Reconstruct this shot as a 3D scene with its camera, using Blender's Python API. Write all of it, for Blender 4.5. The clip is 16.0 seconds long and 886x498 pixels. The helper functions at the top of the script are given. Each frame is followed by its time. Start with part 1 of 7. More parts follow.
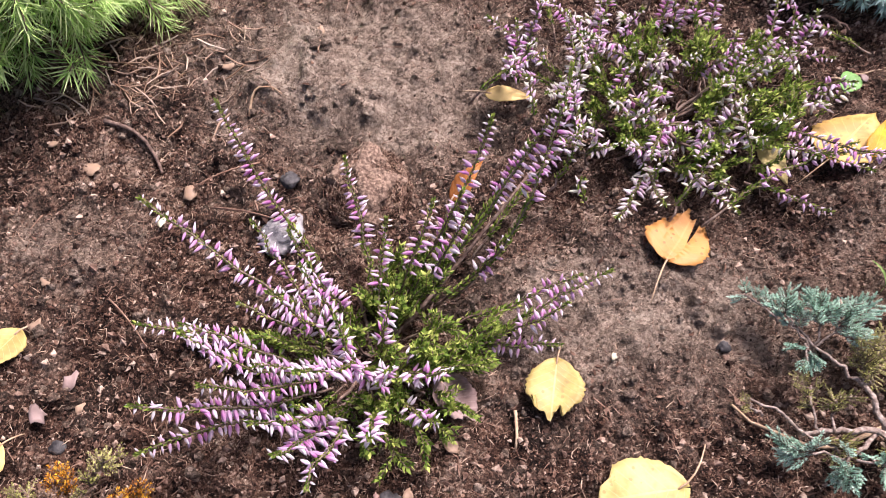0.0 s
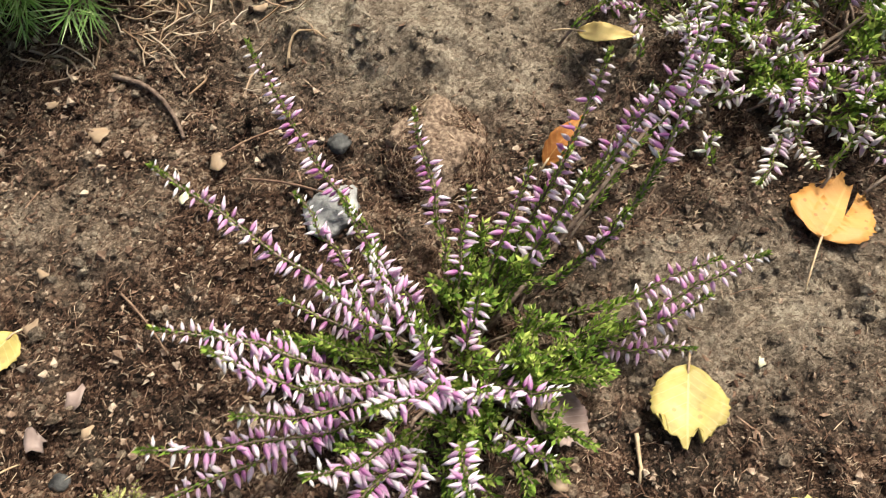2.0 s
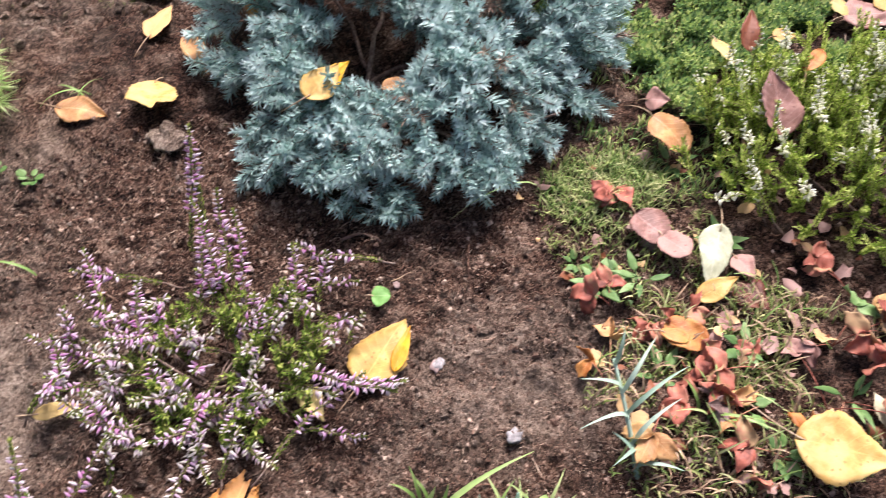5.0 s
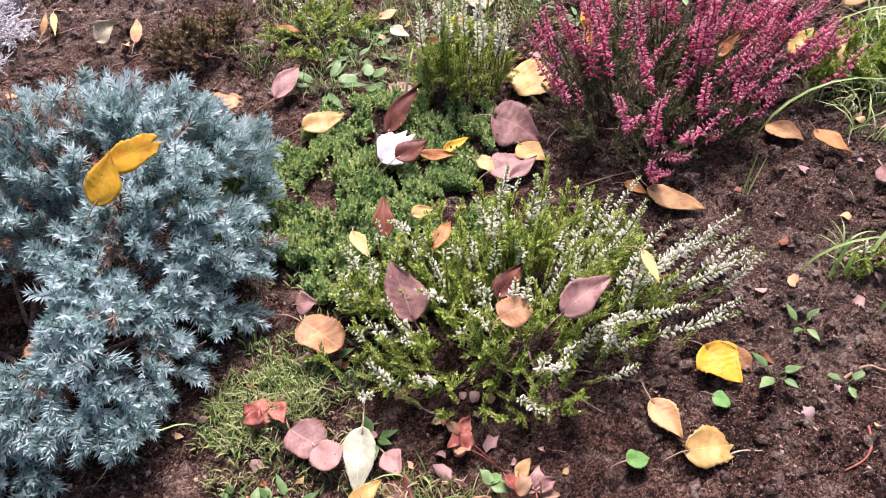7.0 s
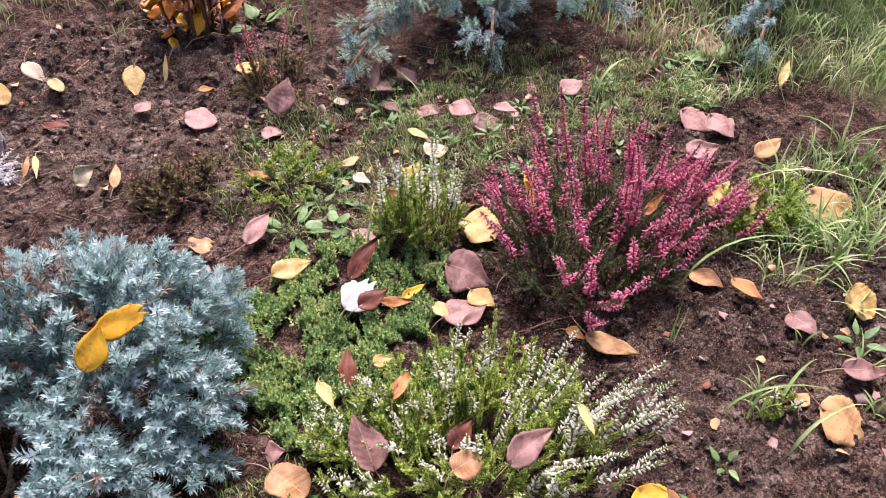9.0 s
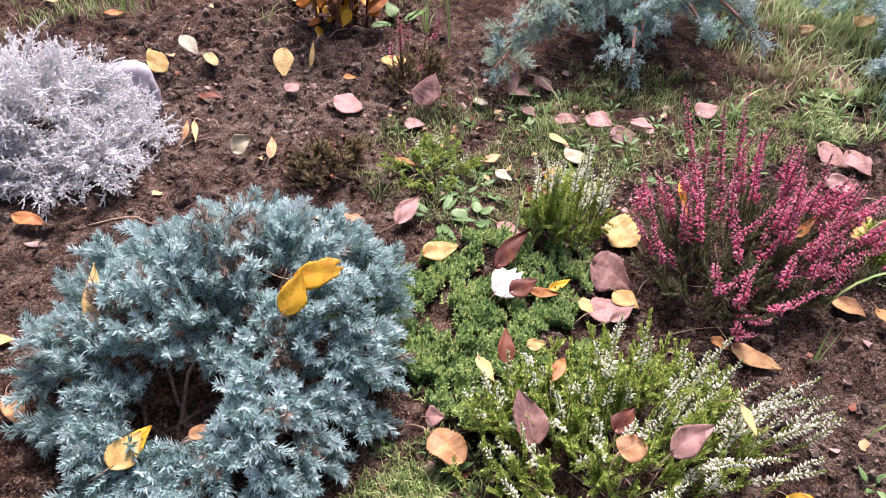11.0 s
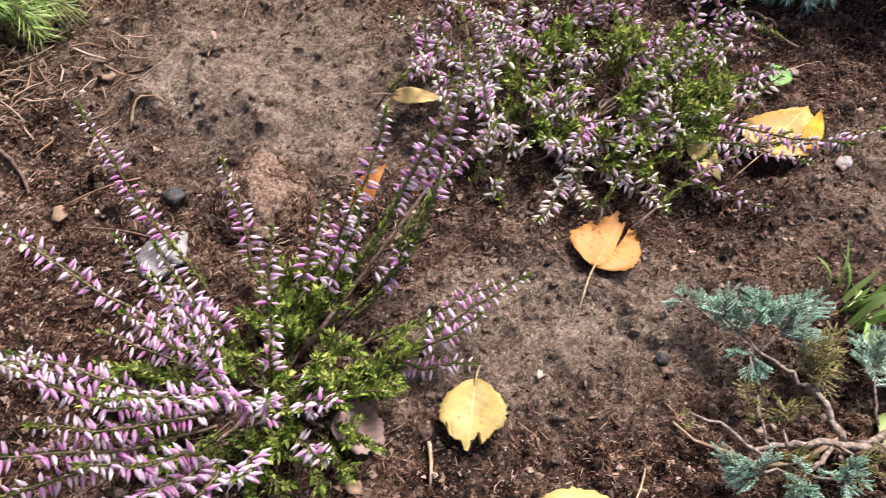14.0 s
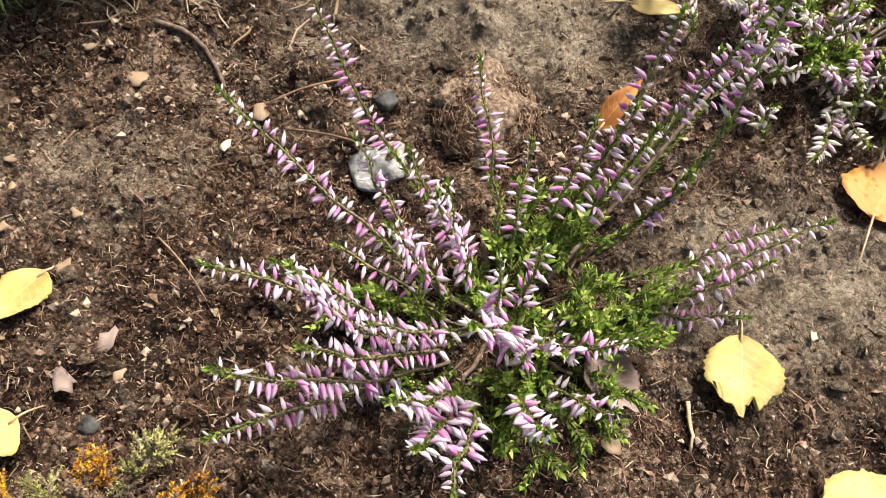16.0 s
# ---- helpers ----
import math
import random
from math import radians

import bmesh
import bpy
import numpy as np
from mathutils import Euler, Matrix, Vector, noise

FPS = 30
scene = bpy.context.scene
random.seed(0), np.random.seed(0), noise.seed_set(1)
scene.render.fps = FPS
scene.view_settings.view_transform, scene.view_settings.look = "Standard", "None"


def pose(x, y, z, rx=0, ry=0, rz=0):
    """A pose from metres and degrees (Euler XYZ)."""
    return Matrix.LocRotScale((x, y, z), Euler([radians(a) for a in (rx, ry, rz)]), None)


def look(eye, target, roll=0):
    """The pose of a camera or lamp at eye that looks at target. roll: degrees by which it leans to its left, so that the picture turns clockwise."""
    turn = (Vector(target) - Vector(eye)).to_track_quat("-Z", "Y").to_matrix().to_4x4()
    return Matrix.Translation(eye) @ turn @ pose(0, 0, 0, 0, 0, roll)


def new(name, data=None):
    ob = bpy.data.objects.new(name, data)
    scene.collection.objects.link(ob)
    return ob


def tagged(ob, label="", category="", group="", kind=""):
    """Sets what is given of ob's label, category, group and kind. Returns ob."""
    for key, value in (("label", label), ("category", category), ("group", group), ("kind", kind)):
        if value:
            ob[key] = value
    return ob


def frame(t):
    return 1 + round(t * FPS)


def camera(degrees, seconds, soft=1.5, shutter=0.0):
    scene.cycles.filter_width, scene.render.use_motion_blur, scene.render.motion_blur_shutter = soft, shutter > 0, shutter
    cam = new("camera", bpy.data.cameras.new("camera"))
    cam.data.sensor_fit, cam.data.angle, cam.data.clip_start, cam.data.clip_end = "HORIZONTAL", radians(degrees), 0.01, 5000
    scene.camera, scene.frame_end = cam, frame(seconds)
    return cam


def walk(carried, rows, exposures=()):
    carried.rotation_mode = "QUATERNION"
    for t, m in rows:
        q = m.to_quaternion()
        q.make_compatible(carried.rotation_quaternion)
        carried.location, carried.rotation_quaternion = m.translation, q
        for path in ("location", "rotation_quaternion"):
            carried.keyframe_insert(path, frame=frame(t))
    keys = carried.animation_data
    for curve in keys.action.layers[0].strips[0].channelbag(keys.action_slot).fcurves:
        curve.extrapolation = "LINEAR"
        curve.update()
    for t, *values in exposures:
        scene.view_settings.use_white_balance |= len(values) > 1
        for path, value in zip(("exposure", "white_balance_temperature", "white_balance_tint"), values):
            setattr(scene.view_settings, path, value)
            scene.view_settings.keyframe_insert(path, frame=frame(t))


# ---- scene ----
cam = camera(61.3, 16.0, 0.8, 0.18)
PATH = [
    (0, (0.055, 0.058, 0.507), (0.081, 1.006, -1.254), 1.4),
    (0.5, (0.039, 0.067, 0.447), (0.031, 0.981, -1.332), 0.5),
    (1, (0.016, 0.071, 0.41), (-0.022, 0.977, -1.372), -0.8),
    (1.5, (-0.002, 0.085, 0.395), (-0.053, 0.984, -1.391), -2.1),
    (2, (0.019, 0.114, 0.406), (-0.032, 1.006, -1.384), -3.6),
    (2.5, (0.074, 0.153, 0.424), (0.038, 1.069, -1.354), -4.6),
    (3, (0.115, 0.18, 0.433), (0.119, 1.127, -1.329), -4.6),
    (3.5, (0.15, 0.193, 0.47), (0.207, 1.168, -1.275), -3.9),
    (4, (0.172, 0.185, 0.507), (0.316, 1.2, -1.211), -2.3),
    (4.5, (0.243, 0.159, 0.582), (0.49, 1.202, -1.106), -1.0),
    (5, (0.356, 0.113, 0.636), (0.718, 1.191, -1.009), -0.5),
    (5.2, (0.405, 0.104, 0.655), (0.81, 1.187, -0.977), -0.7),
    (7.3, (0.682, 0.067, 0.728), (1.361, 1.234, -0.748), -5.2),
    (7.5, (0.691, 0.065, 0.74), (1.395, 1.236, -0.72), -5.0),
    (8, (0.714, 0.061, 0.823), (1.475, 1.237, -0.605), -4.0),
    (8.2, (0.72, 0.054, 0.841), (1.5, 1.237, -0.571), -3.6),
    (10.3, (0.507, 0.104, 0.856), (1.329, 1.395, -0.432), 1.2),
    (10.5, (0.492, 0.109, 0.853), (1.3, 1.407, -0.436), 1.5),
    (11, (0.487, 0.101, 0.845), (1.243, 1.411, -0.464), 2.0),
    (11.5, (0.461, 0.089, 0.795), (1.145, 1.398, -0.554), 2.9),
    (12, (0.395, 0.073, 0.721), (0.974, 1.365, -0.692), 3.6),
    (12.5, (0.331, 0.062, 0.67), (0.792, 1.306, -0.826), 4.8),
    (13, (0.247, 0.052, 0.592), (0.58, 1.235, -0.985), 5.0),
    (13.5, (0.173, 0.062, 0.503), (0.368, 1.158, -1.159), 4.1),
    (14, (0.095, 0.063, 0.442), (0.226, 1.123, -1.247), 3.8),
    (14.5, (0.050, 0.079, 0.429), (0.120, 1.079, -1.302), 3.3),
    (15, (0.021, 0.077, 0.361), (0.057, 1.047, -1.388), 3.0),
    (15.5, (-0.003, 0.081, 0.353), (0.022, 0.985, -1.431), 3.1),
    (16, (-0.022, 0.088, 0.382), (-0.014, 1.019, -1.388), 2.7),
]
EXPOSURES = [
    (0, 1.41, 6280, 28), (0.5, 1.33, 6380, 25), (1.0, 1.35, 6480, 19), (1.5, 1.35, 6680, 4), (2.0, 1.34, 6780, 0), (3.0, 1.33, 6800, -6), (3.5, 1.3, 6580, 0), (4.0, 1.4, 6580, -2),
    (5.0, 1.38, 6250, 24), (8.0, 1.25, 6080, 36), (10.5, 1.30, 6080, 32), (11.5, 1.34, 6080, 33), (12.5, 1.28, 6350, 36), (13.5, 1.32, 6330, 32), (14.0, 1.24, 6430, 19), (15.0, 1.38, 6500, 11), (15.5, 1.41, 6700, 7), (16, 1.45, 6800, 3),
]
walk(cam, [(t, look(eye, target, roll)) for t, eye, target, roll in PATH], EXPOSURES)

# world, sun
world = bpy.data.worlds.new("sky")
scene.world = world
world.use_nodes = True
wn = world.node_tree
sky = wn.nodes.new("ShaderNodeTexSky")
sky.sky_type = "NISHITA"
sky.sun_disc = False
SUN_ELEV, SUN_AZ = 58.0, 40.0
sky.sun_elevation, sky.sun_rotation = radians(SUN_ELEV), radians(SUN_AZ)
sky.air_density, sky.dust_density, sky.ozone_density = 1.0, 6.0, 1.0
wn.links.new(sky.outputs[0], wn.nodes["Background"].inputs[0])
wn.nodes["Background"].inputs[1].default_value = 0.060
sun = new("sun", bpy.data.lights.new("sun", "SUN"))
sun.data.energy, sun.data.angle, sun.data.color = 3.05, radians(20), (1.0, 0.95, 0.88)
sx, sy = math.sin(radians(SUN_AZ)), math.cos(radians(SUN_AZ))
sc, sz = math.cos(radians(SUN_ELEV)), math.sin(radians(SUN_ELEV))
sun.matrix_world = look((sx * sc * 20, sy * sc * 20, sz * 20), (0, 0, 0))


# ---------------------------------------------------------------- materials
def material(name, colours, scale=40.0, rough=0.7, bump=0.3, bump_scale=300.0, island=0.0, ob_random=0.0, translucent=0.0, detail=4.0, attr=None, attr_colour=None, spec=0.3, bump_dist=0.002):
    """Noise-mixed colours (list of position, rgb); island / ob_random: value scatter per piece; attr: mixes attr_colour in along a float attribute."""
    m = bpy.data.materials.new(name)
    m.use_nodes = True
    nt = m.node_tree
    N, Lk = nt.nodes, nt.links
    bsdf = N["Principled BSDF"]
    co = N.new("ShaderNodeTexCoord")
    tex = N.new("ShaderNodeTexNoise")
    tex.inputs["Scale"].default_value, tex.inputs["Detail"].default_value = scale, detail
    Lk.new(co.outputs["Object"], tex.inputs["Vector"])
    fac = tex.outputs[0]
    geo = N.new("ShaderNodeNewGeometry")
    info = N.new("ShaderNodeObjectInfo")
    for out, amount in ((geo.outputs["Random Per Island"], island), (info.outputs["Random"], ob_random)):
        if amount:
            a = N.new("ShaderNodeMath")
            a.operation = "SUBTRACT"
            Lk.new(out, a.inputs[0])
            a.inputs[1].default_value = 0.5
            b = N.new("ShaderNodeMath")
            b.operation = "MULTIPLY_ADD"
            Lk.new(a.outputs[0], b.inputs[0])
            b.inputs[1].default_value = amount
            Lk.new(fac, b.inputs[2])
            fac = b.outputs[0]
    ramp = N.new("ShaderNodeValToRGB")
    els = ramp.color_ramp.elements
    while len(els) < len(colours):
        els.new(0.5)
    for e, (pos, rgb) in zip(els, colours):
        e.position, e.color = pos, (*rgb, 1)
    Lk.new(fac, ramp.inputs[0])
    colour = ramp.outputs[0]
    if attr:
        at = N.new("ShaderNodeAttribute")
        at.attribute_name = attr
        mix = N.new("ShaderNodeMix")
        mix.data_type = "RGBA"
        Lk.new(at.outputs["Fac"], mix.inputs[0])
        Lk.new(colour, mix.inputs[6])
        mix.inputs[7].default_value = (*attr_colour, 1)
        colour = mix.outputs[2]
    Lk.new(colour, bsdf.inputs["Base Color"])
    bsdf.inputs["Roughness"].default_value = rough
    bsdf.inputs["Specular IOR Level"].default_value = spec
    if bump:
        bt = N.new("ShaderNodeTexNoise")
        bt.inputs["Scale"].default_value, bt.inputs["Detail"].default_value = bump_scale, 5.0
        Lk.new(co.outputs["Object"], bt.inputs["Vector"])
        bn = N.new("ShaderNodeBump")
        bn.inputs["Strength"].default_value, bn.inputs["Distance"].default_value = bump, bump_dist
        Lk.new(bt.outputs[0], bn.inputs["Height"])
        Lk.new(bn.outputs[0], bsdf.inputs["Normal"])
    if translucent:
        tr = N.new("ShaderNodeBsdfTranslucent")
        Lk.new(colour, tr.inputs[0])
        ms = N.new("ShaderNodeMixShader")
        ms.inputs[0].default_value = translucent
        Lk.new(bsdf.outputs[0], ms.inputs[1])
        Lk.new(tr.outputs[0], ms.inputs[2])
        Lk.new(ms.outputs[0], N["Material Output"].inputs[0])
    return m


def leaf_material(name, main, dark, vein, spot, rough=0.55, trans=0.2):
    """A withered leaf: blotches, spots, a midrib and side veins along the blade's own lengthwise and crosswise attributes."""
    m = material(name, [(0.28, [c * 0.75 for c in dark]), (0.42, dark), (0.55, main), (0.8, [min(1, c * 1.15) for c in main])], 55.0, rough, 0.4, 350.0, 0, 0.35, trans, spec=0.35, bump_dist=0.0008)
    nt = m.node_tree
    N, Lk = nt.nodes, nt.links
    bsdf = N["Principled BSDF"]
    base = bsdf.inputs["Base Color"].links[0].from_socket
    u, v = N.new("ShaderNodeAttribute"), N.new("ShaderNodeAttribute")
    u.attribute_name, v.attribute_name = "along", "across"

    def op(kind, a, b=None):
        n = N.new("ShaderNodeMath")
        n.operation = kind
        for i, s in enumerate((a, b)):
            if s is None:
                continue
            if isinstance(s, (int, float)):
                n.inputs[i].default_value = s
            else:
                Lk.new(s, n.inputs[i])
        return n.outputs[0]

    av = op("ABSOLUTE", v.outputs["Fac"])
    mid = op("LESS_THAN", av, 0.035)
    slant = op("SUBTRACT", u.outputs["Fac"], op("MULTIPLY", av, 0.28))
    wave = op("FRACT", op("MULTIPLY", slant, 7.5))
    side = op("MULTIPLY", op("LESS_THAN", wave, 0.09), 0.6)
    veins = op("MAXIMUM", mid, side)
    mixv = N.new("ShaderNodeMix")
    mixv.data_type = "RGBA"
    Lk.new(op("MULTIPLY", veins, 0.45), mixv.inputs[0])
    Lk.new(base, mixv.inputs[6])
    mixv.inputs[7].default_value = (*vein, 1)
    vo = N.new("ShaderNodeTexVoronoi")
    vo.inputs["Scale"].default_value = 130.0
    co = N.new("ShaderNodeTexCoord")
    Lk.new(co.outputs["Object"], vo.inputs["Vector"])
    spots = op("MULTIPLY", op("LESS_THAN", vo.outputs["Distance"], 0.16), 0.55)
    mixs = N.new("ShaderNodeMix")
    mixs.data_type = "RGBA"
    Lk.new(spots, mixs.inputs[0])
    Lk.new(mixv.outputs[2], mixs.inputs[6])
    mixs.inputs[7].default_value = (*spot, 1)
    Lk.new(mixs.outputs[2], bsdf.inputs["Base Color"])
    for n in N:
        if n.type == "BSDF_TRANSLUCENT":
            Lk.new(mixs.outputs[2], n.inputs[0])
    return m


def soil_material():
    """Peaty garden soil: dark crumbs, drier grey-brown patches, rust-brown peat, with relief at three scales."""
    m = bpy.data.materials.new("soil")
    m.use_nodes = True
    nt = m.node_tree
    N, Lk = nt.nodes, nt.links
    bsdf = N["Principled BSDF"]
    co = N.new("ShaderNodeTexCoord")

    def noise_node(scale, detail, rough=0.6):
        n = N.new("ShaderNodeTexNoise")
        n.inputs["Scale"].default_value, n.inputs["Detail"].default_value, n.inputs["Roughness"].default_value = scale, detail, rough
        Lk.new(co.outputs["Object"], n.inputs["Vector"])
        return n.outputs[0]

    def ramp_node(src, els):
        r = N.new("ShaderNodeValToRGB")
        while len(r.color_ramp.elements) < len(els):
            r.color_ramp.elements.new(0.5)
        for e, (p, c) in zip(r.color_ramp.elements, els):
            e.position, e.color = p, (*c, 1)
        Lk.new(src, r.inputs[0])
        return r.outputs[0]

    def mix(f, a, b, kind="MIX"):
        x = N.new("ShaderNodeMix")
        x.data_type, x.blend_type = "RGBA", kind
        Lk.new(f, x.inputs[0])
        Lk.new(a, x.inputs[6])
        Lk.new(b, x.inputs[7])
        return x.outputs[2]

    def cells(scale):
        n = N.new("ShaderNodeTexVoronoi")
        n.inputs["Scale"].default_value, n.inputs["Randomness"].default_value = scale, 1.0
        wob = N.new("ShaderNodeTexNoise")
        wob.inputs["Scale"].default_value, wob.inputs["Detail"].default_value = scale * 0.8, 3.0
        Lk.new(co.outputs["Object"], wob.inputs["Vector"])
        add = N.new("ShaderNodeVectorMath")
        add.operation = "MULTIPLY_ADD"
        Lk.new(wob.outputs["Color"], add.inputs[0])
        add.inputs[1].default_value = (1.6 / scale,) * 3
        Lk.new(co.outputs["Object"], add.inputs[2])
        Lk.new(add.outputs[0], n.inputs["Vector"])
        sep = N.new("ShaderNodeSeparateColor")
        Lk.new(n.outputs["Color"], sep.inputs[0])
        return sep.outputs[0], n.outputs["Distance"]

    def calc(kind, a, b, c=None):
        n = N.new("ShaderNodeMath")
        n.operation = kind
        for i, s in enumerate((a, b, c)):
            if s is None:
                continue
            if isinstance(s, (int, float)):
                n.inputs[i].default_value = s
            else:
                Lk.new(s, n.inputs[i])
        return n.outputs[0]

    big, bigd = cells(170)
    small, smalld = cells(480)
    grain = noise_node(900, 6, 0.7)
    broad = noise_node(20, 5, 0.6)
    wide = noise_node(6.5, 3, 0.5)
    tone = calc("MULTIPLY_ADD", big, 0.26, calc("MULTIPLY_ADD", small, 0.52, calc("MULTIPLY_ADD", grain, 1.0, -0.40)))
    tone = calc("ADD", tone, calc("MULTIPLY_ADD", broad, 1.15, -0.575))
    tone = calc("ADD", tone, calc("MULTIPLY_ADD", wide, 0.5, -0.25))
    peat = ramp_node(tone, [(0.22, PEAT_DARK), (0.50, PEAT_MID), (0.76, PEAT_LIGHT), (0.95, PEAT_PALE)])
    dry = ramp_node(tone, [(0.12, DRY_DARK), (0.48, DRY_MID), (0.85, DRY_LIGHT)])
    relief = calc("MULTIPLY_ADD", bigd, -0.5, calc("MULTIPLY_ADD", smalld, -0.25, grain))
    at = N.new("ShaderNodeAttribute")
    at.attribute_name = "dry"
    patch = N.new("ShaderNodeMath")
    patch.operation = "MULTIPLY_ADD"
    Lk.new(noise_node(30, 6), patch.inputs[0])
    patch.inputs[1].default_value = 1.6
    sub = N.new("ShaderNodeMath")
    sub.operation = "SUBTRACT"
    Lk.new(at.outputs["Fac"], sub.inputs[0])
    sub.inputs[1].default_value = 0.8
    Lk.new(sub.outputs[0], patch.inputs[2])
    patch.use_clamp = True
    col = mix(patch.outputs[0], peat, dry)
    sward = N.new("ShaderNodeAttribute")
    sward.attribute_name = "lawn"
    col = mix(sward.outputs["Fac"], col, ramp_node(noise_node(160, 6, 0.7), [(0.3, (0.035, 0.05, 0.015)), (0.5, (0.11, 0.16, 0.05)), (0.7, (0.24, 0.26, 0.10))]))
    Lk.new(col, bsdf.inputs["Base Color"])
    bsdf.inputs["Roughness"].default_value = 0.95
    bsdf.inputs["Specular IOR Level"].default_value = 0.15
    b1, b2 = N.new("ShaderNodeBump"), N.new("ShaderNodeBump")
    b1.inputs["Strength"].default_value, b1.inputs["Distance"].default_value = 1.0, 0.0055
    Lk.new(noise_node(120, 8, 0.7), b1.inputs["Height"])
    b2.inputs["Strength"].default_value, b2.inputs["Distance"].default_value = 1.0, 0.006
    Lk.new(relief, b2.inputs["Height"])
    Lk.new(b1.outputs[0], b2.inputs["Normal"])
    Lk.new(b2.outputs[0], bsdf.inputs["Normal"])
    return m


PEAT_DARK, PEAT_MID, PEAT_LIGHT, PEAT_PALE = (0.009, 0.005, 0.0035), (0.070, 0.035, 0.023), (0.215, 0.125, 0.084), (0.42, 0.30, 0.22)
DRY_DARK, DRY_MID, DRY_LIGHT = (0.135, 0.098, 0.073), (0.33, 0.25, 0.19), (0.56, 0.46, 0.36)
SOIL = soil_material()
CRUMB = material("soil_crumb", [(0.1, (0.018, 0.010, 0.007)), (0.45, (0.105, 0.062, 0.045)), (0.72, (0.26, 0.175, 0.13)), (1.0, (0.50, 0.39, 0.30))], 300, 0.95, 0.6, 900, island=0.9, spec=0.15)
FLAKE = material("leaf_flake", [(0.1, (0.020, 0.011, 0.008)), (0.42, (0.085, 0.046, 0.032)), (0.74, (0.21, 0.128, 0.090)), (1.0, (0.42, 0.31, 0.23))], 200, 0.9, 0.6, 900, island=0.85, spec=0.12)
FIBRE = material("peat_fibre", [(0.1, (0.022, 0.012, 0.008)), (0.42, (0.125, 0.067, 0.045)), (0.72, (0.29, 0.18, 0.128)), (1.0, (0.58, 0.45, 0.33))], 200, 0.9, 0.3, 900, island=0.9, spec=0.2)
ROOT_BALL = material("root_ball", [(0.36, (0.09, 0.058, 0.043)), (0.5, (0.18, 0.122, 0.09)), (0.64, (0.29, 0.21, 0.155))], 400, 0.95, 0.9, 500, detail=8, spec=0.15)
STRAW = material("straw", [(0.3, (0.30, 0.19, 0.11)), (0.7, (0.55, 0.41, 0.27))], 150, 0.8, 0.3, 800, ob_random=0.3)
TWIG = material("twig_bark", [(0.25, (0.07, 0.042, 0.032)), (0.5, (0.17, 0.115, 0.09)), (0.75, (0.30, 0.23, 0.18))], 250, 0.85, 0.5, 500, ob_random=0.3)
STONE = material("stone", [(0.35, (0.21, 0.20, 0.20)), (0.5, (0.33, 0.315, 0.31)), (0.65, (0.46, 0.44, 0.43))], 150, 0.85, 0.6, 400, ob_random=0.2, detail=6)
DARK_STONE = material("dark_stone", [(0.35, (0.022, 0.021, 0.022)), (0.5, (0.045, 0.042, 0.042)), (0.65, (0.085, 0.08, 0.078))], 150, 0.6, 0.5, 400, detail=6)
BOULDER = material("boulder_stone", [(0.35, (0.33, 0.31, 0.33)), (0.5, (0.42, 0.40, 0.42)), (0.65, (0.50, 0.48, 0.50))], 40, 0.8, 0.25, 200, detail=5)
PINK_FLORET = material("pink_floret", [(0.1, (0.56, 0.21, 0.48)), (0.42, (0.68, 0.38, 0.63)), (0.68, (0.77, 0.55, 0.75)), (0.95, (0.86, 0.78, 0.85))], 200, 0.6, 0, island=0.95, translucent=0.42, attr="tip", attr_colour=(0.87, 0.82, 0.83), spec=0.15)
PALE_FLORET = material("pale_floret", [(0.1, (0.56, 0.36, 0.54)), (0.4, (0.72, 0.56, 0.69)), (0.66, (0.82, 0.75, 0.76)), (0.95, (0.86, 0.84, 0.74))], 200, 0.6, 0, island=0.95, translucent=0.42, attr="tip", attr_colour=(0.86, 0.85, 0.73), spec=0.15)
WHITE_FLORET = material("white_floret", [(0.2, (0.82, 0.85, 0.62)), (0.5, (0.90, 0.91, 0.78)), (0.8, (0.94, 0.94, 0.88))], 200, 0.6, 0, island=0.6, translucent=0.5, attr="tip", attr_colour=(0.94, 0.93, 0.84), spec=0.15)
RED_FLORET = material("red_floret", [(0.12, (0.58, 0.06, 0.14)), (0.42, (0.90, 0.20, 0.37)), (0.8, (0.95, 0.46, 0.59))], 200, 0.6, 0, island=0.9, translucent=0.42, attr="tip", attr_colour=(0.92, 0.45, 0.56), spec=0.15)
HEATH_GREEN = material("heather_green", [(0.15, (0.06, 0.11, 0.016)), (0.5, (0.19, 0.28, 0.045)), (0.85, (0.42, 0.48, 0.12))], 80, 0.7, 0, island=0.8, translucent=0.25, spec=0.12)
HEATH_LIME = material("heather_lime", [(0.15, (0.13, 0.22, 0.028)), (0.48, (0.37, 0.50, 0.085)), (0.8, (0.62, 0.70, 0.22))], 80, 0.7, 0, island=0.8, translucent=0.4, spec=0.1)
HEATH_DARK = material("heather_dark", [(0.2, (0.05, 0.07, 0.025)), (0.5, (0.12, 0.145, 0.05)), (0.8, (0.24, 0.22, 0.10))], 80, 0.65, 0, island=0.7, translucent=0.2)
HEATH_BROWN = material("heather_brown", [(0.2, (0.09, 0.065, 0.03)), (0.5, (0.21, 0.16, 0.07)), (0.8, (0.34, 0.27, 0.12))], 80, 0.7, 0, island=0.7, translucent=0.15)
BLUE_NEEDLE = material("blue_needle", [(0.1, (0.15, 0.265, 0.225)), (0.44, (0.43, 0.60, 0.56)), (0.85, (0.68, 0.81, 0.79))], 60, 0.8, 0, island=0.4, ob_random=0.45, translucent=0.30, spec=0.05)
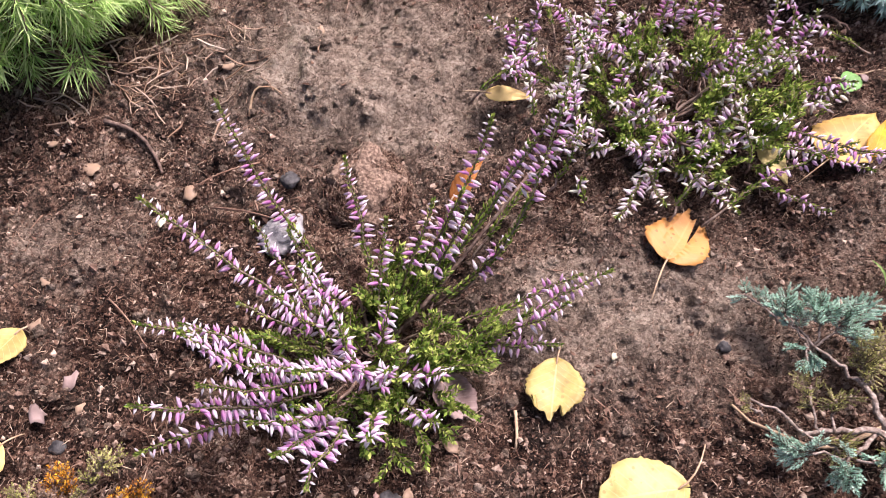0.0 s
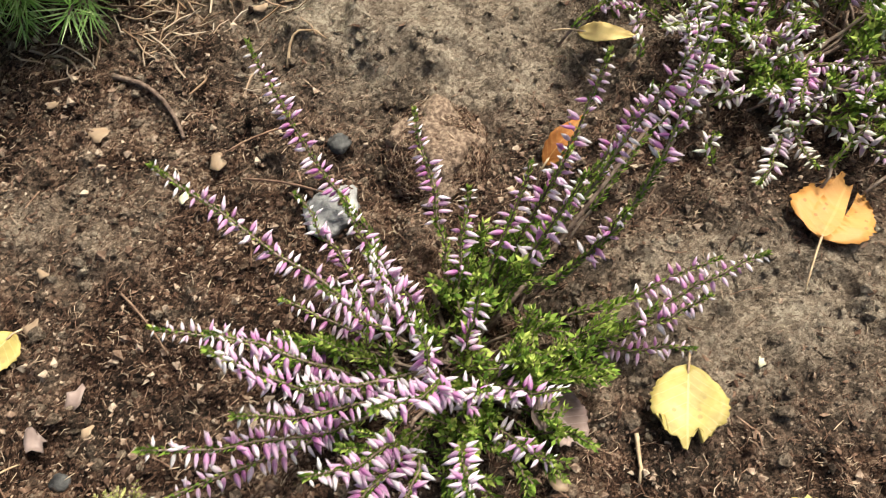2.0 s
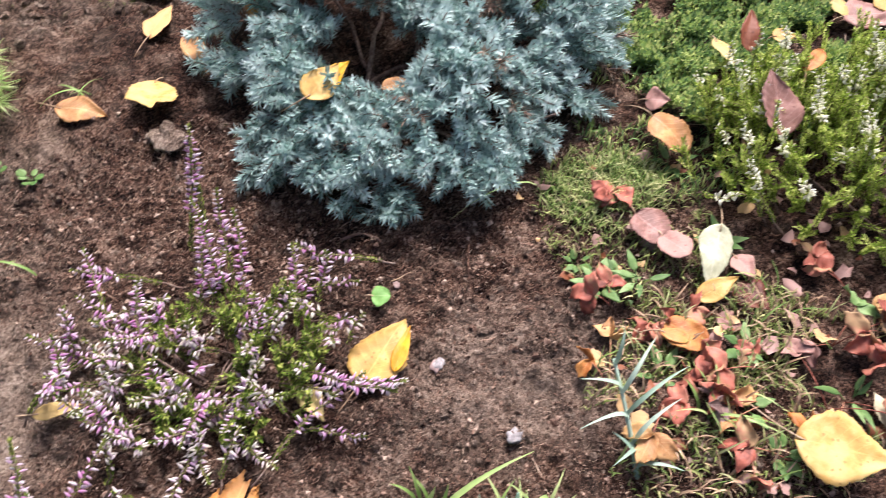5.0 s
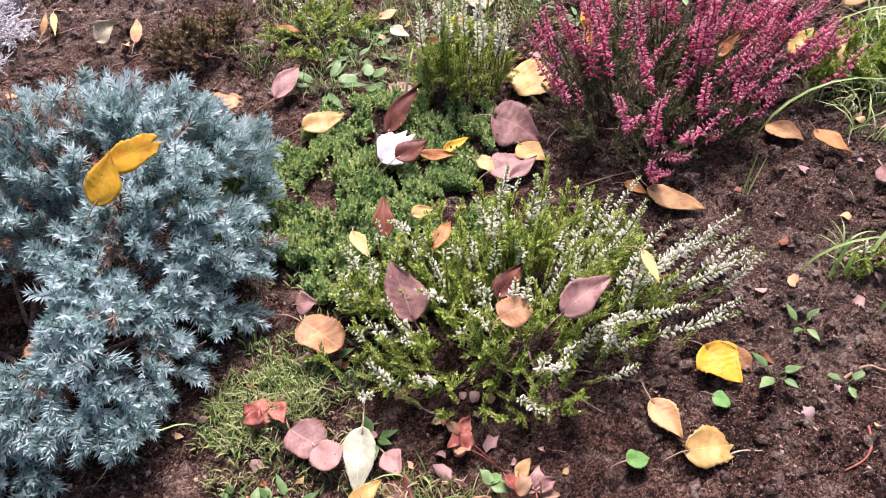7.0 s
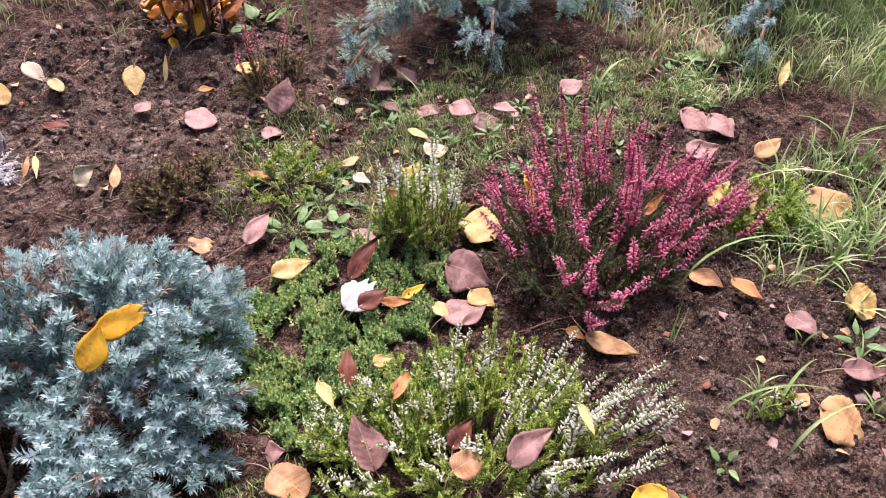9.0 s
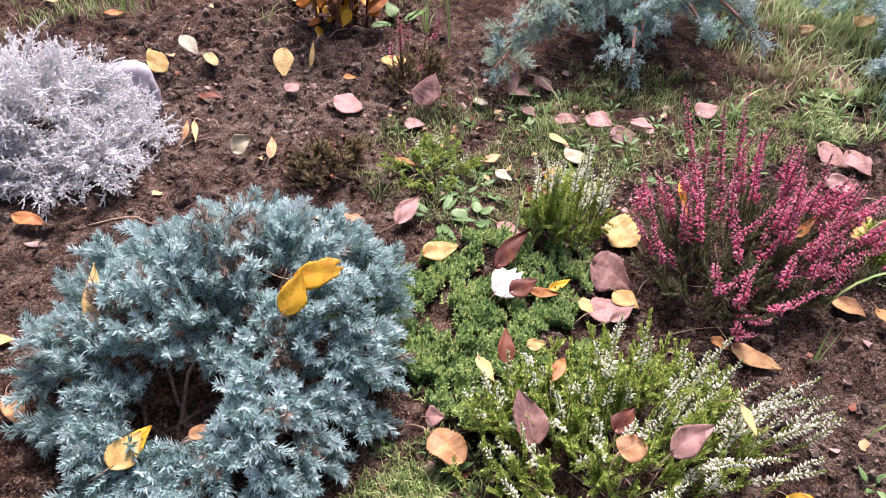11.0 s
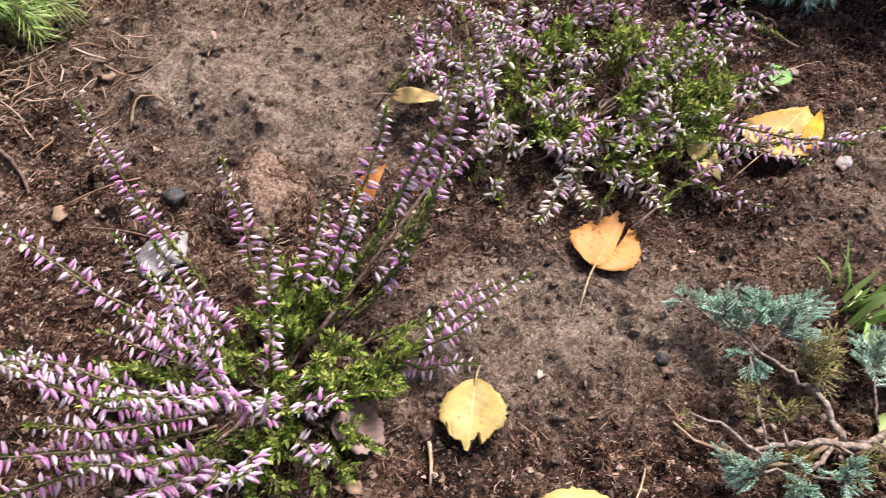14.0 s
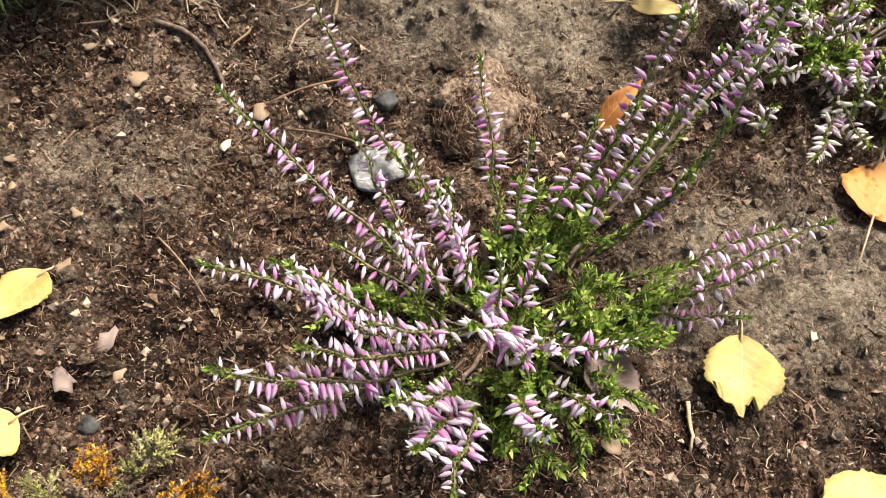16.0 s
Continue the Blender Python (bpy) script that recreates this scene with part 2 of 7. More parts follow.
DRY_NEEDLE = material("dry_needle", [(0.2, (0.22, 0.13, 0.08)), (0.5, (0.38, 0.26, 0.18)), (0.85, (0.50, 0.40, 0.32))], 60, 0.7, 0, island=0.6, translucent=0.1)
SPRUCE_NEEDLE = material("spruce_needle", [(0.15, (0.24, 0.44, 0.10)), (0.5, (0.55, 0.77, 0.27)), (0.85, (0.80, 0.90, 0.50))], 60, 0.6, 0, island=0.7, ob_random=0.2, translucent=0.4, spec=0.2)
TEAL_NEEDLE = material("teal_needle", [(0.1, (0.18, 0.34, 0.24)), (0.45, (0.42, 0.66, 0.51)), (0.85, (0.68, 0.85, 0.73))], 60, 0.7, 0, island=0.5, ob_random=0.35, translucent=0.25, spec=0.12)
PALE_SCALE = material("pale_scale", [(0.1, (0.30, 0.42, 0.30)), (0.45, (0.52, 0.68, 0.52)), (0.85, (0.76, 0.86, 0.74))], 60, 0.7, 0, island=0.4, ob_random=0.3, translucent=0.25, spec=0.1)
RED_BARK = material("red_bark", [(0.3, (0.22, 0.10, 0.07)), (0.5, (0.38, 0.20, 0.14)), (0.7, (0.52, 0.32, 0.24))], 300, 0.85, 0.5, 500)
RUNNER = material("runner_bark", [(0.3, (0.12, 0.085, 0.068)), (0.5, (0.25, 0.195, 0.16)), (0.7, (0.44, 0.37, 0.32))], 300, 0.9, 0.7, 500)
YELLOW_SCALE = material("yellow_scale_leaf", [(0.15, (0.20, 0.21, 0.06)), (0.5, (0.40, 0.40, 0.13)), (0.85, (0.60, 0.56, 0.26))], 60, 0.7, 0, island=0.5, ob_random=0.4, translucent=0.15, spec=0.12)
GOLD_NEEDLE = material("gold_needle", [(0.15, (0.28, 0.10, 0.015)), (0.45, (0.66, 0.28, 0.02)), (0.8, (0.85, 0.55, 0.06))], 60, 0.6, 0, island=0.9, ob_random=0.5, translucent=0.2)
SILVER = material("silver_leaf", [(0.2, (0.62, 0.63, 0.60)), (0.5, (0.81, 0.81, 0.79)), (0.8, (0.92, 0.92, 0.90))], 60, 0.8, 0, island=0.6, translucent=0.1)
SEDUM = material("sedum_leaf", [(0.15, (0.06, 0.13, 0.04)), (0.42, (0.21, 0.36, 0.13)), (0.62, (0.32, 0.46, 0.11)), (0.85, (0.60, 0.68, 0.26))], 30, 0.6, 0, island=0.75, translucent=0.2, spec=0.2)
MOSS = material("moss", [(0.15, (0.08, 0.13, 0.03)), (0.5, (0.23, 0.29, 0.08)), (0.85, (0.50, 0.48, 0.23))], 25, 0.7, 0, island=0.6, translucent=0.15)
GRASS = material("grass_blade", [(0.15, (0.09, 0.20, 0.04)), (0.5, (0.27, 0.43, 0.12)), (0.85, (0.56, 0.63, 0.30))], 20, 0.5, 0, island=0.6, ob_random=0.3, translucent=0.25)
BLUE_GRASS = material("blue_grass_blade", [(0.15, (0.15, 0.26, 0.18)), (0.5, (0.33, 0.48, 0.36)), (0.85, (0.55, 0.68, 0.56))], 20, 0.5, 0, ob_random=0.4, translucent=0.2)
LAWN = material("lawn_blade", [(0.15, (0.16, 0.28, 0.06)), (0.5, (0.38, 0.50, 0.18)), (0.85, (0.68, 0.70, 0.40))], 20, 0.5, 0, island=0.7, translucent=0.3)
TURF = material("turf_blade", [(0.2, (0.07, 0.14, 0.03)), (0.45, (0.23, 0.34, 0.09)), (0.85, (0.55, 0.57, 0.28))], 20, 0.6, 0, island=0.8, translucent=0.3, spec=0.2)
WEED = material("weed_leaf", [(0.2, (0.06, 0.14, 0.035)), (0.5, (0.14, 0.26, 0.075)), (0.8, (0.28, 0.41, 0.17))], 60, 0.5, 0.2, 400, ob_random=0.4, translucent=0.2)
PALE_WEED = material("pale_weed_leaf", [(0.2, (0.20, 0.33, 0.09)), (0.5, (0.33, 0.47, 0.15)), (0.8, (0.48, 0.60, 0.25))], 60, 0.45, 0.2, 400, ob_random=0.3, translucent=0.25)
RED_WEED = material("red_leaf", [(0.15, (0.16, 0.05, 0.035)), (0.4, (0.43, 0.135, 0.09)), (0.6, (0.52, 0.205, 0.14)), (0.85, (0.44, 0.29, 0.15))], 120, 0.55, 0.2, 400, ob_random=0.6, translucent=0.2)
LEAF = {
    "Y": leaf_material("yellow_leaf", (0.66, 0.48, 0.18), (0.57, 0.36, 0.10), (0.672, 0.504, 0.168), (0.286, 0.143, 0.042)),
    "D": leaf_material("deep_yellow_leaf", (0.689, 0.395, 0.017), (0.622, 0.302, 0.013), (0.714, 0.487, 0.084), (0.378, 0.185, 0.025)),
    "P": leaf_material("pale_yellow_leaf", (0.53, 0.43, 0.165), (0.47, 0.36, 0.115), (0.58, 0.50, 0.255), (0.30, 0.21, 0.08)),
    "K": leaf_material("grey_mauve_leaf", (0.32, 0.225, 0.20), (0.23, 0.15, 0.13), (0.42, 0.32, 0.29), (0.16, 0.10, 0.085)),
    "O": leaf_material("orange_leaf", (0.52, 0.245, 0.068), (0.403, 0.143, 0.034), (0.622, 0.353, 0.118), (0.210, 0.076, 0.025)),
    "T": leaf_material("tan_leaf", (0.605, 0.370, 0.151), (0.487, 0.252, 0.101), (0.655, 0.470, 0.252), (0.286, 0.143, 0.067)),
    "M": leaf_material("mauve_leaf", (0.43, 0.245, 0.20), (0.30, 0.155, 0.125), (0.53, 0.36, 0.31), (0.17, 0.08, 0.065)),
    "R": leaf_material("red_brown_leaf", (0.202, 0.063, 0.029), (0.126, 0.034, 0.021), (0.302, 0.126, 0.059), (0.076, 0.025, 0.017)),
    "W": leaf_material("cream_leaf", (0.638, 0.588, 0.403), (0.554, 0.487, 0.302), (0.689, 0.655, 0.504), (0.378, 0.302, 0.185)),
    "B": leaf_material("dull_brown_leaf", (0.34, 0.225, 0.145), (0.24, 0.145, 0.09), (0.44, 0.32, 0.22), (0.15, 0.09, 0.06)),
    "V": leaf_material("white_leaf", (0.76, 0.75, 0.72), (0.66, 0.64, 0.60), (0.80, 0.79, 0.76), (0.45, 0.40, 0.33), trans=0.1),
    "C": leaf_material("greenish_cream_leaf", (0.60, 0.62, 0.45), (0.50, 0.52, 0.34), (0.68, 0.69, 0.54), (0.38, 0.34, 0.2), trans=0.15),
    "G": leaf_material("green_leaf", (0.185, 0.403, 0.101), (0.134, 0.319, 0.067), (0.336, 0.504, 0.210), (0.168, 0.252, 0.067), trans=0.25),
}


# ---------------------------------------------------------------- mesh tools
rng = np.random.default_rng(7)


def lattice(ix, iy, seed):
    h = (ix * 374761393 + iy * 668265263 + seed * 1442695041) & 0x7FFFFFFF
    h = ((h ^ (h >> 13)) * 1274126177) & 0x7FFFFFFF
    return ((h ^ (h >> 16)) & 0xFFFF) / 65535.0


def vnoise(x, y, scale, seed):
    """Smooth value noise in 0..1 with about `scale` bumps a metre."""
    x, y = np.asarray(x, float) * scale, np.asarray(y, float) * scale
    ix, iy = np.floor(x).astype(np.int64), np.floor(y).astype(np.int64)
    fx, fy = x - ix, y - iy
    fx, fy = fx * fx * (3 - 2 * fx), fy * fy * (3 - 2 * fy)
    a, b, c, d = lattice(ix, iy, seed), lattice(ix + 1, iy, seed), lattice(ix, iy + 1, seed), lattice(ix + 1, iy + 1, seed)
    return (a * (1 - fx) + b * fx) * (1 - fy) + (c * (1 - fx) + d * fx) * fy


def ground_z(x, y):
    """Height of the soil: gentle swells, clods and crumbs; rougher where it has been dug over at the back."""
    x, y = np.asarray(x, float), np.asarray(y, float)
    dug = np.clip(1.2 * (y - 0.95) + 0.5 * (vnoise(x, y, 3, 5) - 0.5), 0, 1) * np.clip(2.4 - 1.2 * (x - 0.2), 0, 1)
    z = 0.010 * (vnoise(x, y, 4, 1) - 0.5) + 0.016 * (vnoise(x, y, 13, 2) - 0.5) + 0.011 * (vnoise(x, y, 38, 3) - 0.5)
    fine = np.clip(1.6 - 4 * (y - 0.8), 0.12, 1) * np.clip(1.6 - 4 * (x - 0.75), 0.25, 1)
    z = z + 0.0115 * fine * (vnoise(x, y, 75, 4) ** 2.5 - 0.3) + 0.0055 * fine * (vnoise(x, y, 150, 6) ** 2 - 0.3)
    sandy = np.exp(-(((x - 0.0) / 0.15) ** 2 + ((y - 0.52) / 0.10) ** 2))
    z = z + sandy * (0.010 + 0.020 * (vnoise(x, y, 22, 14) - 0.4) + 0.012 * np.abs(vnoise(x, y, 42, 15) - 0.5))
    lumpy = np.exp(-(((x - 1.32) / 0.26) ** 2 + ((y - 0.34) / 0.22) ** 2))
    z = z + lumpy * (0.022 * (vnoise(x, y, 21, 16) - 0.5) + 0.020 * (vnoise(x, y, 48, 17) ** 2 - 0.3))
    wx, wy = x + 0.05 * (vnoise(x, y, 14, 21) - 0.5), y + 0.05 * (vnoise(x, y, 14, 22) - 0.5)
    z = z + dug * (0.045 * (vnoise(wx, wy, 11, 8) - 0.5) + 0.030 * (np.abs(vnoise(wx, wy, 23, 9) - 0.5) - 0.25) + 0.014 * (vnoise(wy, wx, 47, 10) ** 2 - 0.3))
    near = np.clip(1.9 - np.hypot(x - 0.8, y - 0.9) / 2.2, 0, 1)
    return z * near


def dryness(x, y):
    """How dry and pale the soil is: a sandy patch behind the pink heather and some lesser ones."""
    def spot(cx, cy, rx, ry):
        return np.exp(-(((x - cx) / rx) ** 2 + ((y - cy) / ry) ** 2))
    return np.clip(1.45 * spot(-0.005, 0.515, 0.135, 0.085) + 0.5 * spot(0.03, 0.45, 0.06, 0.05) + 0.85 * spot(0.16, 0.275, 0.09, 0.06) + 0.6 * spot(0.26, 0.29, 0.10, 0.06) + 0.5 * spot(-0.235, 0.335, 0.06, 0.05) + 0.55 * spot(0.48, 0.38, 0.10, 0.10) + 0.45 * spot(0.0, 0.66, 0.14, 0.06) + 0.5 * spot(0.08, 0.80, 0.07, 0.06) + 0.45 * spot(0.60, 0.36, 0.08, 0.06) + 0.28 * spot(0.75, 1.62, 0.55, 0.42) + 0.45 * spot(0.12, 1.25, 0.20, 0.25) + 0.3 * spot(1.28, 0.32, 0.13, 0.12) + 0.2 * spot(1.7, 0.42, 0.3, 0.2), 0, 1)


def gz(x, y):
    return float(ground_z(np.array([x]), np.array([y]))[0])


def build_mesh(name, V, T, mats, mat_index=None, attrs=None, smooth=True):
    me = bpy.data.meshes.new(name)
    V, T = np.asarray(V, np.float32), np.asarray(T, np.int32)
    me.vertices.add(len(V))
    me.vertices.foreach_set("co", V.ravel())
    me.loops.add(3 * len(T))
    me.loops.foreach_set("vertex_index", T.ravel())
    me.polygons.add(len(T))
    me.polygons.foreach_set("loop_start", np.arange(0, 3 * len(T), 3, dtype=np.int32))
    for m in mats:
        me.materials.append(m)
    if mat_index is not None:
        me.polygons.foreach_set("material_index", np.asarray(mat_index, np.int32))
    me.polygons.foreach_set("use_smooth", np.full(len(T), smooth))
    for key, values in (attrs or {}).items():
        a = me.attributes.new(key, "FLOAT", "POINT")
        a.data.foreach_set("value", np.asarray(values, np.float32))
    me.update(calc_edges=True)
    me.validate()
    return me


class Heap:
    """Gathers triangles of many small pieces into one mesh."""

    def __init__(self):
        self.V, self.T, self.M, self.A, self.n = [], [], [], [], 0

    def add(self, V, T, mat=0, attr=None):
        V, T = np.asarray(V, float), np.asarray(T, int)
        self.V.append(V)
        self.T.append(T + self.n)
        self.M.append(np.full(len(T), mat))
        self.A.append(np.zeros(len(V)) if attr is None else np.asarray(attr, float))
        self.n += len(V)

    def scatter(self, V, T, R, P, mat=0, attr=None):
        """The piece V, T at the places P with the 3x3 matrices R."""
        k, n = len(P), len(V)
        if not k:
            return
        W = np.einsum("kij,nj->kni", R, V) + P[:, None, :]
        TT = T[None] + (np.arange(k) * n)[:, None, None]
        self.add(W.reshape(-1, 3), TT.reshape(-1, 3), mat, None if attr is None else np.tile(attr, k))

    def mesh(self, name, mats, attr="", smooth=True):
        A = {attr: np.concatenate(self.A)} if attr else None
        return build_mesh(name, np.concatenate(self.V), np.concatenate(self.T), mats, np.concatenate(self.M), A, smooth)


def unit(v):
    v = np.asarray(v, float)
    return v / np.maximum(np.linalg.norm(v, axis=-1, keepdims=True), 1e-9)


def frames_along(D, spin):
    """Matrices whose z runs along D, turned by spin about it."""
    D = unit(D)
    ref = np.where(np.abs(D[:, 2:3]) < 0.9, np.array([[0, 0, 1.0]]), np.array([[1.0, 0, 0]]))
    X = unit(np.cross(ref, D))
    Y = np.cross(D, X)
    c, s = np.cos(spin)[:, None], np.sin(spin)[:, None]
    return np.stack([c * X + s * Y, -s * X + c * Y, D], axis=2)


def random_turns(k):
    q = unit(rng.normal(size=(k, 4)))
    a, b, c, d = q.T
    return np.stack([np.stack([1 - 2 * (c * c + d * d), 2 * (b * c - a * d), 2 * (b * d + a * c)], 1), np.stack([2 * (b * c + a * d), 1 - 2 * (b * b + d * d), 2 * (c * d - a * b)], 1), np.stack([2 * (b * d - a * c), 2 * (c * d + a * b), 1 - 2 * (b * b + c * c)], 1)], 1)


def tube(path, radii, sides=5):
    """A tapered tube along a path, closed at its ends."""
    path, radii = np.asarray(path, float), np.asarray(radii, float)
    D = np.gradient(path, axis=0)
    R = frames_along(D, np.zeros(len(path)))
    a = np.linspace(0, 2 * np.pi, sides, endpoint=False)
    ring = np.stack([np.cos(a), np.sin(a), 0 * a], 1)
    V = (np.einsum("kij,nj->kni", R, ring) * radii[:, None, None] + path[:, None, :]).reshape(-1, 3)
    T = []
    for i in range(len(path) - 1):
        for j in range(sides):
            p, q = i * sides + j, i * sides + (j + 1) % sides
            T += [(p, q, q + sides), (p, q + sides, p + sides)]
    V = np.vstack([V, path[:1], path[-1:]])
    last = (len(path) - 1) * sides
    for j in range(sides):
        T += [((j + 1) % sides, j, len(V) - 2), (last + j, last + (j + 1) % sides, len(V) - 1)]
    return V, np.array(T)


def bezier(a, b, c, n=9):
    t = np.linspace(0, 1, n)[:, None]
    return (1 - t) ** 2 * np.asarray(a, float) + 2 * t * (1 - t) * np.asarray(b, float) + t * t * np.asarray(c, float)


def needle_piece(length, width):
    """A pointed needle along z, keeled below."""
    V = np.array([(0, 0, 0), (-width / 2, width * 0.3, length * 0.35), (width / 2, width * 0.3, length * 0.35), (0, 0, length)], float)
    return V, np.array([(0, 2, 3), (0, 3, 1)])


def bud_piece(length, width, sides=4):
    """A closed heather bud along z, with its tip attribute."""
    zs, rs = [0.10, 0.38, 0.72], [0.34, 0.5, 0.30]
    a = np.linspace(0, 2 * np.pi, sides, endpoint=False)
    V = [[0, 0, 0]]
    for z, r in zip(zs, rs):
        V += [[np.cos(t) * r * width, np.sin(t) * r * width, z * length] for t in a]
    V.append([0, 0, length])
    T = [(0, 1 + (j + 1) % sides, 1 + j) for j in range(sides)]
    for i in range(2):
        for j in range(sides):
            p, q = 1 + i * sides + j, 1 + i * sides + (j + 1) % sides
            T += [(p, q, q + sides), (p, q + sides, p + sides)]
    T += [(1 + 2 * sides + j, 1 + 2 * sides + (j + 1) % sides, len(V) - 1) for j in range(sides)]
    V = np.array(V)
    return V, np.array(T), np.clip(V[:, 2] / length * 1.6 - 0.75, 0, 1)


def lump_piece(detail_seed, squash=0.7):
    """A jittered icosahedron of radius about 1."""
    r = np.random.default_rng(detail_seed)
    g = (1 + 5 ** 0.5) / 2
    V = unit(np.array([(-1, g, 0), (1, g, 0), (-1, -g, 0), (1, -g, 0), (0, -1, g), (0, 1, g), (0, -1, -g), (0, 1, -g), (g, 0, -1), (g, 0, 1), (-g, 0, -1), (-g, 0, 1)], float))
    V = (V * (0.55 + 0.75 * r.random((12, 1))) + r.normal(0, 0.10, (12, 3))) * np.array([1, 0.85, squash])
    T = np.array([(0, 11, 5), (0, 5, 1), (0, 1, 7), (0, 7, 10), (0, 10, 11), (1, 5, 9), (5, 11, 4), (11, 10, 2), (10, 7, 6), (7, 1, 8), (3, 9, 4), (3, 4, 2), (3, 2, 6), (3, 6, 8), (3, 8, 9), (4, 9, 5), (2, 4, 11), (6, 2, 10), (8, 6, 7), (9, 8, 1)])
    return V, T


def crumb_piece(seed):
    """A jittered octahedron of radius about 1."""
    r = np.random.default_rng(seed)
    V = np.array([(1, 0, 0), (-1, 0, 0), (0, 1, 0), (0, -1, 0), (0, 0, 1), (0, 0, -1)], float) * r.uniform(0.6, 1.2, (6, 1)) + r.normal(0, 0.15, (6, 3))
    return V, np.array([(0, 2, 4), (2, 1, 4), (1, 3, 4), (3, 0, 4), (2, 0, 5), (1, 2, 5), (3, 1, 5), (0, 3, 5)])


def piece(name, me, parent=None, label="", m=None):
    """A mesh object, under its thing or part."""
    ob = new(name, me)
    if parent is not None:
        ob.parent = parent
    if m is not None:
        ob.matrix_basis = m
    if label:
        ob["label"] = label
    return ob


def thing(name, x, y, z, label, category, group=""):
    """An Empty at the thing's base."""
    ob = new(name)
    ob.empty_display_size = 0.02
    ob.matrix_basis = Matrix.Translation((x, y, z))
    return tagged(ob, label, category, group)


def pose_from(R, p, s=1.0):
    m = Matrix([[R[i][j] * s for j in range(3)] + [p[i]] for i in range(3)] + [[0, 0, 0, 1]])
    return m


# ---------------------------------------------------------------- ground
def graded(near, mid, far):
    """Fine steps over the near stretch, coarser ones over the middle, then ever longer ones out to +-far."""
    (n0, n1, ns), (m0, m1, ms) = near, mid
    line = np.concatenate([np.arange(m0, n0 - ms / 2, ms), np.arange(n0, n1, ns), np.arange(n1, m1, ms)])
    out, s, p = [], ms, line[-1]
    while p < far:
        s *= 1.22
        p += s
        out.append(p)
    back, s, p = [], ms, line[0]
    while p > -far:
        s *= 1.22
        p -= s
        back.append(p)
    return np.concatenate([back[::-1], line, out])


gx, gy = graded((-0.42, 0.72, 0.0029), (-0.6, 2.4, 0.007), 120.0), graded((0.06, 0.80, 0.0029), (0.0, 2.4, 0.0065), 120.0)
GX, GY = np.meshgrid(gx, gy)
GZ = ground_z(GX, GY)
idx = np.arange(GX.size).reshape(GX.shape)
q0, q1, q2, q3 = idx[:-1, :-1].ravel(), idx[:-1, 1:].ravel(), idx[1:, 1:].ravel(), idx[1:, :-1].ravel()
dry = dryness(GX, GY)
lawn = np.clip(6 * (np.maximum(np.abs(GX - 0.85) - 1.35, np.abs(GY - 1.1) - 1.25) + 0.25 * (vnoise(GX, GY, 6, 71) - 0.5)), 0, 1)
ground = new("ground", build_mesh("ground", np.stack([GX.ravel(), GY.ravel(), GZ.ravel()], 1), np.concatenate([np.stack([q0, q1, q2], 1), np.stack([q0, q2, q3], 1)]), [SOIL], attrs={"dry": dry.ravel(), "lawn": lawn.ravel()}))
tagged(ground, "dark brown peaty garden soil with drier crumbly patches", "ground", kind="structure")


def bed_places(k, near_share=0.6, bare=0.85):
    kn = int(k * near_share)
    near = np.stack([rng.uniform(-0.42, 0.75, kn), rng.uniform(0.06, 0.8, kn)], 1)
    wide = np.stack([rng.uniform(0.0, 2.1, k - kn), rng.uniform(0.12, 2.1, k - kn)], 1)
    side = np.stack([rng.uniform(1.0, 1.7, k // 8), rng.uniform(0.12, 0.62, k // 8)], 1)
    P = np.vstack([near, wide[k // 8:], side])
    k = len(P)
    return P[rng.random(k) > bare * dryness(P[:, 0], P[:, 1])]


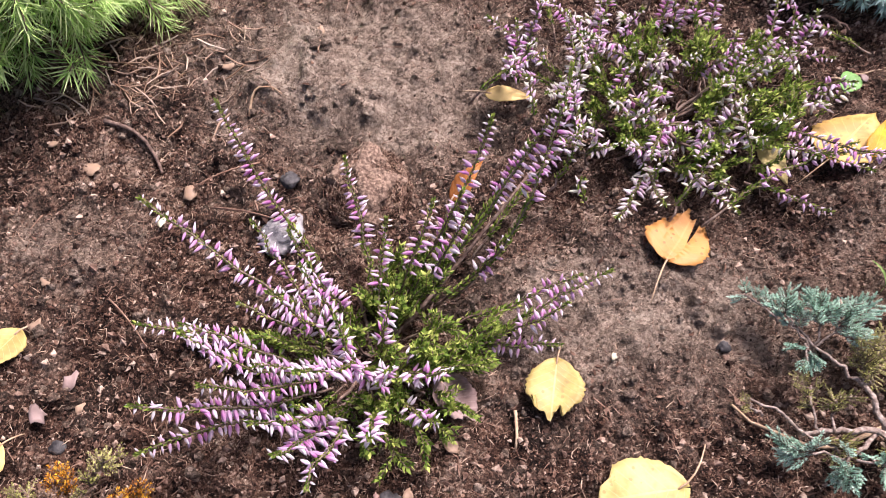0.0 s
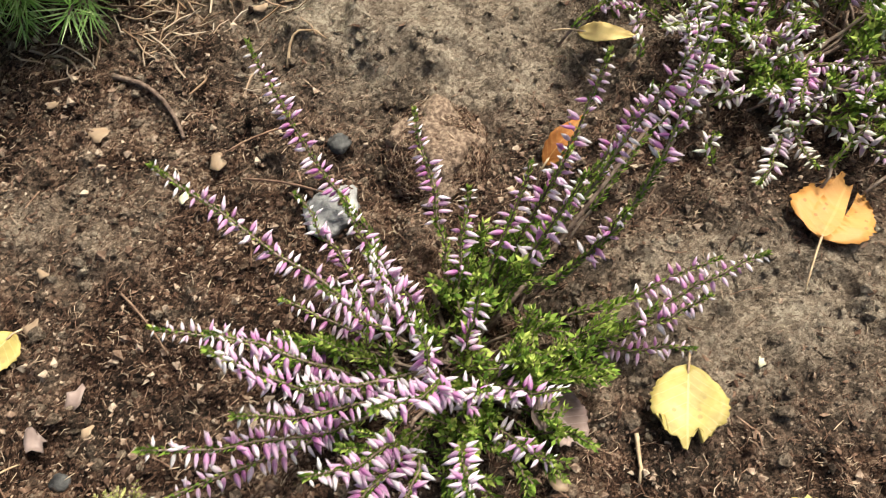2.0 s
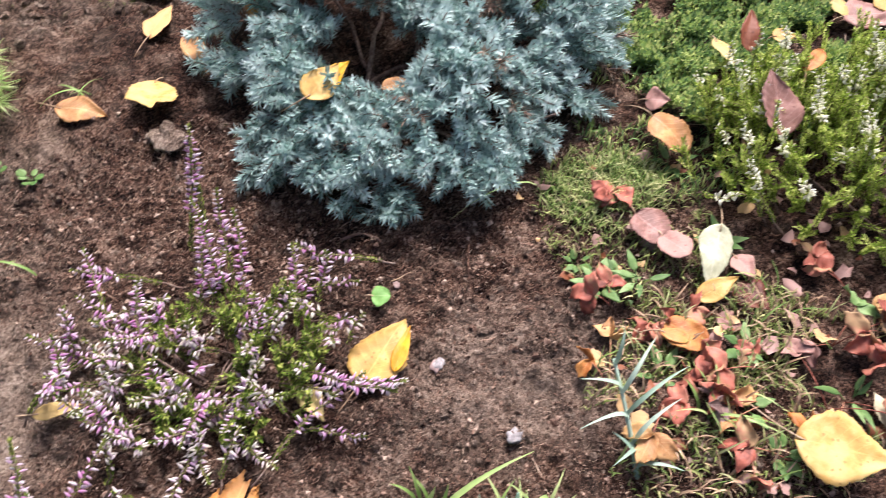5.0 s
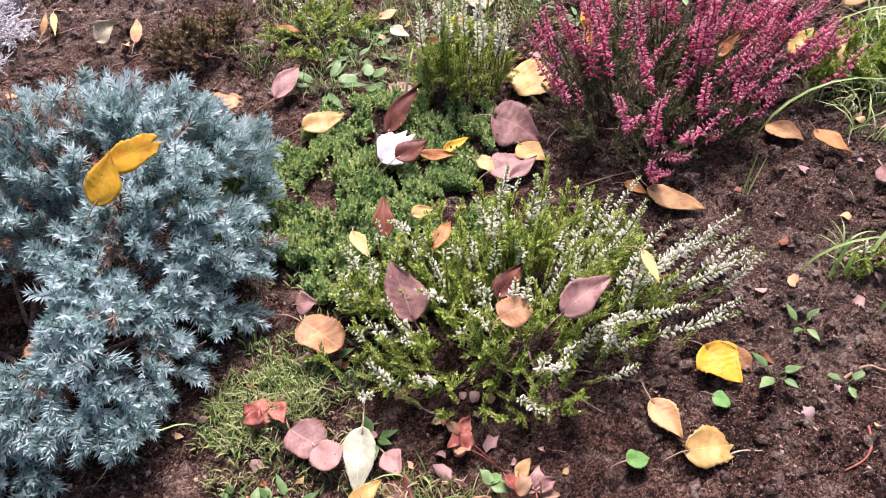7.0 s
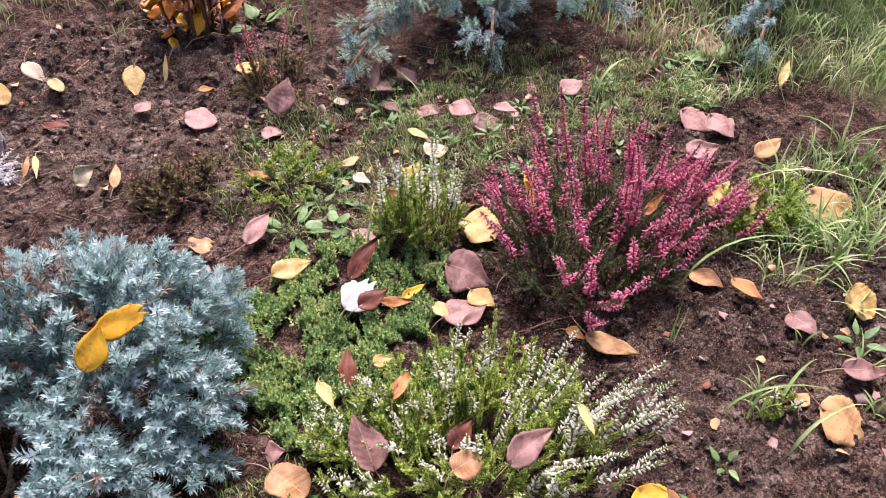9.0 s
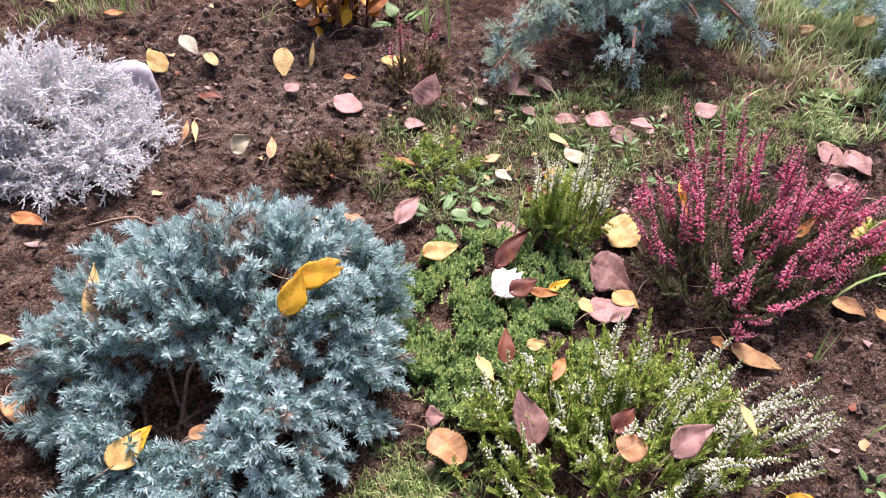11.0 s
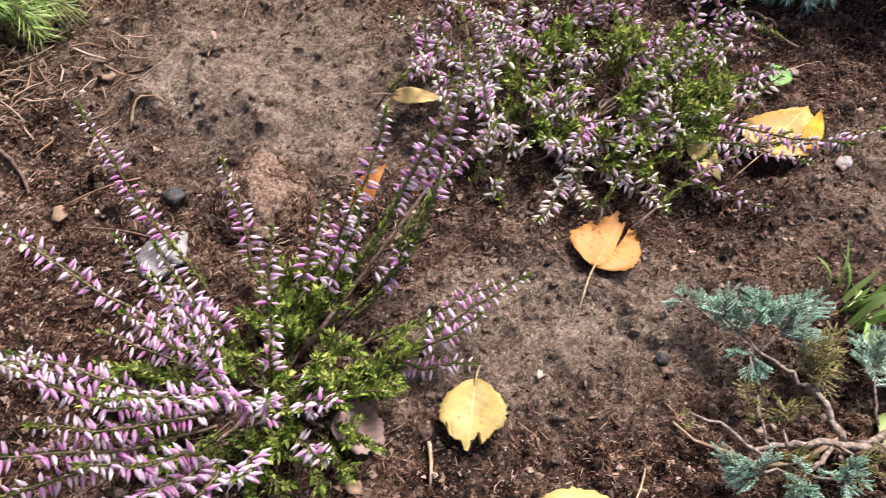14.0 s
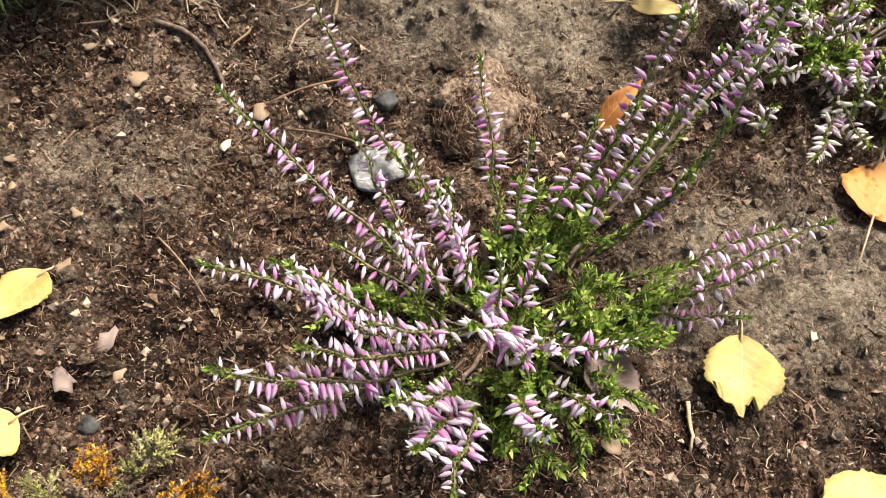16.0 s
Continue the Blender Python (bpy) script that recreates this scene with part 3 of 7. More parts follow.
def soil_litter():
    crumbs = Heap()
    for v in range(8):
        V, T = crumb_piece(v)
        P = bed_places(7800, 0.72, 1.3)
        k = len(P)
        size = 0.0007 + 0.0010 * rng.pareto(2.6, k).clip(0, 3.2)
        z = ground_z(P[:, 0], P[:, 1]) + size * 0.2
        crumbs.scatter(V, T, random_turns(k) * size[:, None, None], np.column_stack([P, z]))
    # clods where the bed was dug over, and crumbly soil round the red heather
    clods = Heap()
    for x0, x1, y0, y1, k, lo, hi in ((0.05, 1.4, 1.0, 2.1, 9000, 0.0024, 0.0120), (0.05, 1.5, 1.0, 2.1, 900, 0.008, 0.022), (1.0, 2.0, 0.10, 1.0, 9000, 0.0025, 0.011), (-0.42, 0.7, 0.06, 0.8, 9000, 0.0016, 0.0058)):
        for v in range(4):
            V, T = lump_piece(30 + v, 0.8)
            n = k // 4
            P = np.stack([rng.uniform(x0, x1, n), rng.uniform(y0, y1, n)], 1)
            size = lo + (hi - lo) * rng.random(n) ** 4
            m = len(V)
            W = np.einsum("kij,nj->kni", random_turns(n) * size[:, None, None], V) + np.column_stack([P, ground_z(P[:, 0], P[:, 1]) - size * 0.1])[:, None, :]
            clods.add(W.reshape(-1, 3), (T[None] + (np.arange(n) * m)[:, None, None]).reshape(-1, 3), 0, np.repeat(dryness(P[:, 0], P[:, 1]) + rng.normal(0.30, 0.25, n), m))
    ob = new("soil_clods", clods.mesh("soil_clods", [SOIL], "dry", smooth=False))
    tagged(ob, "small lumps of crumbling garden soil", "soil", kind="stuff")
    ob = new("soil_crumbs", crumbs.mesh("soil_crumbs", [CRUMB], smooth=False))
    tagged(ob, "loose dark and tan soil crumbs strewn over the bed", "soil", kind="stuff")
    fibres = Heap()
    for v in range(10):
        L = 1.0
        bend = rng.normal(0, 0.16, (2, 2))
        path = np.array([(0, 0, 0), (bend[0, 0], bend[0, 1], 0.33), (bend[1, 0], bend[1, 1], 0.68), (bend[1, 0] * 0.6, bend[1, 1] * 0.3, 1.0)])
        V, T = tube(path[[0, 1, 3]] - [0, 0, 0.5], np.array([0.8, 1, 0.6]) * 0.040, 3)
        T = T[:12]
        P = bed_places(11000, 0.78, 0.9)
        k = len(P)
        size = (0.0024 + 0.0070 * rng.random(k) ** 2.6) * (1 + (rng.random(k) > 0.97) * 1.2)
        D = np.stack([rng.normal(0, 1, k), rng.normal(0, 1, k), rng.normal(0, 0.3, k)], 1)
        R = frames_along(D, rng.uniform(0, 6.28, k)) * size[:, None, None]
        z = ground_z(P[:, 0], P[:, 1]) + 0.0012
        fibres.scatter(V, T, R, np.column_stack([P, z]))
    ob = new("peat_fibres", fibres.mesh("peat_fibres", [FIBRE]))
    tagged(ob, "fine brown and straw-coloured root fibres on the soil", "plant litter", kind="stuff")
    straws = Heap()
    for v in range(6):
        path = bezier((0, 0, -0.5), (rng.normal(0, 0.12), rng.normal(0, 0.05), 0), (0, 0, 0.5), 6)
        V, T = tube(path, np.linspace(0.016, 0.009, 6), 4)
        P = np.stack([np.append(rng.uniform(0.6, 2.1, 34), rng.uniform(-0.4, 0.7, 3)), np.append(rng.uniform(0.15, 2.0, 34), rng.uniform(0.1, 0.8, 3))], 1)
        k = len(P)
        D = np.stack([rng.normal(0, 1, k), rng.normal(0, 1, k), rng.normal(0, 0.08, k)], 1)
        R = frames_along(D, rng.uniform(0, 6.28, k)) * rng.uniform(0.02, 0.07, k)[:, None, None]
        straws.scatter(V, T, R, np.column_stack([P, ground_z(P[:, 0], P[:, 1]) + 0.004]))
    ob = new("dry_straw", straws.mesh("dry_straw", [FIBRE]))
    tagged(ob, "scattered dry grass stalks and thin twigs on soil", "plant litter", kind="stuff")
    flakes = Heap()
    for v in range(8):
        a = np.linspace(0, 6.283, 6)[:-1] + rng.normal(0, 0.25, 5)
        r = rng.uniform(0.5, 1, 5)
        V = np.vstack([np.stack([np.cos(a) * r, np.sin(a) * r * 0.55, rng.uniform(-0.1, 0.25, 5)], 1), [[0, 0, 0.12]], [[0, 0, -0.14]]])
        T = [(j, (j + 1) % 5, 5) for j in range(5)] + [(0, 4, 6), (4, 2, 6)]
        P = bed_places(11500, 0.7, 0.9)
        k = len(P)
        size = 0.0010 + 0.0008 * rng.pareto(2.3, k).clip(0, 3.4)
        D = np.stack([rng.normal(0, 0.6, k), rng.normal(0, 0.6, k), np.ones(k)], 1)
        z = ground_z(P[:, 0], P[:, 1]) + 0.0012
        flakes.scatter(V, np.array(T), frames_along(D, rng.uniform(0, 6.28, k)) * size[:, None, None], np.column_stack([P, z]))
    ob = new("bark_chips", flakes.mesh("bark_chips", [FLAKE], smooth=False))
    tagged(ob, "small flakes of bark and leaf crumbs on the soil", "plant litter", kind="stuff")


# ---------------------------------------------------------------- leaves
def leaf_mesh(name, L, W, shape, curl, mat, seed=0, nu=30, nv=10):
    """A leaf blade along +x with a toothed rim and thickness. shape: b pointed, r round, n with a broken-off tip, t torn into lobes."""
    r = np.random.default_rng(seed)
    s = np.linspace(0, 1, nu + 1)
    if shape in "nt":
        w = np.where(s < 0.3, np.sin(np.clip(s / 0.3, 0, 1) * 1.571) ** 0.6, 1 - (0.62 if shape == "t" else 0.42) * (np.clip(s - 0.3, 0, 1) / 0.7) ** 2)
    elif shape == "r":
        w = np.sqrt(np.clip(s * (1 - s), 0, 1)) * 2 * (1 + 0.25 * (0.4 - s))
        w = np.where(s > 0.9, w * 0.8 + 0.02, w)
    else:
        u = np.clip(s - 0.28, 0, 1) / 0.72
        w = np.where(s < 0.28, np.sin(np.clip(s / 0.28, 0, 1) * 1.571) ** 0.62, (1 - u ** 1.25) * (1 + 0.45 * u * (1 - u)))
    v = np.linspace(-1, 1, nv + 1)
    cuts = ((0.45, 0.50, 0.05), (-0.24, 0.40, 0.09)) if shape == "t" else ()
    if cuts:
        v = np.sort(np.concatenate([np.linspace(-1, 1, 9)[[0, 1, 2, 3, 5, 6, 7, 8]]] + [[c - 0.012, c + 0.012] for c, _, _ in cuts]))
    U, Vv = np.meshgrid(s, v, indexing="ij")
    # saw teeth, small on large, with odd ones missing
    def rim_shape(k):
        saw = np.modf(s * (11 + k) + r.random())[0]
        big = (0.5 - saw) * 0.13 * np.repeat(r.uniform(0.3, 1.2, 16), 2)[: nu + 1]
        return big + r.normal(0, 0.016, nu + 1) + 0.085 * np.sin(4.5 * s + r.uniform(0, 6.28)) + 0.055 * np.sin(9 * s + r.uniform(0, 6.28))
    edge = np.where(Vv > 0, rim_shape(0)[:, None], rim_shape(1)[:, None])
    half = (w[:, None] + 0.015) * W / 2 * (1 + edge * np.abs(Vv) ** 3)
    X = U * L
    if shape == "n":
        end = 0.86 - 0.16 * np.abs(v) ** 2 + 0.05 * np.sin(9 * v + seed) + r.normal(0, 0.045, len(v)) + 0.10 * (np.abs(v + 0.15) < 0.22)
        X = np.minimum(X, end[None, :] * L)
    if shape in "bn":
        X = X - 0.10 * L * np.clip(1 - U / 0.25, 0, 1) * np.abs(Vv) ** 1.5
    side = r.normal(0, 0.10) * L
    Y = Vv * half + side * (U - 0.1) ** 2 * (shape == "b")
    for c, s0, gap in cuts:
        apart = np.clip(U - s0, 0, 1) * gap * W * 1.6
        Y = Y + np.where(Vv > c, apart, -apart) * (np.abs(Vv - c) < 0.7)
    if cuts:
        X = X + r.normal(0, 0.022, U.shape) * L * np.clip(U - 0.7, 0, 1) * 3
        X = X * (1 - 0.20 * (Vv > 0.45) * U - 0.26 * (Vv < -0.24) * U + 0.03 * np.sin(9 * Vv + seed) * U)
    a, b = math.sin(seed * 1.7), math.cos(seed * 2.3)
    Z = 0.42 * curl * W * np.abs(Vv) ** 1.7 * np.where(Vv > 0, 0.45 + 0.55 * a, 0.45 + 0.55 * b) * (0.6 + 0.6 * np.sin(2.6 * U + seed))
    Z = Z + 0.16 * curl * L * np.sin(np.pi * U) + 0.55 * curl * L * a * np.clip(U - 0.55, 0, 1) ** 2
    Z = Z + W * (0.012 + 0.08 * curl) * np.abs(Vv) ** 2 * np.sin(11 * U + 3 * np.sign(Vv) + seed) + W * (0.015 + 0.03 * curl) * np.sin(6 * U + 4 * Vv + seed)
    # the blade sinks a little along its side veins
    Z = Z - W * 0.0035 * np.cos((U - 0.14 * np.abs(Vv)) * 7.5 * 6.283) * (0.3 + np.abs(Vv)) + r.normal(0, 0.004, U.shape) * W
    top = np.stack([X, Y, Z], -1).reshape(-1, 3)
    n = len(top)
    P = np.vstack([top, top - [0, 0, 0.00035]])
    rows, cols = U.shape
    ids = np.arange(n).reshape(rows, cols)
    keep = np.ones((rows - 1, cols - 1), bool)
    vm, um = (v[:-1] + v[1:]) / 2, (s[:-1] + s[1:]) / 2
    for c, s0, _ in cuts:
        keep[np.ix_(um > s0, np.abs(vm - c) < 0.005)] = False
    a, b, c, d = (q[keep] for q in (ids[:-1, :-1], ids[1:, :-1], ids[1:, 1:], ids[:-1, 1:]))
    T = np.concatenate([np.stack([a, b, c], 1), np.stack([a, c, d], 1)])
    rim = np.concatenate([ids[:, 0], ids[-1, 1:], ids[-2::-1, -1], ids[0, -2:0:-1]])
    nxt = np.roll(rim, -1)
    T = np.concatenate([T, T[:, ::-1] + n, np.stack([rim, rim + n, nxt + n], 1), np.stack([rim, nxt + n, nxt], 1)])
    attrs = {"along": np.tile(U.ravel(), 2), "across": np.tile(Vv.ravel(), 2)}
    return build_mesh(name, P, T, [mat], attrs=attrs)


leaf_count = 0


def fallen_leaf(x, y, z, yaw, L, W, colour, shape, curl, fold, label, lean=None):
    """lean: degrees by which the leaf is propped up towards the path; those on clods and plants at the back stand steeper."""
    global leaf_count
    leaf_count += 1
    seed = leaf_count
    if y > 1.1:
        L, W = L * 0.86, W * 0.86
    r = np.random.default_rng(seed)
    base = gz(x, y)
    z = max(z, base + 0.004) if z < 0.015 else z
    if y > 1.1 and z < 0.03:
        z = base + 0.014
    if lean is None:
        lean = r.uniform(2, 16) if y > 1.1 else r.uniform(4, 22) if z > 0.015 or x > 0.9 else 0.0
    cx, cy = x + math.cos(radians(yaw)) * L * 0.6, y + math.sin(radians(yaw)) * L * 0.6
    slope = 0.0 if z > 0.03 else math.degrees(math.atan2(gz(cx, cy) - base, L * 0.6))
    tilt = slope + r.normal(0, 4) + (0 if z < 0.03 else r.normal(6, 8))
    drop = max(0.0, -math.sin(radians(yaw)) * L * math.sin(radians(lean)))
    m = pose(x, y, z + drop * 0.8 + W * 0.3 * abs(math.cos(radians(yaw))) * math.sin(radians(lean)), lean) @ pose(0, 0, 0, r.normal(0, 4), -tilt, yaw)
    ob = piece("fallen_leaf", leaf_mesh("fallen_leaf", L, W, shape, curl, LEAF[colour], seed), m=m)
    tagged(ob, label, "leaf", "fallen leaves")
    if fold:
        piece("folded_edge", leaf_mesh("folded_edge", L * 0.66, W * 0.24, "b", 0.1, LEAF["D"], seed + 500), ob, "deep yellow folded edge", pose(0.22 * L, -0.40 * W, 0.006, 0, 0, 14))
    side = r.normal(0, 0.25)
    stalk = bezier((0.002, 0, 0), (-0.25 * L, 0.1 * side * L, 0.004), (-0.55 * L, side * L, -min(z - base, 0.02) + 0.002), 6)
    V, T = tube(stalk, np.linspace(0.0008, 0.0005, 6), 5)
    piece("stalk", build_mesh("stalk", V, T, [STRAW]), ob)
    return ob


# ---------------------------------------------------------------- heather
SMALL_LEAF = needle_piece(0.0030, 0.0015)
LONG_LEAF = needle_piece(0.0050, 0.0026)


def along_path(path, at):
    """Points and directions at the shares `at` of a polyline's length."""
    seg = np.linalg.norm(np.diff(path, axis=0), axis=1)
    cum = np.concatenate([[0], np.cumsum(seg)])
    d = np.asarray(at) * cum[-1]
    P = np.stack([np.interp(d, cum, path[:, i]) for i in range(3)], 1)
    e = np.minimum(d + 0.002, cum[-1])
    f = np.maximum(d - 0.002, 0)
    D = np.stack([np.interp(e, cum, path[:, i]) - np.interp(f, cum, path[:, i]) for i in range(3)], 1)
    return P, unit(D), cum[-1]


def leaves_on(heap, path, start, end, spacing, ranks, leaf, mat, spread=0.9, scale=1.0):
    _, _, total = along_path(path, [0.0])
    k = max(2, int((end - start) * total / spacing))
    at = np.repeat(np.linspace(start, end, k), ranks)
    P, D, _ = along_path(path, at)
    n = len(at)
    spin = np.tile(np.arange(ranks) * 2 * np.pi / ranks, k) + np.repeat(np.arange(k) * 0.8, ranks) + rng.normal(0, 0.25, n)
    F = frames_along(D, spin)
    out = F[:, :, 1]
    direc = unit(D + out * (spread + rng.normal(0, 0.2, (n, 1))))
    R = np.stack([unit(np.cross(out, direc) + 1e-6), np.cross(direc, unit(np.cross(out, direc) + 1e-6)), direc], 2)
    size = scale * rng.uniform(0.7, 1.15, n)
    heap.scatter(leaf[0], leaf[1], R * size[:, None, None], P, mat)


def florets_on(path, start, end, spacing, ranks, length, width, droop, mat, rise, name="bloom"):
    """Buds in two rows along the sides of a stem, hanging a little, with odd ones on top."""
    V, T, A = bud_piece(1.0, width / length)
    heap = Heap()
    _, _, total = along_path(path, [0.0])
    k = max(2, int((end - start) * total / spacing))
    at = np.repeat(np.linspace(start, end, k), ranks) + rng.normal(0, 0.006, k * ranks)
    P, D, _ = along_path(path, np.clip(at, 0, 1))
    n = len(at)
    across = np.cross(D, np.array([[0.05, 0.02, 1.0]]))
    across = unit(across + np.array([[1e-4, 0, 0]]))
    below = unit(np.cross(across, D))
    below = np.where(below[:, 2:3] > 0, -below, below)
    row = np.tile(np.arange(ranks), k)
    turn = np.where(row % 2, math.pi, 0.0) + np.where(row % 2, -1, 1) * rng.normal(0.2, 0.5, n)
    turn = np.where(row >= 2, -1.57 + rng.normal(0, 0.8, n), turn)
    turn = np.where(rng.random(n) < 0.16, rng.uniform(0, 6.28, n), turn)
    out = across * np.cos(turn)[:, None] + below * np.sin(turn)[:, None]
    direc = unit(out + D * rng.normal(rise, 0.26, (n, 1)) + np.array([0, 0, -droop]) * rng.uniform(0.3, 1.2, (n, 1)))
    taper = 0.5 + 0.5 * np.clip((end - at) / 0.25, 0, 1)
    size = length * rng.uniform(0.75, 1.15, n) * taper
    R = frames_along(direc, rng.uniform(0, 6.28, n)) * size[:, None, None]
    W = np.einsum("kij,nj->kni", R, V) + (P + direc * 0.0012)[:, None, :]
    young = np.clip(((at - start) / (end - start) - 0.72) / 0.28, 0, 1) * 0.8 + rng.uniform(-0.12, 0.2, n) + (rng.random(n) < 0.14) * 0.6
    heap.add(W.reshape(-1, 3), (T[None] + (np.arange(n) * len(V))[:, None, None]).reshape(-1, 3), 0, np.clip(A[None, :] * 0.75 + young[:, None], 0, 1).ravel())
    return heap.mesh(name, [mat], "tip")


def spike(plant, start, tip, bloom, kind, lift=0.4, leafy=2):
    """One flowering stem of a heather; start and tip relative to the plant's foot."""
    start, tip = np.array(start, float), np.array(tip, float)
    mid = start * 0.5 + tip * 0.5
    mid[2] = start[2] + (tip[2] - start[2]) * lift
    mid[:2] += rng.normal(0, 0.003 + 0.045 * float(np.linalg.norm(tip - start)), 2)
    path = bezier(start, mid, tip, 10)
    path[1:-1] += rng.normal(0, 0.0010, (8, 3))
    heap = Heap()
    V, T = tube(path, np.linspace(0.0011, 0.0004, 10), 5)
    heap.add(V, T, 0)
    leaves_on(heap, path, 0.2, bloom, 0.0022, 3, LONG_LEAF if leafy > 1 else SMALL_LEAF, 1, scale=kind["leaf_scale"])
    leaves_on(heap, path, bloom, 1.0, 0.0030, 3, SMALL_LEAF, 1, 0.7, kind["leaf_scale"] * 1.15)
    leaves_on(heap, path, 0.95, 1.0, 0.0010, 3, SMALL_LEAF, 1, 0.5, kind["leaf_scale"])
    ob = piece("flower_spike", heap.mesh("flower_spike", [TWIG, kind["leaf"]]), plant)
    if bloom < 0.95:
        piece("bloom", florets_on(path, bloom, 0.985, kind["spacing"], kind["ranks"], kind["bud"], kind["bud_w"], kind["droop"], kind["floret"], kind["rise"]), ob)
    return ob


def leafy_shoot(plant, start, tip, kind, side=4):
    """A green shoot without flowers, with short side twigs."""
    start, tip = np.array(start, float), np.array(tip, float)
    mid = (start + tip) / 2 + np.append(rng.normal(0, 0.006, 2), -0.2 * (tip[2] - start[2]))
    path = bezier(start, mid, tip, 8)
    heap = Heap()
    V, T = tube(path, np.linspace(0.0010, 0.0004, 8), 4)
    heap.add(V, T, 0)
    leaves_on(heap, path, 0.3, 1.0, 0.0021, 3, LONG_LEAF, 1, 0.9, kind["leaf_scale"])
    for _ in range(side):
        p, d, total = along_path(path, [rng.uniform(0.35, 0.9)])
        to = p[0] + unit(d[0] + rng.normal(0, 0.75, 3) + [0, 0, 0.3]) * total * rng.uniform(0.2, 0.4)
        twig = bezier(p[0], (p[0] + to) / 2 + [0, 0, 0.002], to, 5)
        V, T = tube(twig, np.linspace(0.0006, 0.0003, 5), 3)
        heap.add(V, T, 0)
        leaves_on(heap, twig, 0.15, 1.0, 0.0021, 3, LONG_LEAF, 1, 0.9, kind["leaf_scale"])
    return piece("leafy_shoot", heap.mesh("leafy_shoot", [TWIG, kind["leaf"]]), plant)


PINK = dict(floret=PINK_FLORET, leaf=HEATH_GREEN, spacing=0.0042, ranks=2, bud=0.0084, bud_w=0.0029, droop=0.25, rise=0.2, leaf_scale=1.05)
PALE = dict(floret=PALE_FLORET, leaf=HEATH_GREEN, spacing=0.0036, ranks=2, bud=0.0082, bud_w=0.0029, droop=0.15, rise=0.35, leaf_scale=1.05)
LILAC = dict(PALE, floret=PINK_FLORET, bud=0.0078)
WHITE = dict(floret=WHITE_FLORET, leaf=HEATH_LIME, spacing=0.0040, ranks=3, bud=0.0078, bud_w=0.0033, droop=0.0, rise=0.55, leaf_scale=1.1)
RED = dict(floret=RED_FLORET, leaf=HEATH_DARK, spacing=0.0036, ranks=3, bud=0.0082, bud_w=0.0033, droop=0.2, rise=0.3, leaf_scale=0.95)
BROWN = dict(floret=RED_FLORET, leaf=HEATH_BROWN, spacing=0.0045, ranks=3, bud=0.0065, bud_w=0.0022, droop=0.3, rise=0.3, leaf_scale=1.2)
LIME = dict(floret=WHITE_FLORET, leaf=HEATH_LIME, spacing=0.004, ranks=2, bud=0.004, bud_w=0.002, droop=0.3, rise=0.3, leaf_scale=1.5)


class Heather:
    """A heather plant at a foot; its spikes are given by the places of their tips."""

    def __init__(self, x, y, kind, label, loose=0.008, group="heathers"):
        self.loose = loose
        self.x, self.y, self.kind = x, y, kind
        self.z = gz(x, y)
        self.ob = thing("heather", x, y, self.z, label, "heather", group)

    def tip(self, x, y, z, bloom=0.45, lift=0.28, root=0.22):
        d = np.array([x - self.x, y - self.y, z - self.z])
        start = np.array([d[0] * root, d[1] * root, 0.0]) + np.append(rng.normal(0, self.loose, 2), 0.002)
        spike(self.ob, start, d, bloom, self.kind, lift)

    def shoot(self, x, y, z, side=4, root=0.3):
        d = np.array([x - self.x, y - self.y, z - self.z])
        start = np.array([d[0] * root, d[1] * root, 0.0]) + np.append(rng.normal(0, 0.008, 2), 0.002)
        leafy_shoot(self.ob, start, d, self.kind, side)

    def dome(self, n, cx, cy, rx, ry, h, bloom, flower=1.0, low=0.3, root=0.35, edge=0.55):
        """n more stems with tips spread over a dome; flower: the share of them that bloom."""
        for i in range(n):
            a, q = rng.uniform(0, 6.283), math.sqrt(rng.uniform(0.02, 1))
            x, y = cx + rx * q * math.cos(a), cy + ry * q * math.sin(a)
            z = h * (1 - (1 - low) * q ** 2) * rng.uniform(0.72, 1.12)
            if rng.random() < flower:
                self.tip(x, y, z, min(0.93, bloom + rng.normal(0, 0.08)), rng.uniform(0.4, 0.65), root)
            else:
                self.shoot(x, y, z * 0.8, 4, root)

    def crown(self, n, length=0.05):
        """Bare woody stems at the foot."""
        for i in range(n):
            a = i * 6.283 / n + rng.normal(0, 0.3)
            e = np.array([math.cos(a) * length, math.sin(a) * length, rng.uniform(0.2, 0.8) * length])
            V, T = tube(bezier((0, 0, -0.004), e * [0.5, 0.5, 0.2], e, 7) + rng.normal(0, 0.0008, (7, 3)), np.linspace(0.0021, 0.001, 7), 6)
            piece("woody_stem", build_mesh("woody_stem", V, T, [TWIG]), self.ob, "thin grey-brown woody stem")


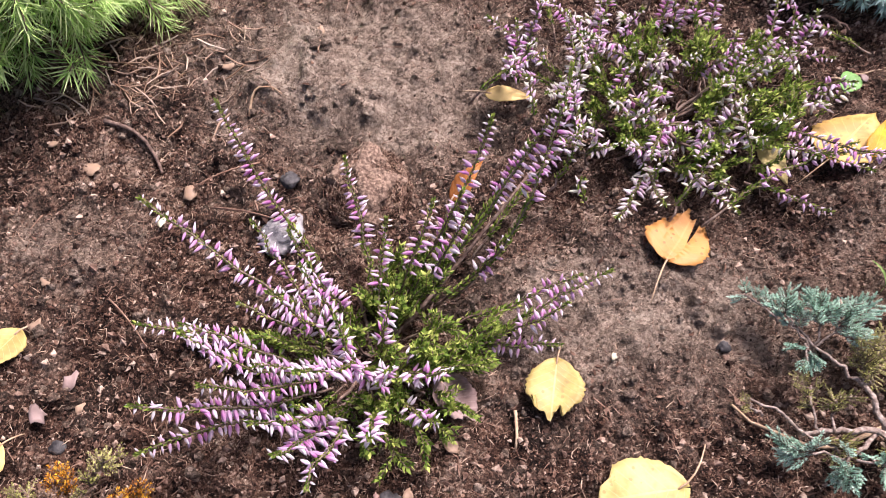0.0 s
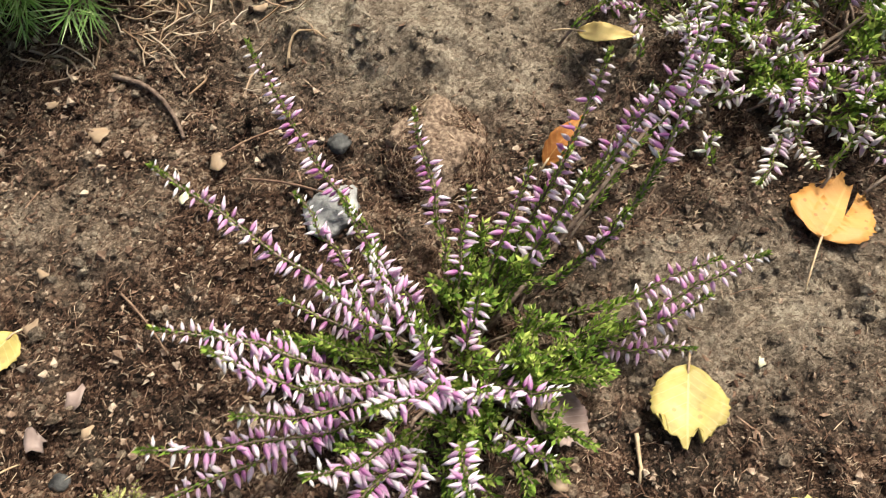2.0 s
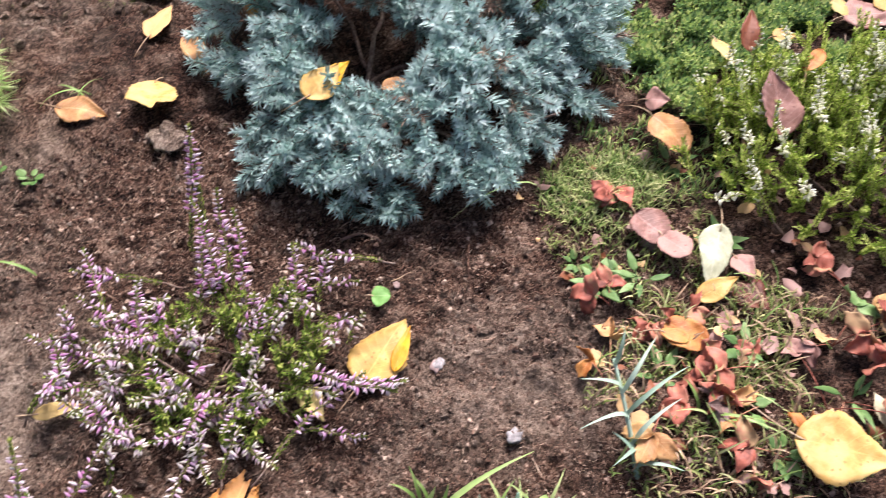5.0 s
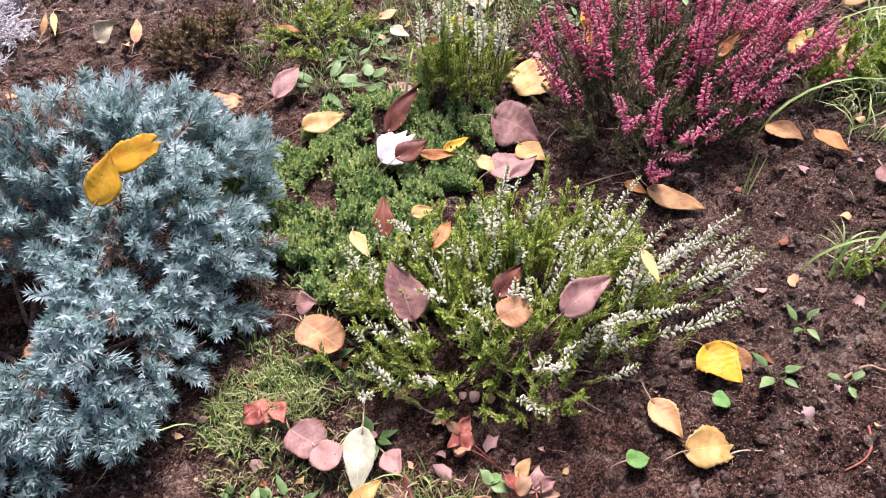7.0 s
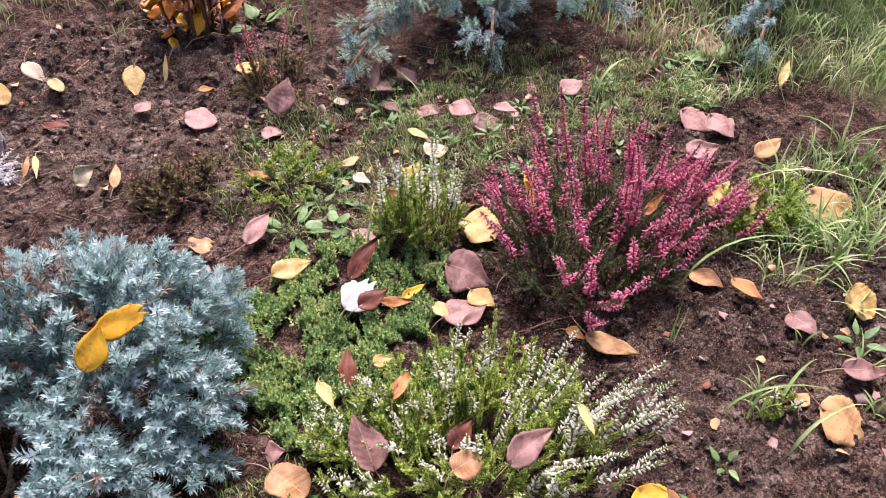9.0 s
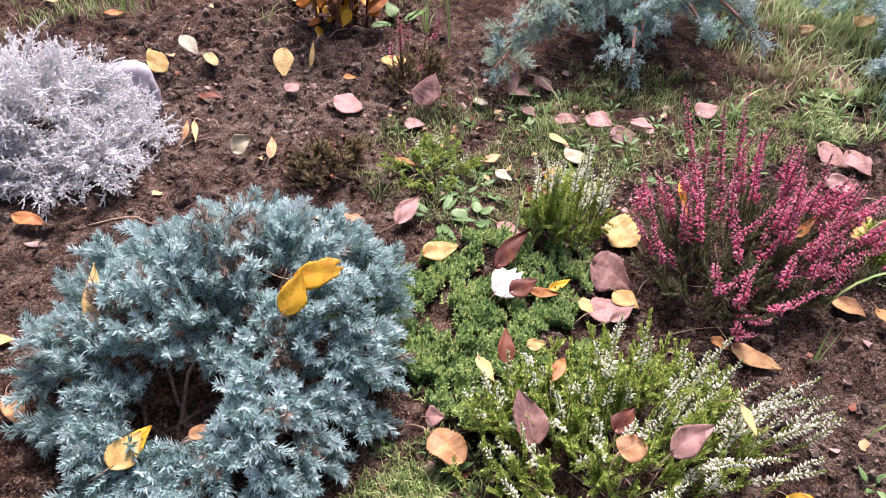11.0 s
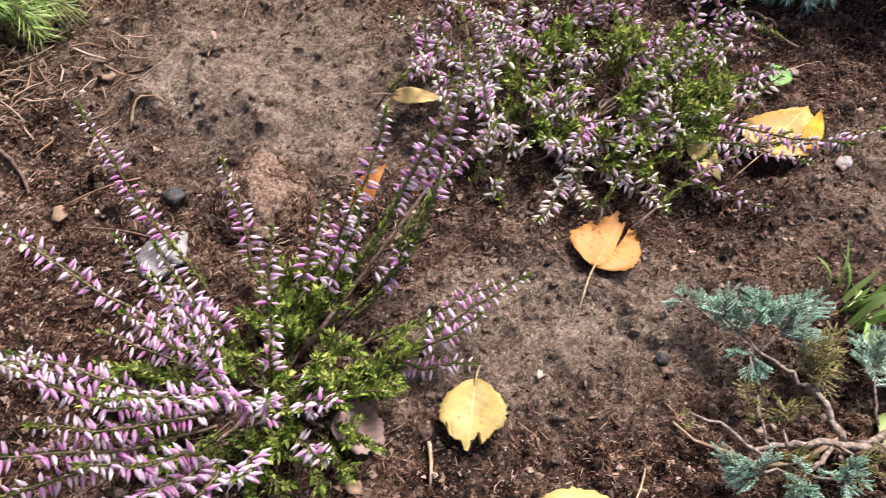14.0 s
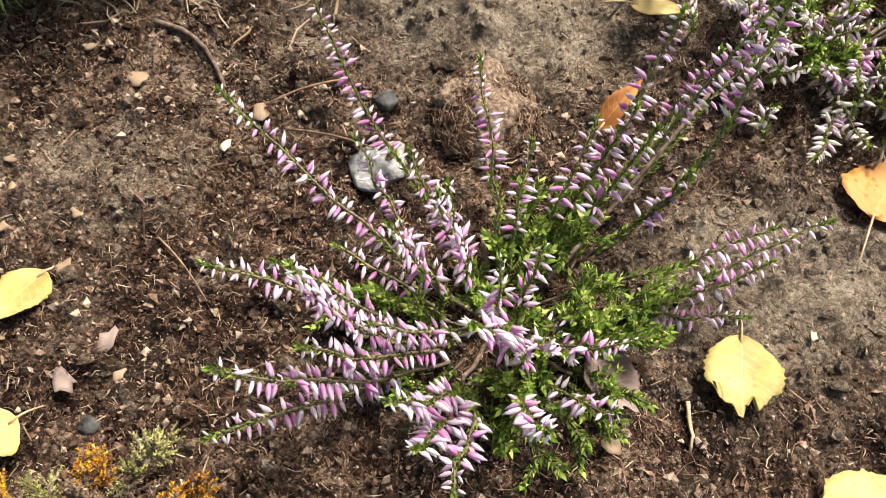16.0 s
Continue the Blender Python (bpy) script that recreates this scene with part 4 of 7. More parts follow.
def pink_heather():
    h = Heather(0.012, 0.243, PINK, "lilac-pink flowering heather sprawling on bare soil")
    t = h.tip
    t(-0.100, 0.405, 0.085, 0.42); t(-0.005, 0.354, 0.088, 0.5); t(-0.122, 0.300, 0.121, 0.3); t(-0.135, 0.244, 0.061, 0.25)
    t(-0.074, 0.202, 0.150, 0.35); t(-0.075, 0.265, 0.045, 0.35); t(-0.102, 0.171, 0.126, 0.3); t(-0.115, 0.159, 0.071, 0.25)
    t(-0.028, 0.148, 0.115, 0.35); t(-0.013, 0.135, 0.093, 0.4); t(0.021, 0.157, 0.110, 0.45); t(0.058, 0.179, 0.065, 0.45)
    t(0.065, 0.208, 0.073, 0.45); t(0.046, 0.233, 0.040, 0.5); t(0.001, 0.220, 0.125, 0.3); t(-0.011, 0.176, 0.164, 0.35)
    t(-0.038, 0.160, 0.132, 0.35); t(0.023, 0.316, 0.071, 0.5); t(-0.024, 0.275, 0.085, 0.35); t(-0.039, 0.299, 0.083, 0.35)
    t(-0.068, 0.315, 0.069, 0.35); t(0.027, 0.255, 0.073, 0.4); t(-0.052, 0.209, 0.079, 0.3); t(-0.076, 0.190, 0.100, 0.3)
    t(-0.090, 0.225, 0.105, 0.3);
    t(-0.045, 0.250, 0.095, 0.35); t(0.03, 0.205, 0.085, 0.4); t(-0.02, 0.25, 0.13, 0.35)
    # the long branch that leans towards the next plant
    b = Heather.tip
    for x, y, z, f, r in ((0.078, 0.305, 0.101, 0.45, 0.4), (0.094, 0.369, 0.114, 0.5, 0.45), (0.140, 0.374, 0.158, 0.55, 0.45), (0.135, 0.362, 0.135, 0.55, 0.45), (0.168, 0.402, 0.062, 0.6, 0.5), (0.104, 0.304, 0.067, 0.55, 0.5), (0.075, 0.330, 0.085, 0.5, 0.45), (0.055, 0.325, 0.08, 0.5, 0.4), (0.12, 0.365, 0.09, 0.55, 0.5)):
        b(h, x, y, z, f, 0.5, r)
    # low sprays on the right
    for x, y, z, f in ((0.174, 0.282, 0.060, 0.5), (0.158, 0.290, 0.038, 0.55), (0.145, 0.263, 0.050, 0.5), (0.144, 0.247, 0.014, 0.45)):
        b(h, x, y, z, f, 0.6, 0.35)
    h.dome(30, 0.052, 0.268, 0.065, 0.06, 0.055, 0.5, 0.0, 0.55, 0.4)
    h.dome(13, 0.04, 0.205, 0.045, 0.05, 0.045, 0.5, 0.0, 0.6, 0.4)
    h.dome(10, -0.01, 0.225, 0.07, 0.06, 0.055, 0.5, 0.0, 0.6, 0.3)
    h.dome(3, -0.03, 0.215, 0.07, 0.06, 0.085, 0.45, 1.0, 0.5, 0.3)
    h.crown(7, 0.045)
    stem = bezier((0.02, 0.02, 0.004), (0.055, 0.055, 0.025), (0.115, 0.125, 0.055), 9)
    V, T = tube(stem, np.linspace(0.0019, 0.0010, 9), 6)
    piece("woody_stem", build_mesh("woody_stem", V, T, [TWIG]), h.ob, "long leaning woody stem")


def pale_heather():
    h = Heather(0.245, 0.452, PALE, "white and lilac flowering heather with green centre", 0.03)
    def t(x, y, z, bloom):
        h.kind = LILAC if y > 0.5 or x > 0.36 or rng.random() < 0.3 else PALE
        h.tip(x, y, z, bloom, 0.3, 0.32 if y < 0.41 else 0.55)

    t(0.289, 0.652, 0.132, 0.62); t(0.284, 0.640, 0.112, 0.5); t(0.296, 0.612, 0.082, 0.45); t(0.272, 0.606, 0.085, 0.45); t(0.305, 0.60, 0.062, 0.35); t(0.155, 0.574, 0.068, 0.6); t(0.150, 0.635, 0.02, 0.45); t(0.102, 0.539, 0.036, 0.4); t(0.200, 0.559, 0.04, 0.4)
    t(0.378, 0.529, 0.053, 0.45); t(0.401, 0.508, 0.02, 0.5); t(0.382, 0.445, 0.062, 0.6); t(0.406, 0.360, 0.093, 0.5); t(0.398, 0.362, 0.075, 0.45)
    t(0.403, 0.391, 0.02, 0.45); t(0.365, 0.358, 0.012, 0.4); t(0.288, 0.353, 0.02, 0.4); t(0.233, 0.359, 0.02, 0.35)
    t(0.192, 0.342, 0.03, 0.3); t(0.155, 0.409, 0.035, 0.35); t(0.142, 0.435, 0.06, 0.35); t(0.116, 0.492, 0.036, 0.35)
    t(0.137, 0.489, 0.059, 0.35); t(0.183, 0.490, 0.065, 0.35); t(0.219, 0.502, 0.045, 0.4); t(0.334, 0.526, 0.033, 0.5)
    t(0.305, 0.517, 0.03, 0.5); t(0.265, 0.416, 0.045, 0.35); t(0.299, 0.438, 0.05, 0.4)
    for x, y, z in ((0.17, 0.46, 0.07), (0.165, 0.52, 0.06), (0.19, 0.43, 0.06), (0.2, 0.395, 0.05), (0.22, 0.385, 0.045), (0.255, 0.385, 0.045), (0.28, 0.39, 0.05), (0.31, 0.40, 0.05), (0.33, 0.42, 0.05), (0.35, 0.39, 0.04), (0.38, 0.40, 0.045), (0.34, 0.5, 0.05), (0.36, 0.52, 0.045), (0.35, 0.55, 0.05), (0.27, 0.6, 0.05), (0.285, 0.57, 0.045), (0.26, 0.55, 0.05), (0.15, 0.56, 0.045), (0.125, 0.525, 0.045), (0.13, 0.46, 0.05)):
        t(x, y, z, 0.4 + rng.normal(0, 0.06))
    h.kind = PALE
    h.dome(15, 0.20, 0.445, 0.085, 0.09, 0.08, 0.38, 1.0, 0.6, 0.8)
    h.dome(10, 0.31, 0.44, 0.09, 0.09, 0.07, 0.45, 1.0, 0.6, 0.8)
    h.kind = LILAC
    h.dome(12, 0.18, 0.48, 0.07, 0.09, 0.085, 0.38, 1.0, 0.6, 0.8)
    h.dome(6, 0.34, 0.50, 0.06, 0.06, 0.07, 0.45, 1.0, 0.6, 0.8)
    h.kind = PALE
    h.dome(64, 0.27, 0.46, 0.09, 0.085, 0.068, 0.5, 0.0, 0.65, 0.75)
    h.crown(7, 0.05)


def white_heather():
    h = Heather(0.975, 0.455, WHITE, "bushy lime-green heather with small white flower spikes", 0.02)
    t = h.tip
    t(1.21, 0.354, 0.085, 0.6); t(1.235, 0.395, 0.06, 0.62); t(1.19, 0.513, 0.09, 0.6); t(1.134, 0.503, 0.1, 0.62)
    t(1.068, 0.56, 0.125, 0.65); t(1.03, 0.575, 0.123, 0.65); t(0.932, 0.601, 0.075, 0.65); t(1.137, 0.309, 0.083, 0.6)
    t(0.962, 0.435, 0.139, 0.6); t(0.893, 0.452, 0.13, 0.6); t(0.942, 0.352, 0.11, 0.6); t(1.19, 0.42, 0.08, 0.6)
    h.dome(76, 0.98, 0.47, 0.2, 0.15, 0.138, 0.66, 0.36, 0.5, 0.6)
    h.dome(26, 1.14, 0.41, 0.12, 0.11, 0.11, 0.48, 1.0, 0.6, 0.5)
    h.dome(78, 0.98, 0.49, 0.20, 0.15, 0.115, 0.7, 0.0, 0.55, 0.75)
    h.dome(44, 0.865, 0.52, 0.11, 0.12, 0.105, 0.74, 0.36, 0.6, 0.85)
    h.dome(34, 0.96, 0.575, 0.16, 0.06, 0.14, 0.76, 0.6, 0.7, 0.85)
    h.crown(9, 0.07)


def red_heather():
    h = Heather(1.35, 0.66, RED, "crimson flowering heather with dark green foliage", 0.025)
    h.tip(1.47, 0.82, 0.27, 0.5); h.tip(1.42, 0.90, 0.22, 0.5); h.tip(1.40, 0.80, 0.25, 0.5)
    h.tip(1.22, 0.48, 0.165, 0.7); h.tip(1.21, 0.59, 0.155, 0.7); h.tip(1.25, 0.46, 0.2, 0.7); h.tip(1.25, 0.70, 0.08, 0.6)
    h.dome(62, 1.38, 0.69, 0.20, 0.18, 0.235, 0.62, 1.0, 0.55, 0.62)
    h.dome(50, 1.52, 0.60, 0.16, 0.11, 0.16, 0.6, 1.0, 0.6, 0.55)
    h.dome(14, 1.34, 0.55, 0.15, 0.05, 0.08, 0.6, 1.0, 0.7, 0.5)
    h.dome(120, 1.38, 0.67, 0.2, 0.15, 0.15, 0.7, 0.0, 0.5, 0.6)
    h.crown(9, 0.08)


def small_heathers():
    h = Heather(1.172, 0.885, WHITE, "small upright lime-green heather with white spikes")
    h.dome(19, 1.18, 0.88, 0.085, 0.08, 0.185, 0.6, 1.0, 0.75, 0.65)
    h.dome(44, 1.18, 0.88, 0.085, 0.07, 0.15, 0.7, 0.0, 0.55, 0.6)
    h.crown(5, 0.04)
    h = Heather(0.885, 1.235, BROWN, "dry olive-brown heather with a few pink buds")
    h.dome(10, 0.86, 1.24, 0.1, 0.07, 0.085, 0.85, 1.0, 0.5, 0.4)
    h.dome(44, 0.885, 1.235, 0.1, 0.08, 0.08, 0.7, 0.0, 0.5, 0.4)
    h.crown(6, 0.05)
    h = Heather(1.19, 1.47, BROWN, "thin heather with dark pink bells and olive foliage")
    h.dome(12, 1.2, 1.46, 0.09, 0.06, 0.20, 0.68, 1.0, 0.7, 0.6)
    h.dome(34, 1.2, 1.47, 0.11, 0.08, 0.1, 0.7, 0.0, 0.5, 0.4)
    h.crown(5, 0.05)
    h = Heather(1.06, 1.16, WHITE, "low bright lime heather seedling in the turf")
    h.dome(5, 1.06, 1.17, 0.10, 0.08, 0.07, 0.7, 1.0, 0.6, 0.4)
    h.dome(40, 1.06, 1.16, 0.11, 0.09, 0.055, 0.7, 0.0, 0.5, 0.4)
    h.crown(4, 0.04)
    h = Heather(1.37, 0.30, WHITE, "tiny sprig of white heather among grass sprouts")
    h.dome(3, 1.37, 0.30, 0.03, 0.03, 0.07, 0.6, 1.0, 0.6, 0.4)
    h.dome(8, 1.36, 0.30, 0.03, 0.03, 0.05, 0.7, 0.0, 0.5, 0.4)
    h = Heather(1.66, 0.56, LIME, "bright green heather without flowers")
    h.dome(36, 1.66, 0.56, 0.09, 0.07, 0.10, 0.7, 0.0, 0.5, 0.4)
    h.crown(5, 0.05)


# ---------------------------------------------------------------- conifers
def conifer_shoot(name, length, needle, width, laterals, mat, seed, spread=0.95, spacing=0.0022, ranks=3, fan=False):
    """A shoot along z: an axis with short side shoots, all set with needles."""
    r = np.random.default_rng(seed)
    heap = Heap()
    V, T = needle_piece(needle, width)
    axes = [bezier((0, 0, 0), (r.normal(0, 0.04) * length, r.normal(0, 0.04) * length, length * 0.5), (r.normal(0, 0.07) * length, r.normal(0, 0.07) * length, length), 6)]
    for i in range(laterals):
        f = 0.2 + 0.55 * i / max(1, laterals - 1)
        p = axes[0][0] * (1 - f) + axes[0][-1] * f
        a = (i % 2) * math.pi + r.normal(0, 0.35) if fan else i * 2.4 + r.normal(0, 0.3)
        d = unit(np.array([math.cos(a) * 0.8, math.sin(a) * 0.8, 0.85]))
        l = length * (0.55 - 0.25 * f) * r.uniform(0.8, 1.2)
        axes.append(bezier(p, p + d * l * 0.5 - [0, 0, 0.002], p + d * l + [0, 0, 0.1 * l], 5))
    for ax in axes:
        tv, tt = tube(ax, np.linspace(0.0010, 0.0005, len(ax)), 4)
        heap.add(tv, tt, 0)
        _, _, total = along_path(ax, [0.0])
        k = max(3, int(total / spacing))
        at = np.repeat(np.linspace(0.12, 1.0, k), ranks)
        P, D, _ = along_path(ax, at)
        n = len(at)
        spin = np.tile(np.arange(ranks) * 2 * np.pi / ranks, k) + np.repeat(np.arange(k) * 1.05, ranks) + r.normal(0, 0.25, n)
        out = frames_along(D, spin)[:, :, 1]
        ahead = np.where(at[:, None] > 0.9, 1.0, 0.6)
        direc = unit(out * spread + D * (ahead + r.normal(0, 0.2, (n, 1))))
        size = r.uniform(0.75, 1.1, n) * (0.75 + 0.25 * np.clip((1 - at) / 0.2, 0, 1))
        wide = unit(np.cross(D, direc) + 1e-6)
        R = np.stack([wide, np.cross(direc, wide), direc], 2)
        heap.scatter(V, T, R * size[:, None, None], P, 1)
    return heap.mesh(name, [TWIG, mat])


def branch_mesh(path, r0, r1):
    V, T = tube(path, np.linspace(r0, r1, len(path)), 7)
    return build_mesh("branch", V, T, [TWIG])


def set_shoot(mesh, parent, p, d, size):
    R = frames_along(np.array([d]), np.array([rng.uniform(0, 6.28)]))[0]
    return piece("shoot", mesh, parent, m=pose_from(R, p, size))


def blue_juniper():
    cx, cy = 0.570, 0.835
    ob = thing("juniper_shrub", cx, cy, gz(cx, cy), "low silver-blue juniper with a bare hollow in its middle", "juniper")
    kinds = [conifer_shoot("shoot", 0.046, 0.0130, 0.0029, 1 + i % 3, BLUE_NEEDLE, 100 + i, 0.66, 0.0034, 5) for i in range(6)]
    dead = [conifer_shoot("shoot", 0.042, 0.011, 0.0013, 3, DRY_NEEDLE, 120 + i, 0.7, spacing=0.0032) for i in range(2)]
    branches = []
    for i in range(16):
        a = i * 6.283 / 16 + rng.normal(0, 0.1)
        e = np.array([math.cos(a) * 0.21, math.sin(a) * 0.23, 0.035 + rng.normal(0, 0.012)])
        path = bezier((-0.085 + rng.normal(0, 0.035), -0.10 + rng.normal(0, 0.03), 0.004), (e[0] * 0.6 - 0.04, e[1] * 0.6 - 0.04, 0.006), e, 9)
        path[1:-1] += rng.normal(0, 0.006, (7, 3))
        path[:, 2] = np.maximum(path[:, 2], 0.004)
        branches.append(piece("branch", branch_mesh(path, 0.0036, 0.0014), ob))
    # sprays of shoots, each fanning out from the end of a side branch
    done, tries = [], 0
    while len(done) < 138 and tries < 6000:
        tries += 1
        a, q = rng.uniform(0, 6.283), math.sqrt(rng.uniform(0, 1))
        wob = 1 + 0.08 * math.sin(3 * a + 1) + 0.06 * math.sin(7 * a) + 0.10 * math.exp(-((a - 4.1) / 0.5) ** 2)
        x, y = math.cos(a) * 0.255 * wob * q, math.sin(a) * 0.250 * wob * q
        hole = math.hypot((x + 0.075) / 0.078, (y + 0.085) / 0.068)
        if hole < 1 or math.hypot(x - 0.105, y - 0.010) < 0.036 or any(math.hypot(x - u, y - v) < 0.032 for u, v in done):
            continue
        done.append((x, y))
        lumps = 0.19 * (float(vnoise(np.array([x + 3.0]), np.array([y + 3.0]), 12, 31)[0]) - 0.5)
        z = 0.020 + (0.142 + 0.15 * y) * (1 - q ** 4) ** 0.7 + lumps * (1.15 - q)
        z *= 0.62 + 0.38 * min(1, (hole - 1) / 0.9)
        z = max(z, 0.024)
        d = unit(np.array([math.cos(a) * (0.15 + 1.0 * q), math.sin(a) * (0.15 + 1.0 * q), 1.15 - 1.15 * q * q]) + rng.normal(0, 0.16, 3))
        foot = np.array([x, y, z]) - d * 0.030
        foot[2] = max(foot[2], 0.010)
        k = int(((a + 0.2) % 6.283) / 6.283 * 16) % 16
        for j in range(8):
            dd = unit(d + rng.normal(0, 0.30, 3))
            bare = min(math.hypot(x - 0.06, y - 0.10), math.hypot(x + 0.16, y - 0.07), math.hypot(x - 0.06, y + 0.10) + 0.010) < 0.050
            pick = dead[j % 2] if rng.random() < (0.58 if bare else 0.07) else kinds[int(rng.integers(6))]
            p = foot + rng.normal(0, 0.006, 3) + (d * -0.024 if j > 4 else 0)
            p[2] = max(p[2], 0.008)
            set_shoot(pick, branches[k], p, dd, rng.uniform(0.75, 1.2))


def spreading_juniper(x, y, reach, height, count, arms, label, seed, long_arms=()):
    ob = thing("juniper_shrub", x, y, gz(x, y), label, "juniper")
    kinds = [conifer_shoot("shoot", 0.06, 0.012, 0.003, 6, BLUE_NEEDLE, seed + i, 0.85, 0.0036) for i in range(4)] + [conifer_shoot("shoot", 0.06, 0.012, 0.003, 6, TEAL_NEEDLE, seed + 9, 0.85, 0.0036)]
    tall = [conifer_shoot("shoot", 0.055, 0.009, 0.0026, 7, PALE_SCALE, seed + 20 + i, 0.6, 0.003) for i in range(3)]
    for i in range(arms + len(long_arms)):
        a = i * 6.283 / arms + rng.normal(0, 0.15)
        far = reach * rng.uniform(0.7, 1.1)
        top = height * rng.uniform(0.55, 1.1)
        e = np.array([math.cos(a) * far, math.sin(a) * far, top * 0.75])
        path = bezier((0, 0, 0), (e[0] * 0.45, e[1] * 0.45, top * 1.25), e, 12)
        if i >= arms:
            e = np.array(long_arms[i - arms]) - [x, y, 0]
            path = bezier((0, 0, 0.02), (e[0] * 0.5, e[1] * 0.5, max(0.22, e[2] * 1.4)), e, 12)
        V, T = tube(path, np.linspace(0.008, 0.003, len(path)), 7)
        br = piece("branch", build_mesh("branch", V, T, [RED_BARK if i >= arms else TWIG]), ob)
        front = i >= arms and e[0] + x < 1.55
        for j in range(count):
            p, d, _ = along_path(path, [rng.uniform(0.22, 1.0) ** 0.8])
            dd = unit(d[0] * 0.7 + rng.normal(0, 0.55, 3) + [0, 0, -0.05])
            q = p[0] + rng.normal(0, 0.012, 3)
            q[2] = max(q[2], 0.03)
            mesh = tall[j % 3] if front and rng.random() < 0.75 else kinds[(i + j) % 5]
            set_shoot(mesh, br, q, dd, rng.uniform(0.75, 1.2))


def dwarf_spruce():
    x, y = -0.27, 0.83
    ob = thing("dwarf_spruce", x, y, gz(x, y), "dense bright green dwarf spruce at the edge of the bed", "spruce")
    kinds = [conifer_shoot("shoot", 0.058, 0.027, 0.0014, 2, SPRUCE_NEEDLE, 200 + i, 0.75, 0.0034, 5) for i in range(4)]
    # a low lobe in front and a taller one behind it
    for ox, oy, reach, high, count in ((-0.052, -0.218, 0.125, 0.27, 260), (0.121, 0.094, 0.179, 0.37, 400)):
        piece("trunk", branch_mesh(bezier((0, 0, -0.01), (ox * 0.6, oy * 0.6, 0.02), (ox, oy, high * 0.9), 7), 0.014, 0.004), ob)
        limbs = []
        for i in range(14):
            a = i * 2.4
            z = 0.03 + high * 0.05 * i
            e = np.array([ox + math.cos(a) * reach * 0.8 * (1 - z / high * 0.8), oy + math.sin(a) * reach * 0.8 * (1 - z / high * 0.8), z + 0.03])
            limbs.append(piece("branch", branch_mesh(bezier((ox * 0.8, oy * 0.8, z * 0.8), ((e[0] + ox) * 0.5, (e[1] + oy) * 0.5, z), e, 6), 0.005, 0.002), ob))
        for n in range(count):
            a = rng.uniform(-2.4, 1.2) if n % 5 else rng.uniform(0, 6.283)
            h = rng.uniform(0, 1) ** 1.3
            rad = reach * (1 - h) ** 0.6 * rng.uniform(0.85, 1.04)
            p = np.array([ox + math.cos(a) * rad, oy + math.sin(a) * rad, 0.04 + high * h])
            d = unit(np.array([math.cos(a), math.sin(a), -0.05 + 0.95 * h]) + rng.normal(0, 0.22, 3))
            set_shoot(kinds[n % 4], limbs[n % 14], p - d * 0.02, d, rng.uniform(0.8, 1.2))


